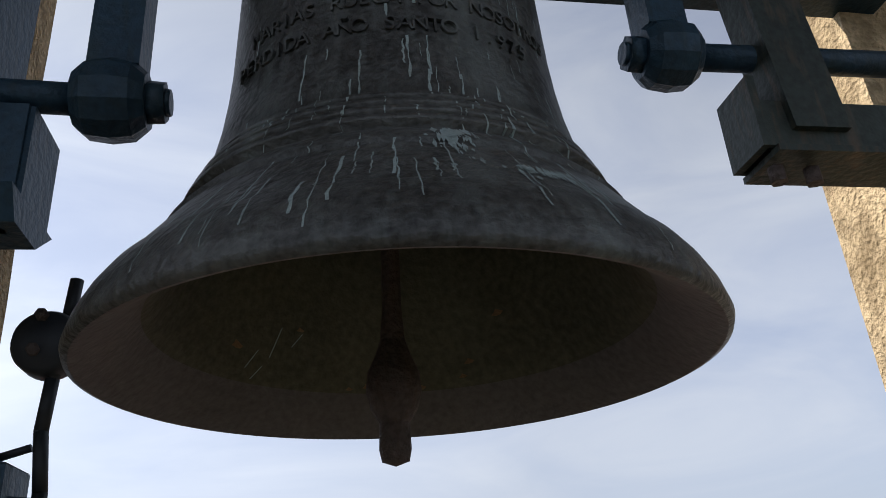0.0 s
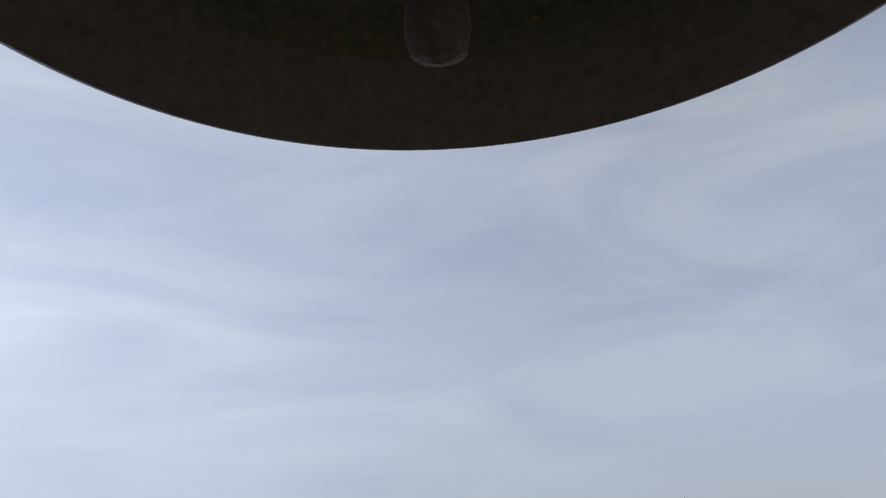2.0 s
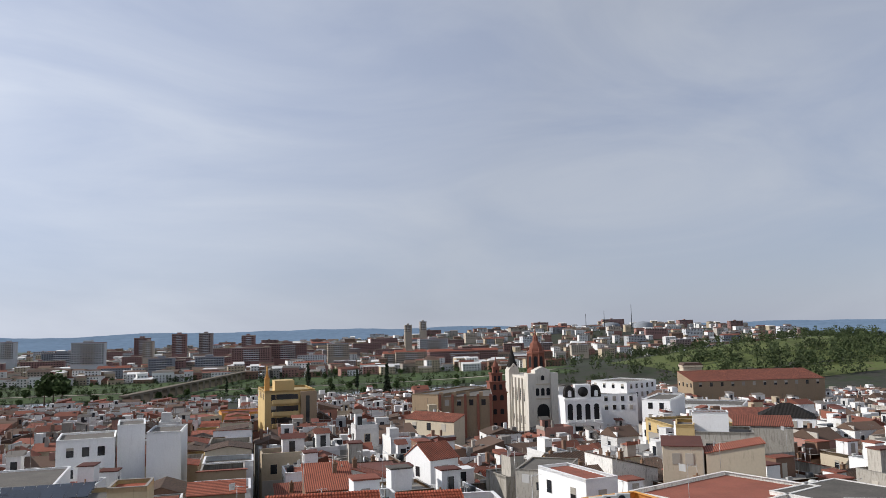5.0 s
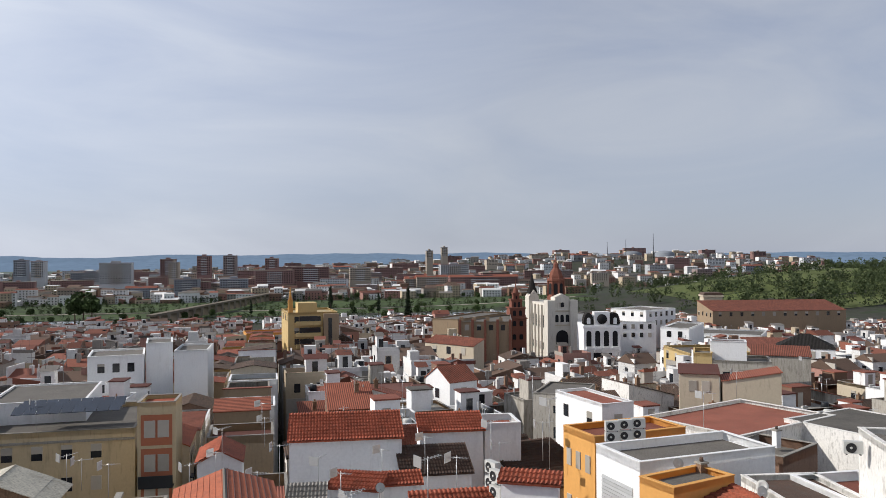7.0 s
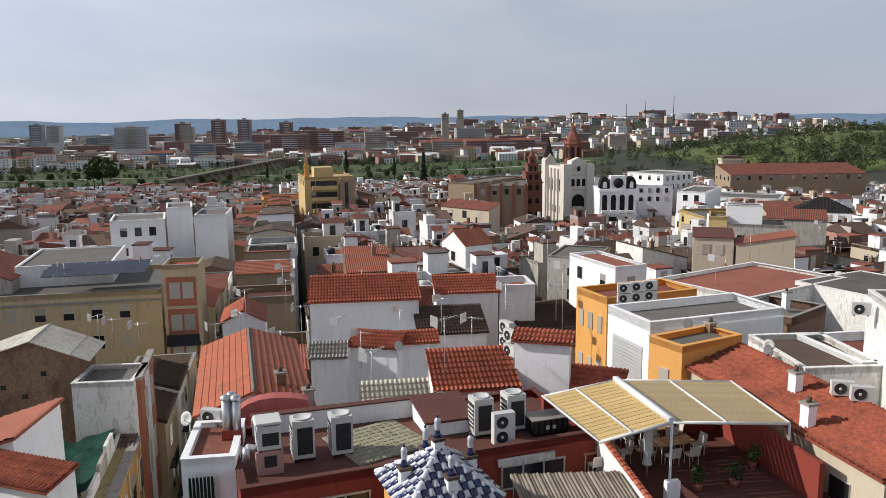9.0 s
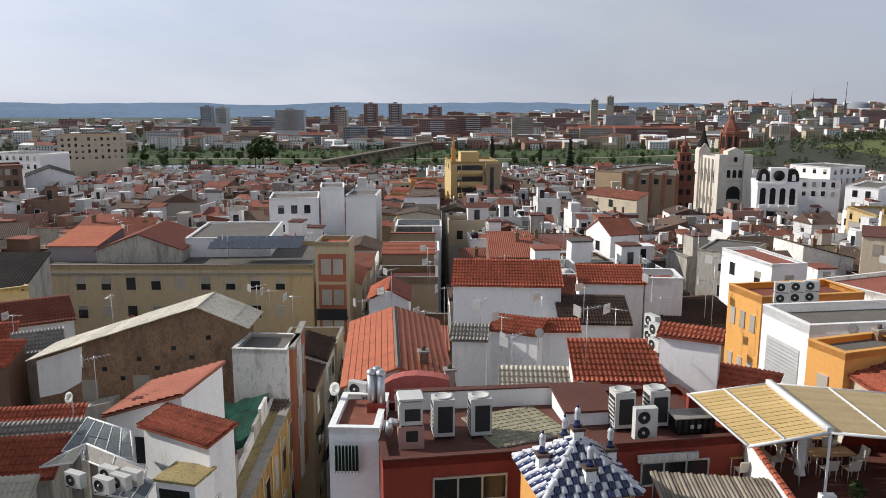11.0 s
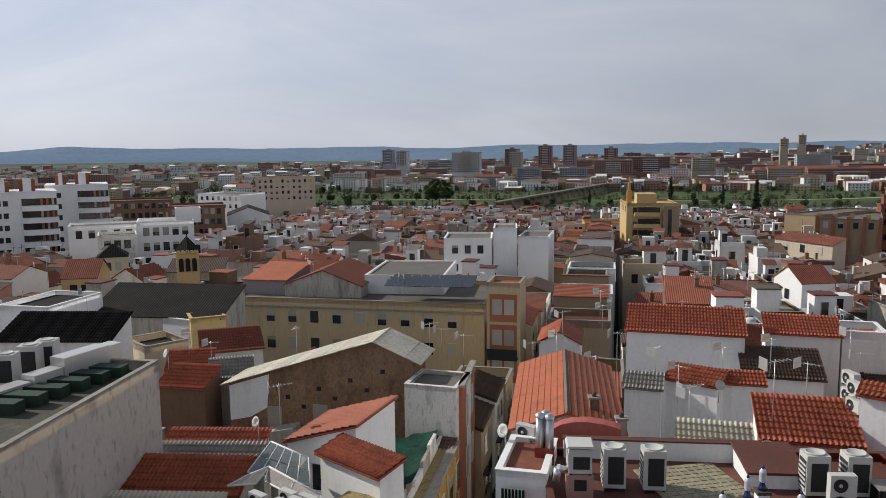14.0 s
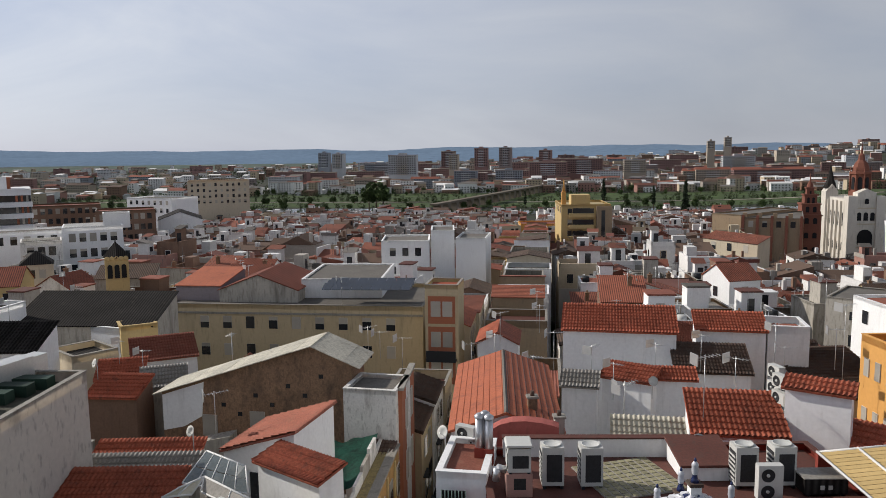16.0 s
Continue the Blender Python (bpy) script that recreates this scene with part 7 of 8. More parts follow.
# striped canvas pergola over the restaurant terrace
CREAMCANVAS = mat("sand_canvas", (0.60, 0.43, 0.19), 0.9, 0.1, 1.0, 0.1, per=0.06)
# same canvas on the slope turned from the sun, its shade toned into the colour
CANVASSHADE = mat("shaded_sand_canvas", (0.56, 0.43, 0.24), 0.9, 0.1, 1.0, 0.1, per=0.06)
WHITEMETAL = mat("white_painted_metal", (0.72, 0.72, 0.70), 0.4, 0.05, 2.0, per=0.04)
pg = thing("pergola", "white metal pergola with folded sand-coloured canvas strips", "pergola")
q = [Vector(p) for p in ((9.44, 28.51, 19.00), (12.46, 28.38, 19.50), (12.63, 23.85, 19.50), (9.97, 23.86, 19.00), (16.40, 28.87, 19.00), (16.17, 24.26, 19.00))]


def strips(a, b, c, d, material, n=15):
    """Canvas strips between edge a-d and edge b-c."""
    for i in range(n):
        f0, f1 = i / n, (i + 0.9) / n
        bm = bmesh.new()
        top = []
        for f, dz in ((f0, 0.0), ((f0 + f1) / 2, 0.06), (f1, 0.0)):
            top.append((a.lerp(d, f) + Vector((0, 0, dz)), b.lerp(c, f) + Vector((0, 0, dz))))
        up = [[bm.verts.new(p) for p in r] for r in top]
        dn = [[bm.verts.new(p - Vector((0, 0, 0.012))) for p in r] for r in top]
        for r in range(2):
            bm.faces.new((up[r][0], up[r][1], up[r + 1][1], up[r + 1][0]))
            bm.faces.new((dn[r][0], dn[r][1], dn[r + 1][1], dn[r + 1][0]))
        part("canvas_strip", bm, material, pg)


def beam(a, b, r=0.06):
    bm = bmesh.new()
    tube(bm, a, b, r, r, 4)
    part("beam", bm, WHITEMETAL, pg)


q[4], q[5] = q[1] + (q[4] - q[1]) * 1.4, q[2] + (q[5] - q[2]) * 1.4
strips(q[0], q[1], q[2], q[3], CREAMCANVAS)
strips(q[1], q[4], q[5], q[2], CANVASSHADE)
for a, b in ((q[0], q[3]), (q[0].lerp(q[1], 0.45), q[3].lerp(q[2], 0.45)), (q[1].lerp(q[4], 0.45), q[2].lerp(q[5], 0.45)), (q[4], q[5])):
    beam(a + Vector((0, 0, 0.06)), b + Vector((0, 0, 0.06)), 0.05)
beam(q[1] + Vector((0, 0, 0.08)), q[2] + Vector((0, 0, 0.08)), 0.16)
for a, b in ((q[0], q[1]), (q[1], q[4]), (q[3], q[2]), (q[2], q[5])):
    beam(a + Vector((0, 0, 0.02)), b + Vector((0, 0, 0.02)), 0.06)
TZ = 16.6                                             # the terrace floor
for p in (q[2], q[5], q[4], q[1]):
    bm = bmesh.new()
    tube(bm, (p.x, p.y, TZ + 0.05), p, 0.05, 0.05, 8)
    part("post", bm, WHITEMETAL, pg)
t = thing("post_block", "white concrete block round the pergola post", "concrete block", place(q[2].x, q[2].y, TZ + 0.06))
bm = bmesh.new()
for sx in (1,):
    box(bm, -0.25, 0.25, -0.32, -0.06, 0, 0.8)
part("block", bm, WHITE, t)

tf = Vector((14.04, 26.72, 16.60))
bm = bmesh.new()
box(bm, -4.6, 5.5, -6.5, 6.0, 4.0, TZ + 0.05)
solo("restaurant_terrace", bm, REDFLOOR, "dark red coated floor of the restaurant terrace", "terrace", m=place(tf.x + 0.9, tf.y, 0, 9))
tw = thing("terrace_wall", "dark red wall behind the restaurant terrace", "wall")
bm = bmesh.new()
box(bm, 9.7, 17.6, 29.1, 29.4, 4.0, 18.75)
part("back_wall", bm, REDWALL, tw)
bm = bmesh.new()
box(bm, 17.4, 17.6, 22.4, 29.09, 4.0, 18.2)
part("side_wall", bm, REDWALL, tw)
bm = bmesh.new()
prism(bm, [(19.5, 4.0), (19.5, 17.3), (26.5, 18.1), (26.5, 4.0)], "x", 10.98, 11.16)
part("parapet", bm, WHITE, tw)
for k in range(24):
    bm = bmesh.new()
    yk = 19.6 + 0.29 * k
    prism(bm, [(11.0, 0.0), (11.07, 0.09), (11.2, 0.09), (11.26, 0.0)], "y", yk, yk + 0.27)
    tile_ = part("coping_tile", bm, TILE, tw)
    tile_.location.z = 17.31 + 0.8 * (yk - 19.5) / 7.0
WOODTOP = mat("pale_wood_top", (0.45, 0.27, 0.13), 0.6, 0.15, 4.0, 0.05)
CHAIRM = mat("off_white_chair", (0.62, 0.58, 0.50), 0.6, 0.08, 3.0)


def table(x, y, rz):
    t = thing("terrace_table", "pale wooden table on the restaurant terrace", "table", place(x, y, TZ + 0.05, rz), group="terrace tables")
    bm = bmesh.new()
    box(bm, -0.8, 0.8, -0.4, 0.4, 0.71, 0.75)
    bmesh.ops.bevel(bm, geom=bm.edges, offset=0.01, segments=1)
    part("tabletop", bm, WOODTOP, t)
    for sx in (-0.7, 0.7):
        for sy in (-0.32, 0.32):
            bm = bmesh.new()
            tube(bm, (sx, sy, 0), (sx, sy, 0.708), 0.025, 0.025, 6)
            part("leg", bm, WHITEMETAL, t)


CHAIR = []


def chair(x, y, rz):
    if CHAIR:
        return copy_thing(CHAIR[0], place(x, y, TZ + 0.05, rz))
    t = thing("terrace_chair", "off-white moulded chair beside a terrace table", "chair", place(x, y, TZ + 0.05, rz), group="terrace chairs")
    bm = bmesh.new()
    box(bm, -0.23, 0.23, -0.22, 0.22, 0.42, 0.46)
    part("seat", bm, CHAIRM, t)
    bm = bmesh.new()
    prism(bm, [(0.20, 0.47), (0.24, 0.47), (0.33, 0.86), (0.29, 0.86)], "x", -0.22, 0.22)
    part("backrest", bm, CHAIRM, t)
    for sx in (-0.19, 0.19):
        for sy in (-0.18, 0.18):
            bm = bmesh.new()
            tube(bm, (sx, sy, 0), (sx, sy, 0.418), 0.018, 0.018, 6)
            part("leg", bm, CHAIRM, t)
    CHAIR.append(t)
    return t


for x, y, z in ((14.37, 27.01, 16.75), (14.14, 28.45, 16.75), (11.20, 26.90, 16.75)):
    table(x, y, 6)
    for dx in (-0.4, 0.4):
        chair(x + dx, y + 0.72, 6)
        chair(x + dx, y - 0.72, 186)
    chair(x + 1.1, y + 0.1, -80)
    chair(x - 1.1, y - 0.1, 98)
t = thing("parasol", "closed grey parasol standing on the terrace", "parasol", place(12.66, 25.71, 16.65))
t.location.z = TZ + 0.05
bm = bmesh.new()
lathe(bm, [(0.0, 2.35), (0.05, 2.3), (0.16, 1.7), (0.2, 1.1), (0.14, 0.75), (0.2, 0.5), (0.03, 0.48)], 10, smooth=False)
part("canopy", bm, CANVAS, t)
bm = bmesh.new()
tube(bm, (0, 0, 0), (0, 0, 0.6), 0.03, 0.03, 8)
part("pole", bm, ALU, t)
for x, y, z in ((15.42, 24.30, 16.80), (13.95, 24.27, 16.80), (16.92, 25.56, 16.80)):
    pt = thing("potted_plant", "small leafy shrub in a terrace pot", "plant", place(x, y, TZ + 0.05), group="terrace plants")
    bm = bmesh.new()
    lathe(bm, [(0, 0), (0.14, 0), (0.19, 0.3), (0.16, 0.3), (0, 0.26)], 14)
    part("pot", bm, TERRACOTTA, pt)
    bm = bmesh.new()
    clumps(bm, 90, 0.3, 0.35, 0.62, 0.09, random.Random(int(x * 10)))
    part("foliage", bm, LEAF, pt)

# flue stacks on the white house beside the street
for i, (x, y, z) in enumerate(((-2.68, 28.10, 18.55), (-2.32, 28.02, 18.55), (-2.5, 28.40, 18.55))):
    fs = thing("flue_stack", "shiny steel flue with a cowl on a red base", "flue", place(x, y, z), group="flues")
    bm = bmesh.new()
    tube(bm, (0, 0, 0), (0, 0, 1.45), 0.16, 0.16, 16)
    part("pipe", bm, STEEL, fs)
    bm = bmesh.new()
    lathe(bm, [(0.19, 1.45), (0.19, 1.55), (0.08, 1.63), (0, 1.63)], 16)
    part("cowl", bm, STEEL, fs)
    bm = bmesh.new()
    box(bm, -0.178, 0.178, -0.17, 0.17, -0.3, 0.32)
    part("base", bm, REDWALL, fs)

# air conditioners on walls and roofs
for dx, dz in ((0, 0), (0, 0.75), (0, 1.5), (-0.9, 0.2), (-0.9, 0.95), (0.0, -0.8), (-0.9, 1.7)):
    x, y, z = 10.15, 35.69, 17.80
    fan_unit(x - 0.1, y - dx * 0.9 - 0.4, z + dz, -70, 1, 1.0)
for i in range(6):
    x, y, z = 19.86, 44.05, 18.50
    fan_unit(x + 0.95 * (i % 3), y + 0.4 + 0.2 * (i % 3), z + 0.04 + 0.66 * (i // 3), -10, 1, 1.0)
for i in range(4):
    x, y, z = 25.59, 47.08, 16.80
    fan_unit(x + 0.15 * i, y - 0.95 * i, z, -80, 1, 1.0)
for x, y, z in ((-13.05, 28.47, 15.40), (-12.35, 27.84, 15.40), (-12.06, 28.20, 15.40), (-12.89, 27.57, 15.40), (-14.17, 28.01, 15.40), (21.06, 26.18, 19.00), (21.38, 25.47, 19.00), (-3.36, 29.75, 18.45), (26.43, 32.07, 20.50)):
    fan_unit(x, y, z, -25, 1, 1.0)

# the brick building with the wide metal roof
bb = thing("brick_building", "old brick building under a wide corrugated metal roof", "building", place(-24.22, 44.5, 0, 0))
bm = bmesh.new()
prism(bm, [(0, 2), (0, 15.05), (9.77, 18.2), (12.25, 17.15), (12.25, 2)], "y", 0, 3.2)
part("wall", bm, BRICK, bb)
PLAN.append((-18.1, 46.1, 6.3, 1.8, 0.0))
for a, b in (((-0.5, 14.95), (9.8, 18.27)), ((9.8, 18.27), (12.8, 17.0))):
    A, B = Vector((a[0], -0.3, a[1])), Vector((b[0], -0.3, b[1]))
    n = max(3, int((B - A).length / 1.1))
    for i in range(n):
        bm = bmesh.new()
        p0_, p1_ = A.lerp(B, i / n), A.lerp(B, (i + 1.04) / n)
        dz = 0.012 * (i % 2)
        prism(bm, [(p0_.x, p0_.z + dz), (p1_.x, p1_.z + dz), (p1_.x, p1_.z + 0.05 + dz), (p0_.x, p0_.z + 0.05 + dz)], "y", -0.3 - 0.06 * random.random(), 3.5)
        part("roof_sheet", bm, METAL, bb)
for i in range(9):
    bm = bmesh.new()
    xx, zz = 1.8 + 1.05 * i, 13.6 + 0.33 * i - 0.9 * (i % 2)
    box(bm, xx, xx + 0.28, -0.012, 0.0, zz, zz + 0.26)
    part("vent_hole", bm, GLASS, bb)
for xx in (3.1, 6.2):
    window_at(bb, xx, 0, 12.1 + 0.1 * xx, 0, 0.95, 1.3, 4)
bm = bmesh.new()
prism(bm, [(0.02, 12.6), (0.02, 14.9), (2.8, 15.8), (2.6, 13.6), (1.4, 12.9)], "y", -0.03, 0.0)
part("plaster_patch", bm, WHITE, bb)

# glass roofs and net over the yard below
GLASSROOF = mat("dusty_glass_roof", (0.10, 0.12, 0.125), 0.18, 0.3, 1.5, 0.0, stain=((0.2, 0.2, 0.18), 0.55, 0.5), per=0.2, spec=0.6)


def glass_roof(corners, n, m_, label, material):
    """A glazed slope with white bars: corners eave left, eave right, ridge right, ridge left."""
    a, b, c, d = [Vector(p) for p in corners]
    t = thing("glass_roof", label, "skylight", group="glazed roofs")
    nx = (b - a).cross(d - a).normalized()
    for i in range(n):
        for j in range(m_):
            bm = bmesh.new()
            f = [(i + 0.04) / n, (i + 0.96) / n, (j + 0.03) / m_, (j + 0.97) / m_]
            vs = [bm.verts.new(a.lerp(b, u).lerp(d.lerp(c, u), v)) for u, v in ((f[0], f[2]), (f[1], f[2]), (f[1], f[3]), (f[0], f[3]))]
            up = [bm.verts.new(v.co + nx * 0.02) for v in vs]
            bm.faces.new(vs)
            bm.faces.new(up)
            for k in range(4):
                bm.faces.new((vs[k], vs[(k + 1) % 4], up[(k + 1) % 4], up[k]))
            part("pane", bm, material, t)
    for i in range(n + 1):
        bm = bmesh.new()
        tube(bm, a.lerp(b, i / n) + nx * 0.02, d.lerp(c, i / n) + nx * 0.02, 0.035, 0.035, 5)
        part("bar", bm, WHITEMETAL, t)
    for e in ((a, b), (d, c)):
        bm = bmesh.new()
        tube(bm, e[0], e[1], 0.05, 0.05, 5)
        part("rail", bm, WHITEMETAL, t)


glass_roof([(-15.89, 30.50, 15.70), (-12.61, 29.80, 15.70), (-13.17, 30.98, 16.40), (-15.62, 32.43, 16.40)], 5, 2, "sloping dusty glass roof with white bars", GLASSROOF)
glass_roof([(-14.58, 29.56, 15.80), (-11.66, 28.03, 15.60), (-11.52, 28.34, 16.00), (-14.58, 29.95, 16.30)], 2, 1, "cloudy canopy with a white ridge bar", SHEET)
glass_roof([(-15.99, 28.84, 15.80), (-14.86, 29.27, 15.80), (-14.58, 29.95, 16.30), (-15.40, 29.13, 16.10)], 2, 1, "pale translucent canopy with a white ridge bar", SHEETPALE)
NET = mat("green_yard_net", (0.03, 0.12, 0.085), 0.85, 0.35, 1.5, 0.2, stain=((0.02, 0.05, 0.04), 0.5, 0.7), per=0.1)
a, b, c, d = [Vector(p) for p in ((-11.7, 37.0, 12.9), (-9.75, 36.4, 13.2), (-9.95, 42.5, 13.5), (-13.3, 42.6, 13.3))]
bm = bmesh.new()
g = []
for j in range(15):
    r = []
    for i in range(15):
        p = a.lerp(b, i / 14).lerp(d.lerp(c, i / 14), j / 14)
        r.append(bm.verts.new(p + Vector((0, 0, 0.35 * noise.noise(p * 1.3) - 0.25 * math.sin(math.pi * i / 14)))))
    g.append(r)
for j in range(14):
    for i in range(14):
        bm.faces.new((g[j][i], g[j][i + 1], g[j + 1][i + 1], g[j + 1][i])).smooth = True
bmesh.ops.solidify(bm, geom=bm.faces, thickness=0.02)
solo("yard_net", bm, NET, "sagging green net stretched over a dark yard", "net")

# the low building between the yard and the street: white yard wall, ochre ledge, street front
OCHREWALL = mat("ochre_street_render", (0.42, 0.24, 0.085), 0.9, 0.14, 0.8, 0.15, stain=((0.15, 0.095, 0.05), 0.53, 0.7), per=0.04)
LEDGE = mat("mossy_ochre_ledge", (0.33, 0.26, 0.12), 0.95, 0.25, 1.5, 0.2, stain=((0.14, 0.12, 0.075), 0.53, 0.7), per=0.03)
yw = thing("street_building", "low ochre building with a mossy ledge along the street", "building", place(-8.25, 26.5, 0, 90 + 1.9))
YL = 16.2
bm = bmesh.new()
box(bm, 0, YL, 0, 0.95, 0, 12.95)
part("wall", bm, OCHREWALL, yw)
bm = bmesh.new()
box(bm, 0, YL, -0.10, 0.42, 12.953, 13.08)
part("coping", bm, COPING, yw)
bm = bmesh.new()
box(bm, 0, YL, 0.425, 0.95, 12.953, 13.03)
part("ledge", bm, LEDGE, yw)
for k in range(9):
    bm = bmesh.new()
    y0 = 0.05 + k * YL / 9
    box(bm, y0, y0 + YL / 9 - 0.06, 0.955, 1.12, 8.0, 13.35 + 0.25 * ((k * 5) % 4))
    part("yard_wall_panel", bm, PEEL if k % 3 else STAIN, yw)
for k in range(7):
    bm = bmesh.new()
    box(bm, 0.6 + 2.3 * k, 0.85 + 2.3 * k, -0.09, 0.0, 2.0, 12.7)
    part("pilaster", bm, YELLOW, yw)
    window_at(yw, 1.9 + 2.3 * k, 0, 10.3, 0, 0.85, 1.7, (0, 4, 2)[k % 3])
    window_at(yw, 1.9 + 2.3 * k, 0, 7.0, 0, 0.85, 1.9, (2, 0, 4)[k % 3])
bm = bmesh.new()
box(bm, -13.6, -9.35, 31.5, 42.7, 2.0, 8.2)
solo("yard_floor", bm, DARKDECK, "dark floor of the yard between old walls", "yard", kind="structure")

lt = thing("lean_to", "dark old lean-to roof against the peeling house", "shed", place(-10.35, 38.6, 4.0, 0))
bm = bmesh.new()
prism(bm, [(0, 0), (0, 8.3), (4.0, 9.1), (4.0, 0)], "x", 0, 1.45)
part("wall", bm, BROWN, lt)
slope(lt, "roof", [(-0.1, -0.15, 8.36), (1.5, -0.15, 8.36), (1.5, 4.1, 9.2), (-0.1, 4.1, 9.2)], OLDTILE, True)

# white lean-to and glazed hut before the white house
ht = thing("roof_hut", "small white hut with a pale mossy flat roof", "hut", place(-11.55, 29.2, 10.0, -14))
bm = bmesh.new()
box(bm, 0, 1.75, 0, 1.5, 0, 5.05)
part("wall", bm, WHITE, ht)
bm = bmesh.new()
box(bm, -0.08, 1.83, -0.08, 1.58, 5.053, 5.16)
part("roof", bm, LEDGE, ht)
bm = bmesh.new()
box(bm, 0.15, 1.5, -0.03, 0.01, 4.1, 4.75)
part("window", bm, GLASS, ht)
glass_roof([(-14.0, 29.0, 14.6), (-11.75, 28.4, 14.6), (-11.6, 29.4, 14.95), (-13.8, 30.0, 14.95)], 4, 1, "low glazed lean-to with pale bars", GLASSROOF)

# plant on the large hall's roof
hall = Vector((-21.54, 32.76, 19.90))
DUCT = mat("bare_duct_metal", (0.62, 0.61, 0.58), 0.35, 0.1, 1.0, 0.0, 0.5, per=0.05)
dk = thing("ventilation_duct", "bent silver ventilation duct on the hall roof", "duct", place(-24.46, 31.06, 19.50, 80))
for i, (p, s) in enumerate((((0, 0, 0.75), (2.6, 0.9, 0.9)), ((-2.1, 0, 0.55), (1.5, 0.8, 0.5)), ((-4.2, 0.1, 0.4), (2.5, 0.8, 0.35)), ((1.8, 0.1, 0.7), (0.9, 0.8, 0.8)))):
    bm = bmesh.new()
    box(bm, p[0] - s[0] / 2, p[0] + s[0] / 2, p[1] - s[1] / 2, p[1] + s[1] / 2, p[2] - s[2] / 2, p[2] + s[2] / 2)
    bmesh.ops.bevel(bm, geom=bm.edges, offset=0.03, segments=1)
    part("duct_section", bm, DUCT, dk)
for i in range(4):
    bm = bmesh.new()
    box(bm, -4.6 + 1.7 * i, -4.5 + 1.7 * i, -0.4, 0.4, 0.0, 0.3)
    part("stand", bm, DARKMETAL, dk)
for x, y, z in ((-26.80, 30.61, 19.50), (-26.68, 31.59, 19.50), (-26.70, 29.02, 19.50)):
    tall_unit(x, y, z, 20, 1.5, 0.9, 0.8)
GREENBOX = mat("dark_green_trough", (0.02, 0.045, 0.03), 0.6, 0.2, 2.0, 0.0, per=0.2)
for i in range(6):
    bm = bmesh.new()
    box(bm, -1.3, 1.3, -0.35, 0.35, 0, 0.5)
    bmesh.ops.bevel(bm, geom=bm.edges, offset=0.03, segments=1)
    solo("planter_trough", bm, GREENBOX, "dark green metal trough on the hall roof", "planter", m=place(hall.x - 2.2 - 0.2 * i, hall.y - 1.4 - 1.1 * i, hall.z - 0.43, 5), group="roof troughs")

# solar panels on the roof behind the cream building
SOLAR = mat("blue_black_solar_glass", (0.02, 0.028, 0.045), 0.2, 0.15, 2.0, 0.0, per=0.2, spec=0.6)
sp = Vector((-24.23, 78.86, 15.10))
arr = thing("solar_array", "dark solar panels on a flat roof frame", "solar panels", place(sp.x, sp.y, sp.z + 0.1, 3))
for i in range(9):
    for j in range(3):
        bm = bmesh.new()
        prism(bm, [(1.7 * j, 0.1), (1.7 * j + 1.6, 0.55), (1.7 * j + 1.6, 0.6), (1.7 * j, 0.15)], "x", 1.05 * i, 1.05 * i + 1.0)
        part("panel", bm, SOLAR, arr)
for j in range(3):
    bm = bmesh.new()
    tube(bm, (0, 1.7 * j + 1.5, 0.1), (9.5, 1.7 * j + 1.5, 0.1), 0.05, 0.05, 4)
    part("rail", bm, ALU, arr)

# details of the cream building: cornice line and the terracotta bay on its corner
cr = Vector((-42.50, 78.26, 13.70))
ce = Vector((-13.37, 78.71, 13.70))
crot = math.degrees(math.atan2(ce.y - cr.y, ce.x - cr.x))
bm = bmesh.new()
box(bm, -0.1, (ce - cr).length, -0.16, 0.0, -1.05, -0.85)
part("cornice", bm, COPING, cream, m=Matrix.Translation((0, 0, 14.0)))
bay = Vector((-12.22, 73.25, 17.00))
RB = mat("terracotta_bay_render", (0.36, 0.13, 0.07), 0.9, 0.08, 0.6, 0.1)
for i in range(3):
    bm = bmesh.new()
    box(bm, 0.3, 2.95, -0.06, 0.0, 11.0 - 3.0 * i + 2.2, 11.0 - 3.0 * i + 4.9)
    part("bay_panel", bm, RB, corner_tower)
    for k in range(2):
        window_at(corner_tower, 1.05 + 1.15 * k, -0.06, 11.0 - 3.0 * i + 2.9, 0, 0.95, 1.5, 4)
bm = bmesh.new()
box(bm, 0.2, 3.1, -0.9, -0.06, 9.6, 9.75)
box(bm, 0.2, 3.1, -0.9, -0.84, 9.75, 10.7)
part("balcony", bm, DARKMETAL, corner_tower)

# railings, antennas and dishes
for x, y, z, h in ((-16.74, 35.87, 16.50, 1.6), (-9.93, 50.06, 16.00, 1.6), (-11.98, 52.40, 16.00, 1.4), (-13.18, 53.81, 16.00, 1.4), (3.48, 37.86, 17.00, 1.5), (6.52, 33.95, 18.50, 2.6), (16.56, 46.43, 17.00, 4.0),
                   (6.27, 47.96, 16.50, 1.6), (-1.06, 43.29, 17.00, 1.4), (-5.03, 47.79, 16.50, 1.4), (13.64, 47.43, 17.00, 1.2), (2.29, 45.30, 17.00, 1.5), (3.54, 38.06, 17.00, 1.6), (-4.00, 53.60, 15.50, 1.6), (-1.05, 63.11, 15.50, 1.8), (18.36, 135.45, 12.00, 2.0), (-44.99, 58.35, 16.00, 2.0), (-3.89, 57.65, 16.00, 1.8), (-22.61, 80.86, 14.00, 2.4), (-49.35, 74.36, 14.00, 2.2)):
    antenna(x, y, z, h, random.uniform(-60, 60))
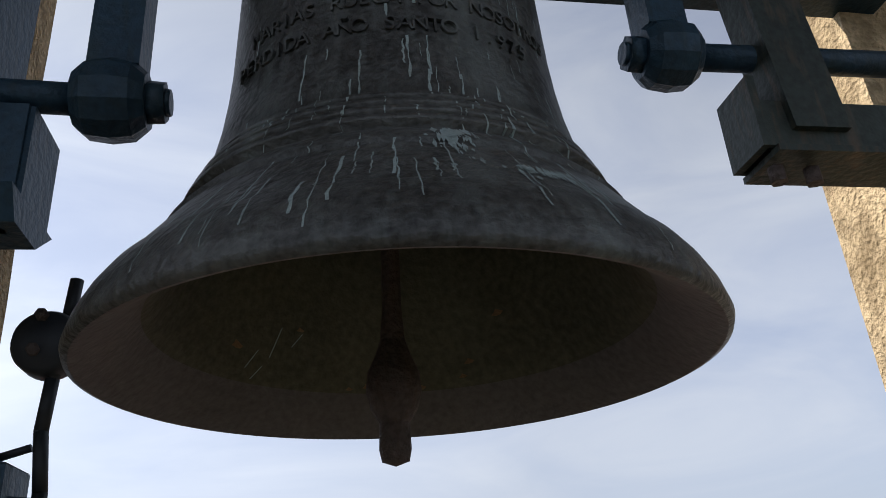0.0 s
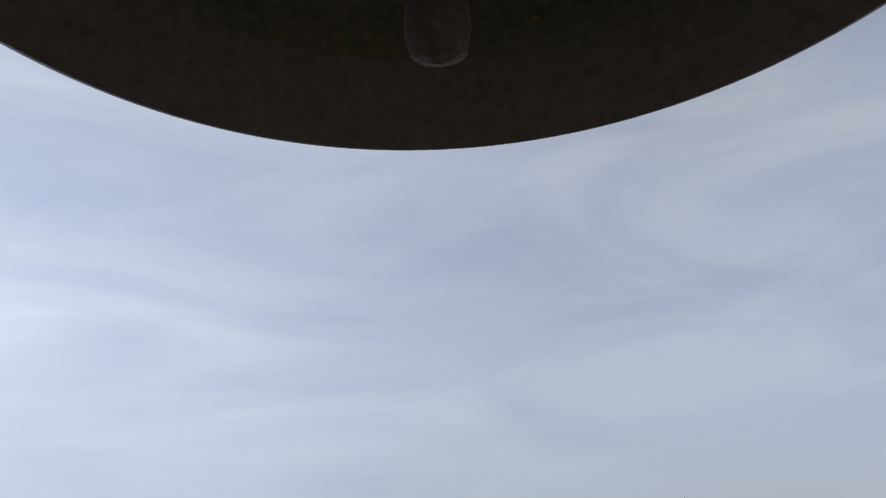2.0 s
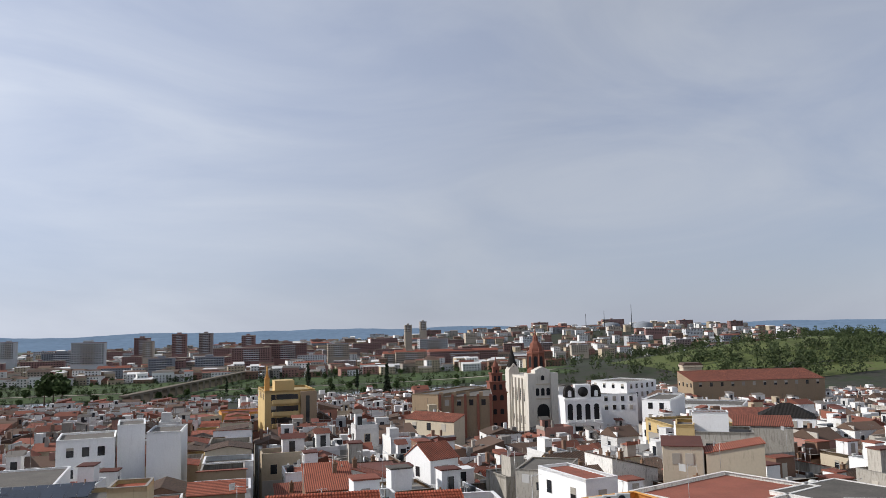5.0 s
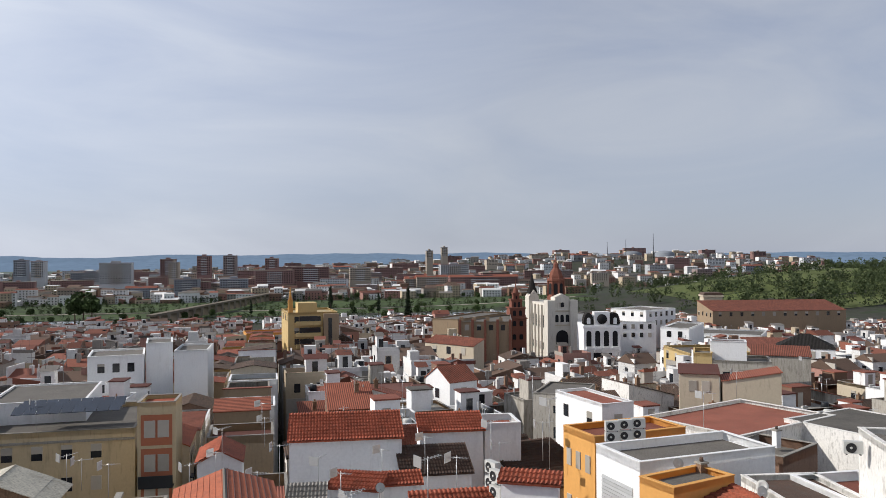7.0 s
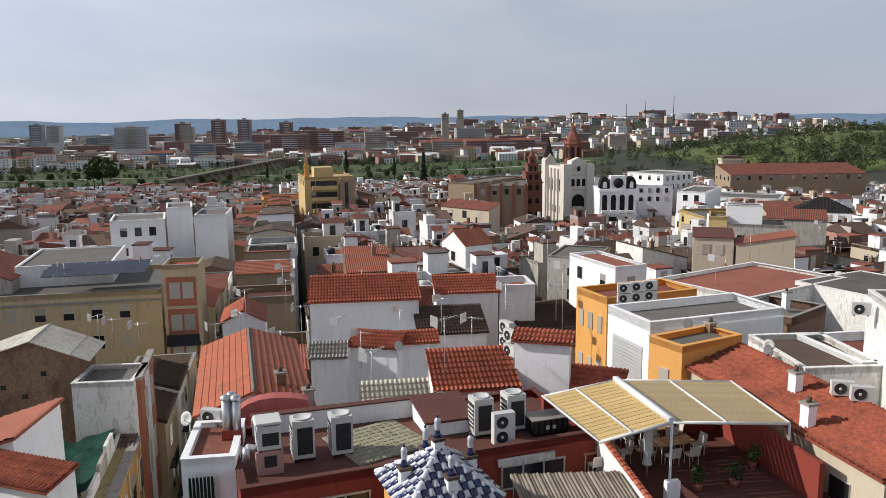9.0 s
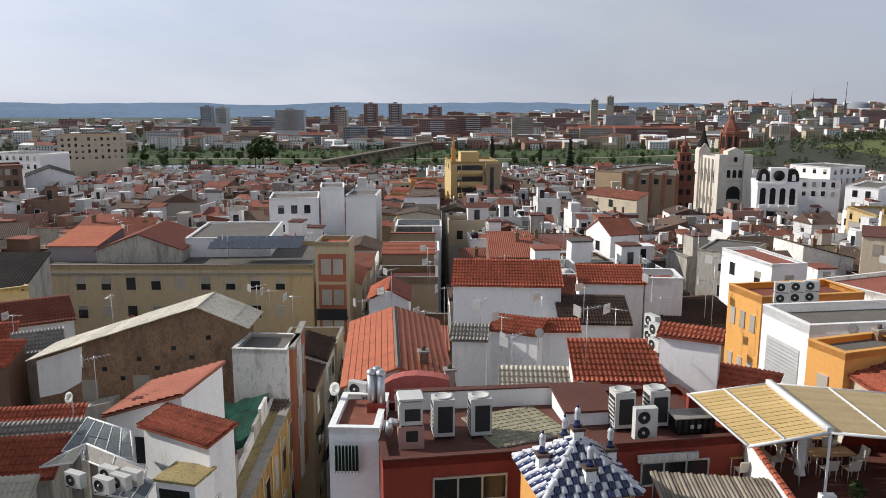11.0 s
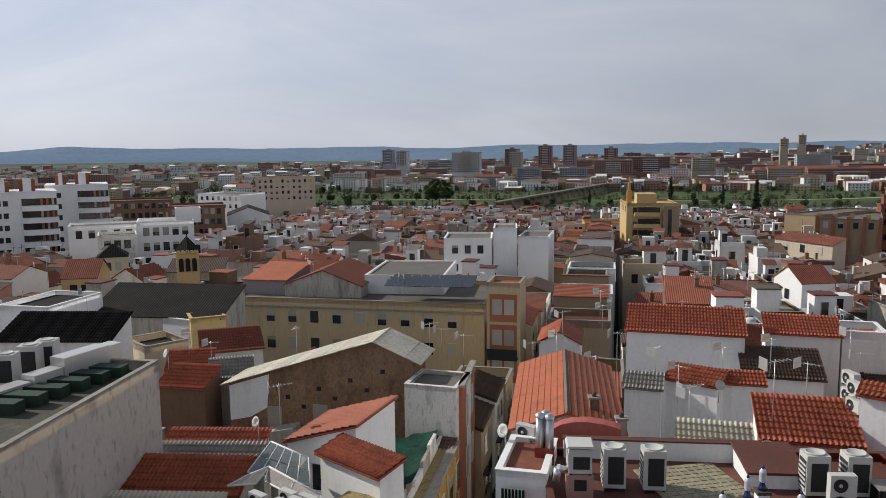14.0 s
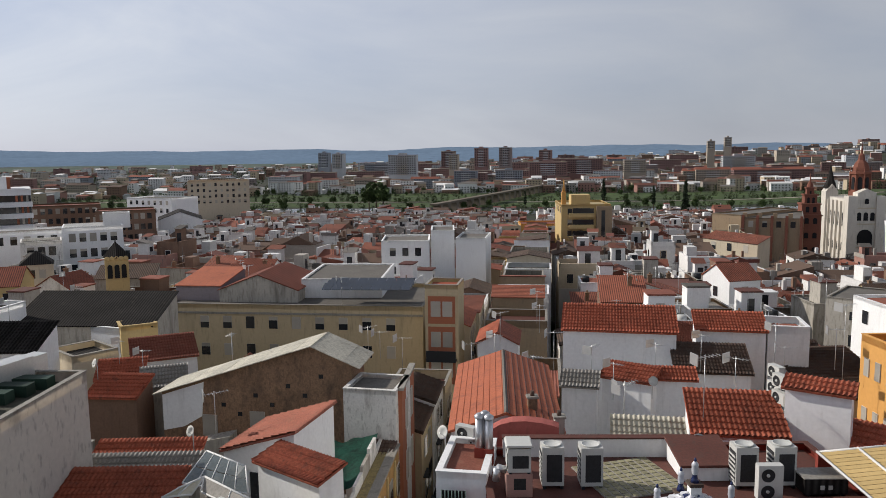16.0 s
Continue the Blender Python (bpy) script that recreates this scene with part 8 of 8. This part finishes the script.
for x, y, z in ((-4.1, 28.99, 18.45), (5.62, 30.12, 18.10), (19.70, 36.22, 18.80), (21.30, 31.68, 18.60), (-17.18, 34.29, 16.00), (5.47, 42.84, 16.60), (-26.77, 41.81, 17.00), (21.55, 31.86, 18.80)):
    dish(x, y, z, random.uniform(-40, 40))
for x, y, z in ((32.31, 46.26, 17.60), (18.6, 24.8, 18.75), (20.0, 27.6, 18.95), (0.31, 32.16, 18.10), (-0.86, 33.78, 18.40), (20.52, 35.31, 19.00)):
    t = thing("chimney", "small weathered brick chimney on a roof", "chimney", place(x, y, z - 0.5, 10), group="roof chimneys")
    bm = bmesh.new()
    box(bm, -0.2, 0.2, -0.2, 0.2, 0, 1.1)
    part("shaft", bm, random.choice((BRICK, STAIN, WHITE)), t)
    bm = bmesh.new()
    box(bm, -0.26, 0.26, -0.26, 0.26, 1.102, 1.19)
    part("cap", bm, COPING, t)
    bm = bmesh.new()
    tube(bm, (0, 0, 1.19), (0, 0, 1.4), 0.1, 0.09, 8)
    part("pot", bm, OLDTILE, t)

# curved pink wall end of the red sheet roof
pa, pb = Vector((-2.4, 30.28, 18.32)), Vector((0.30, 30.31, 18.32))
pw = (pb - pa).length
PINKRED = mat("faded_red_render", (0.40, 0.115, 0.095), 0.9, 0.12, 0.8, 0.15, stain=((0.22, 0.09, 0.075), 0.56, 0.5), per=0.02)
bm = bmesh.new()
prism(bm, [(0, -3.0), (0, 0.28), (pw * 0.12, 0.48), (pw * 0.3, 0.62), (pw * 0.5, 0.66), (pw * 0.75, 0.6), (pw * 0.92, 0.5), (pw, 0.42), (pw, -3.0)], "y", 0.45, 1.1)
solo("curved_wall", bm, PINKRED, "faded pinkish red wall with a curved top", "wall", m=place(pa.x, pa.y, pa.z, math.degrees(math.atan2(pb.y - pa.y, pb.x - pa.x))))

# seams and the grey flashing of the big red roof
RRW, RRD = 4.68, 10.1
for k in range(8):
    for side in (0, 1):
        f = (k + 0.5) / 8
        xs_ = RRW / 2 * f if side == 0 else RRW - RRW / 2 * f
        zs_ = 11.0 + 0.8 * f + 0.13
        bm = bmesh.new()
        tube(bm, (xs_, -0.15, zs_), (xs_, RRD + 0.15, zs_), 0.035 if side else 0.016, 0.035 if side else 0.016, 5)
        part("seam", bm, REDFLOOR if side else REDSHEET, redroof_big)
bm = bmesh.new()
prism(bm, [(RRW / 2 - 0.12, 11.87), (RRW / 2, 11.97), (RRW / 2 + 0.12, 11.87)], "y", -0.1, RRD + 0.1)
part("ridge_flashing", bm, FLATGREY, redroof_big)

# red street front of the peeling house
fa, fb = Vector((-8.68, 43.18, 16.10)), Vector((-8.95, 48.49, 16.10))
fr = math.atan2(fb.y - fa.y, fb.x - fa.x)
rf = thing("street_front", "terracotta rendered street front with tall windows", "facade", place(fa.x + 0.05, fa.y, fa.z - 9, math.degrees(fr)))
fl_ = (fb - fa).length
bm = bmesh.new()
box(bm, -0.05, fl_, 0.0, 0.25, 0, 9.0)
part("wall", bm, RB, rf)
bm = bmesh.new()
box(bm, -0.1, fl_ + 0.05, -0.12, 0.27, 9.003, 9.15)
part("coping", bm, COPING, rf)
for k in range(2):
    window_at(rf, fl_ * (0.3 + 0.42 * k), 0, 6.2, 0, 0.75, 1.8, 4)
    window_at(rf, fl_ * (0.3 + 0.42 * k), 0, 3.0, 0, 0.75, 1.8, 4)

# barred window in the white stair house
wa = Vector((-3.37, 25.88, 17.80))
wg = thing("barred_window", "small window behind a pale green iron grille", "window", place(wa.x, wa.y - 0.12, wa.z - 0.6, 0))
bm = bmesh.new()
box(bm, -0.42, 0.42, 0, 0.05, 0, 0.95)
part("pane", bm, GLASS, wg)
GREENBAR = mat("pale_green_bar", (0.25, 0.33, 0.28), 0.6, 0.1, 3.0)
for k in range(8):
    bm = bmesh.new()
    tube(bm, (-0.42 + 0.12 * k, -0.06, -0.05), (-0.42 + 0.12 * k, -0.06, 1.0), 0.02, 0.02, 5)
    part("bar", bm, GREENBAR, wg)

# more aerials over the near roofs
random.seed(31)
for x, y, z, h in ((9.22, 49.36, 16.60, 1.8), (3.38, 42.95, 16.60, 1.6), (0.11, 49.18, 16.40, 2.0), (13.32, 48.33, 17.00, 2.4), (9.05, 39.45, 17.60, 2.0), (-1.28, 64.52, 16.00, 2.2), (4.74, 80.62, 15.00, 2.2), (12.74, 81.25, 15.00, 2.4), (22.17, 66.59, 16.00, 3.2),
                   (37.33, 78.19, 15.00, 2.2), (29.75, 50.93, 17.50, 2.6), (47.99, 75.61, 15.00, 2.4), (66.87, 90.01, 14.00, 2.4), (17.03, 49.04, 17.00, 2.0), (16.26, 61.04, 16.00, 2.0), (-36.80, 69.33, 14.00, 2.6), (-50.51, 73.94, 15.00, 2.6), (-65.82, 78.77, 15.00, 2.6), (-36.69, 89.71, 14.00, 2.2), (-27.64, 48.46, 14.70, 2.0), (-30.82, 50.87, 14.70, 2.0)):
    antenna(x, y, z, h, random.uniform(-60, 60))

OW, OW2, CW = 3.69, 2.16, 4.29
# side openings of the orange houses and the louvred panel of the white one between them
for k in range(3):
    window_at(orange, OW * (0.2 + 0.3 * k), 0, 11.6, 0, 0.5, 1.1, 4)
    window_at(orange, OW * (0.2 + 0.3 * k), 0, 8.6, 0, 0.5, 1.1, 4)
window_at(orange2, OW2 * 0.5, 0, 10.6, 0, 0.6, 1.1, 4)
for k in range(11):
    bm = bmesh.new()
    prism(bm, [(-0.07, 9.3 + 0.2 * k), (0.0, 9.36 + 0.2 * k), (0.0, 9.47 + 0.2 * k), (-0.03, 9.45 + 0.2 * k)], "x", CW * 0.15, CW * 0.85)
    part("louvre_slat", bm, ALU, white_clad)

# the stepped tall yellow house: blank side bay, balconies, lift house and a thin spire
bm = bmesh.new()
box(bm, 9.4, 13.5, -1.6, -0.01, 0, 25.6)
part("stair_bay", bm, OCHRE, yellow_tower)
bm = bmesh.new()
box(bm, 10.6, 11.6, -1.66, -1.6, 8.0, 24.5)
part("stair_window", bm, GLASS, yellow_tower)
bm = bmesh.new()
box(bm, 3.0, 8.2, 3.0, 9.0, 25.4, 28.4)
part("roof_house", bm, YELLOW, yellow_tower)
bm = bmesh.new()
box(bm, 0.1, 1.3, 0.3, 1.5, 25.4, 29.5)
tube(bm, (0.7, 0.9, 29.5), (0.7, 0.9, 33.0), 0.45, 0.06, 6)
part("corner_spire", bm, ORANGE, yellow_tower)
for k in range(4):
    bm = bmesh.new()
    box(bm, 2.0, 8.8, -1.2, -0.01, 22.6 - 3.1 * k, 23.6 - 3.1 * k)
    part("balcony", bm, YELLOW, yellow_tower)
    bm = bmesh.new()
    box(bm, 3.0, 7.8, -0.08, 0.0, 23.62 - 3.1 * k, 25.0 - 3.1 * k)
    part("balcony_door", bm, GLASS, yellow_tower)
for k in range(5):
    bm = bmesh.new()
    box(bm, 0.2 + 3.55 * k, 0.9 + 3.55 * k, -0.5, -0.01, 0, 24.6)
    part("pilaster", bm, BRICKRED, beige_hall2)
for k in range(4):
    bm = bmesh.new()
    box(bm, 0.4 + 3.7 * k, 1.5 + 3.7 * k, 0.2, 1.2, 24.05, 25.2)
    part("parapet_block", bm, OCHRE, beige_hall2)


# ---- the two white apartment blocks with balcony bands ----
def balcony_block(x, y, rot, w, zt, bay, wins, floors):
    """Stepped white block: recessed dark balconies behind curved white parapets, small paired windows, red-brown roof houses."""
    h = 26.0
    t = thing("apartment_building", "white apartment block with dark recessed balcony bands", "apartment building", pose(x, y, zt - h, 0, 0, rot), group="town buildings")
    bm = bmesh.new()
    box(bm, 0, w, 0, 14, 0, h)
    part("wall", bm, WHITE, t)
    bm = bmesh.new()
    box(bm, -0.1, w + 0.1, -0.1, 14.1, h + 0.004, h + 0.25)
    part("roof_edge", bm, WHITE, t)
    b0, b1 = bay
    for i in range(floors):
        z = h - 2.9 - 2.75 * i
        bm = bmesh.new()
        box(bm, b0, b1 + 0.02, -0.05, 0.0, z, z + 1.55)
        part("glazing", bm, GLASS, t)
        bm = bmesh.new()
        pts = [(b0 - 0.1, 0.0), (b0 - 0.1, -0.9), (b0 + 0.5, -1.35)] + [(b0 + (b1 - b0) * k / 6, -1.4 - 0.35 * math.sin(math.pi * k / 6)) for k in range(1, 6)] + [(b1, -1.3), (b1 + 0.3, -0.9), (b1 + 0.3, 0.0)]
        prism(bm, pts, "z", z - 1.2, z - 0.02)
        part("balcony", bm, WHITE, t)
        for k in range(3):
            bm = bmesh.new()
            xx = b1 - 0.5 - 1.15 * k
            box(bm, xx - 0.5, xx, -0.09, -0.052, z + 0.05, z + 1.5)
            part("shutter", bm, RB if (k + i) % 3 else SHUTTER, t)
        for xx in wins:
            window_at(t, xx, 0, z, 0, 1.0, 1.2, 0)
    for q, (x0, x1) in enumerate(((w - 7.5, w - 4.2), (w - 12.0, w - 9.5))):
        bm = bmesh.new()
        box(bm, x0, x1, 2.0, 6.0, h + 0.25, h + 3.0 - 0.4 * q)
        part("roof_house", bm, RB, t)
        bm = bmesh.new()
        box(bm, x0 + 0.8, x1 - 0.8, 1.0, 1.98, h + 0.25, h + 3.2)
        part("stair_head", bm, WHITE, t)


balcony_block(-145.4, 138.3, 41.2, 26.0, 20.6, (18.8, 25.9), (14.2, 15.6, 8.0, 9.5), 8)
balcony_block(-137.3, 165.6, 37.5, 14.3, 21.3, (7.2, 14.2), (1.6, 3.0), 8)

# small yellow turret with a scalloped parapet and a dark pointed roof
yt = thing("roof_turret", "small yellow turret with arches and a dark pointed roof", "turret", pose(-57.9, 93.6, 13.0, 0, 0, 32))
bm = bmesh.new()
box(bm, 0, 2.9, 0, 2.9, -6.0, 3.2)
part("wall", bm, YELLOW, yt)
for k in range(3):
    arch_part(yt, "arch", 0.6 + 0.85 * k, -0.02, 0.6, 0.6, 1.8, SHADOWED)
for k in range(5):
    bm = bmesh.new()
    lathe(bm, [(0.3, 0.0), (0.3, 0.2), (0.0, 0.2)], 12)
    part("scallop", bm, YELLOW, yt, m=Matrix.Translation((0.3 + 0.57 * k, 0.1, 3.2)) @ Matrix.Rotation(math.pi / 2, 4, "X"))
bm = bmesh.new()
lathe(bm, [(1.7, 3.22), (0.9, 4.3), (0.1, 5.2), (0.05, 5.7), (0, 5.72)], 4, 1.45, 1.45, smooth=False)
part("roof", bm, SLATE, yt, m=Matrix.Translation((0, 0, 0)))
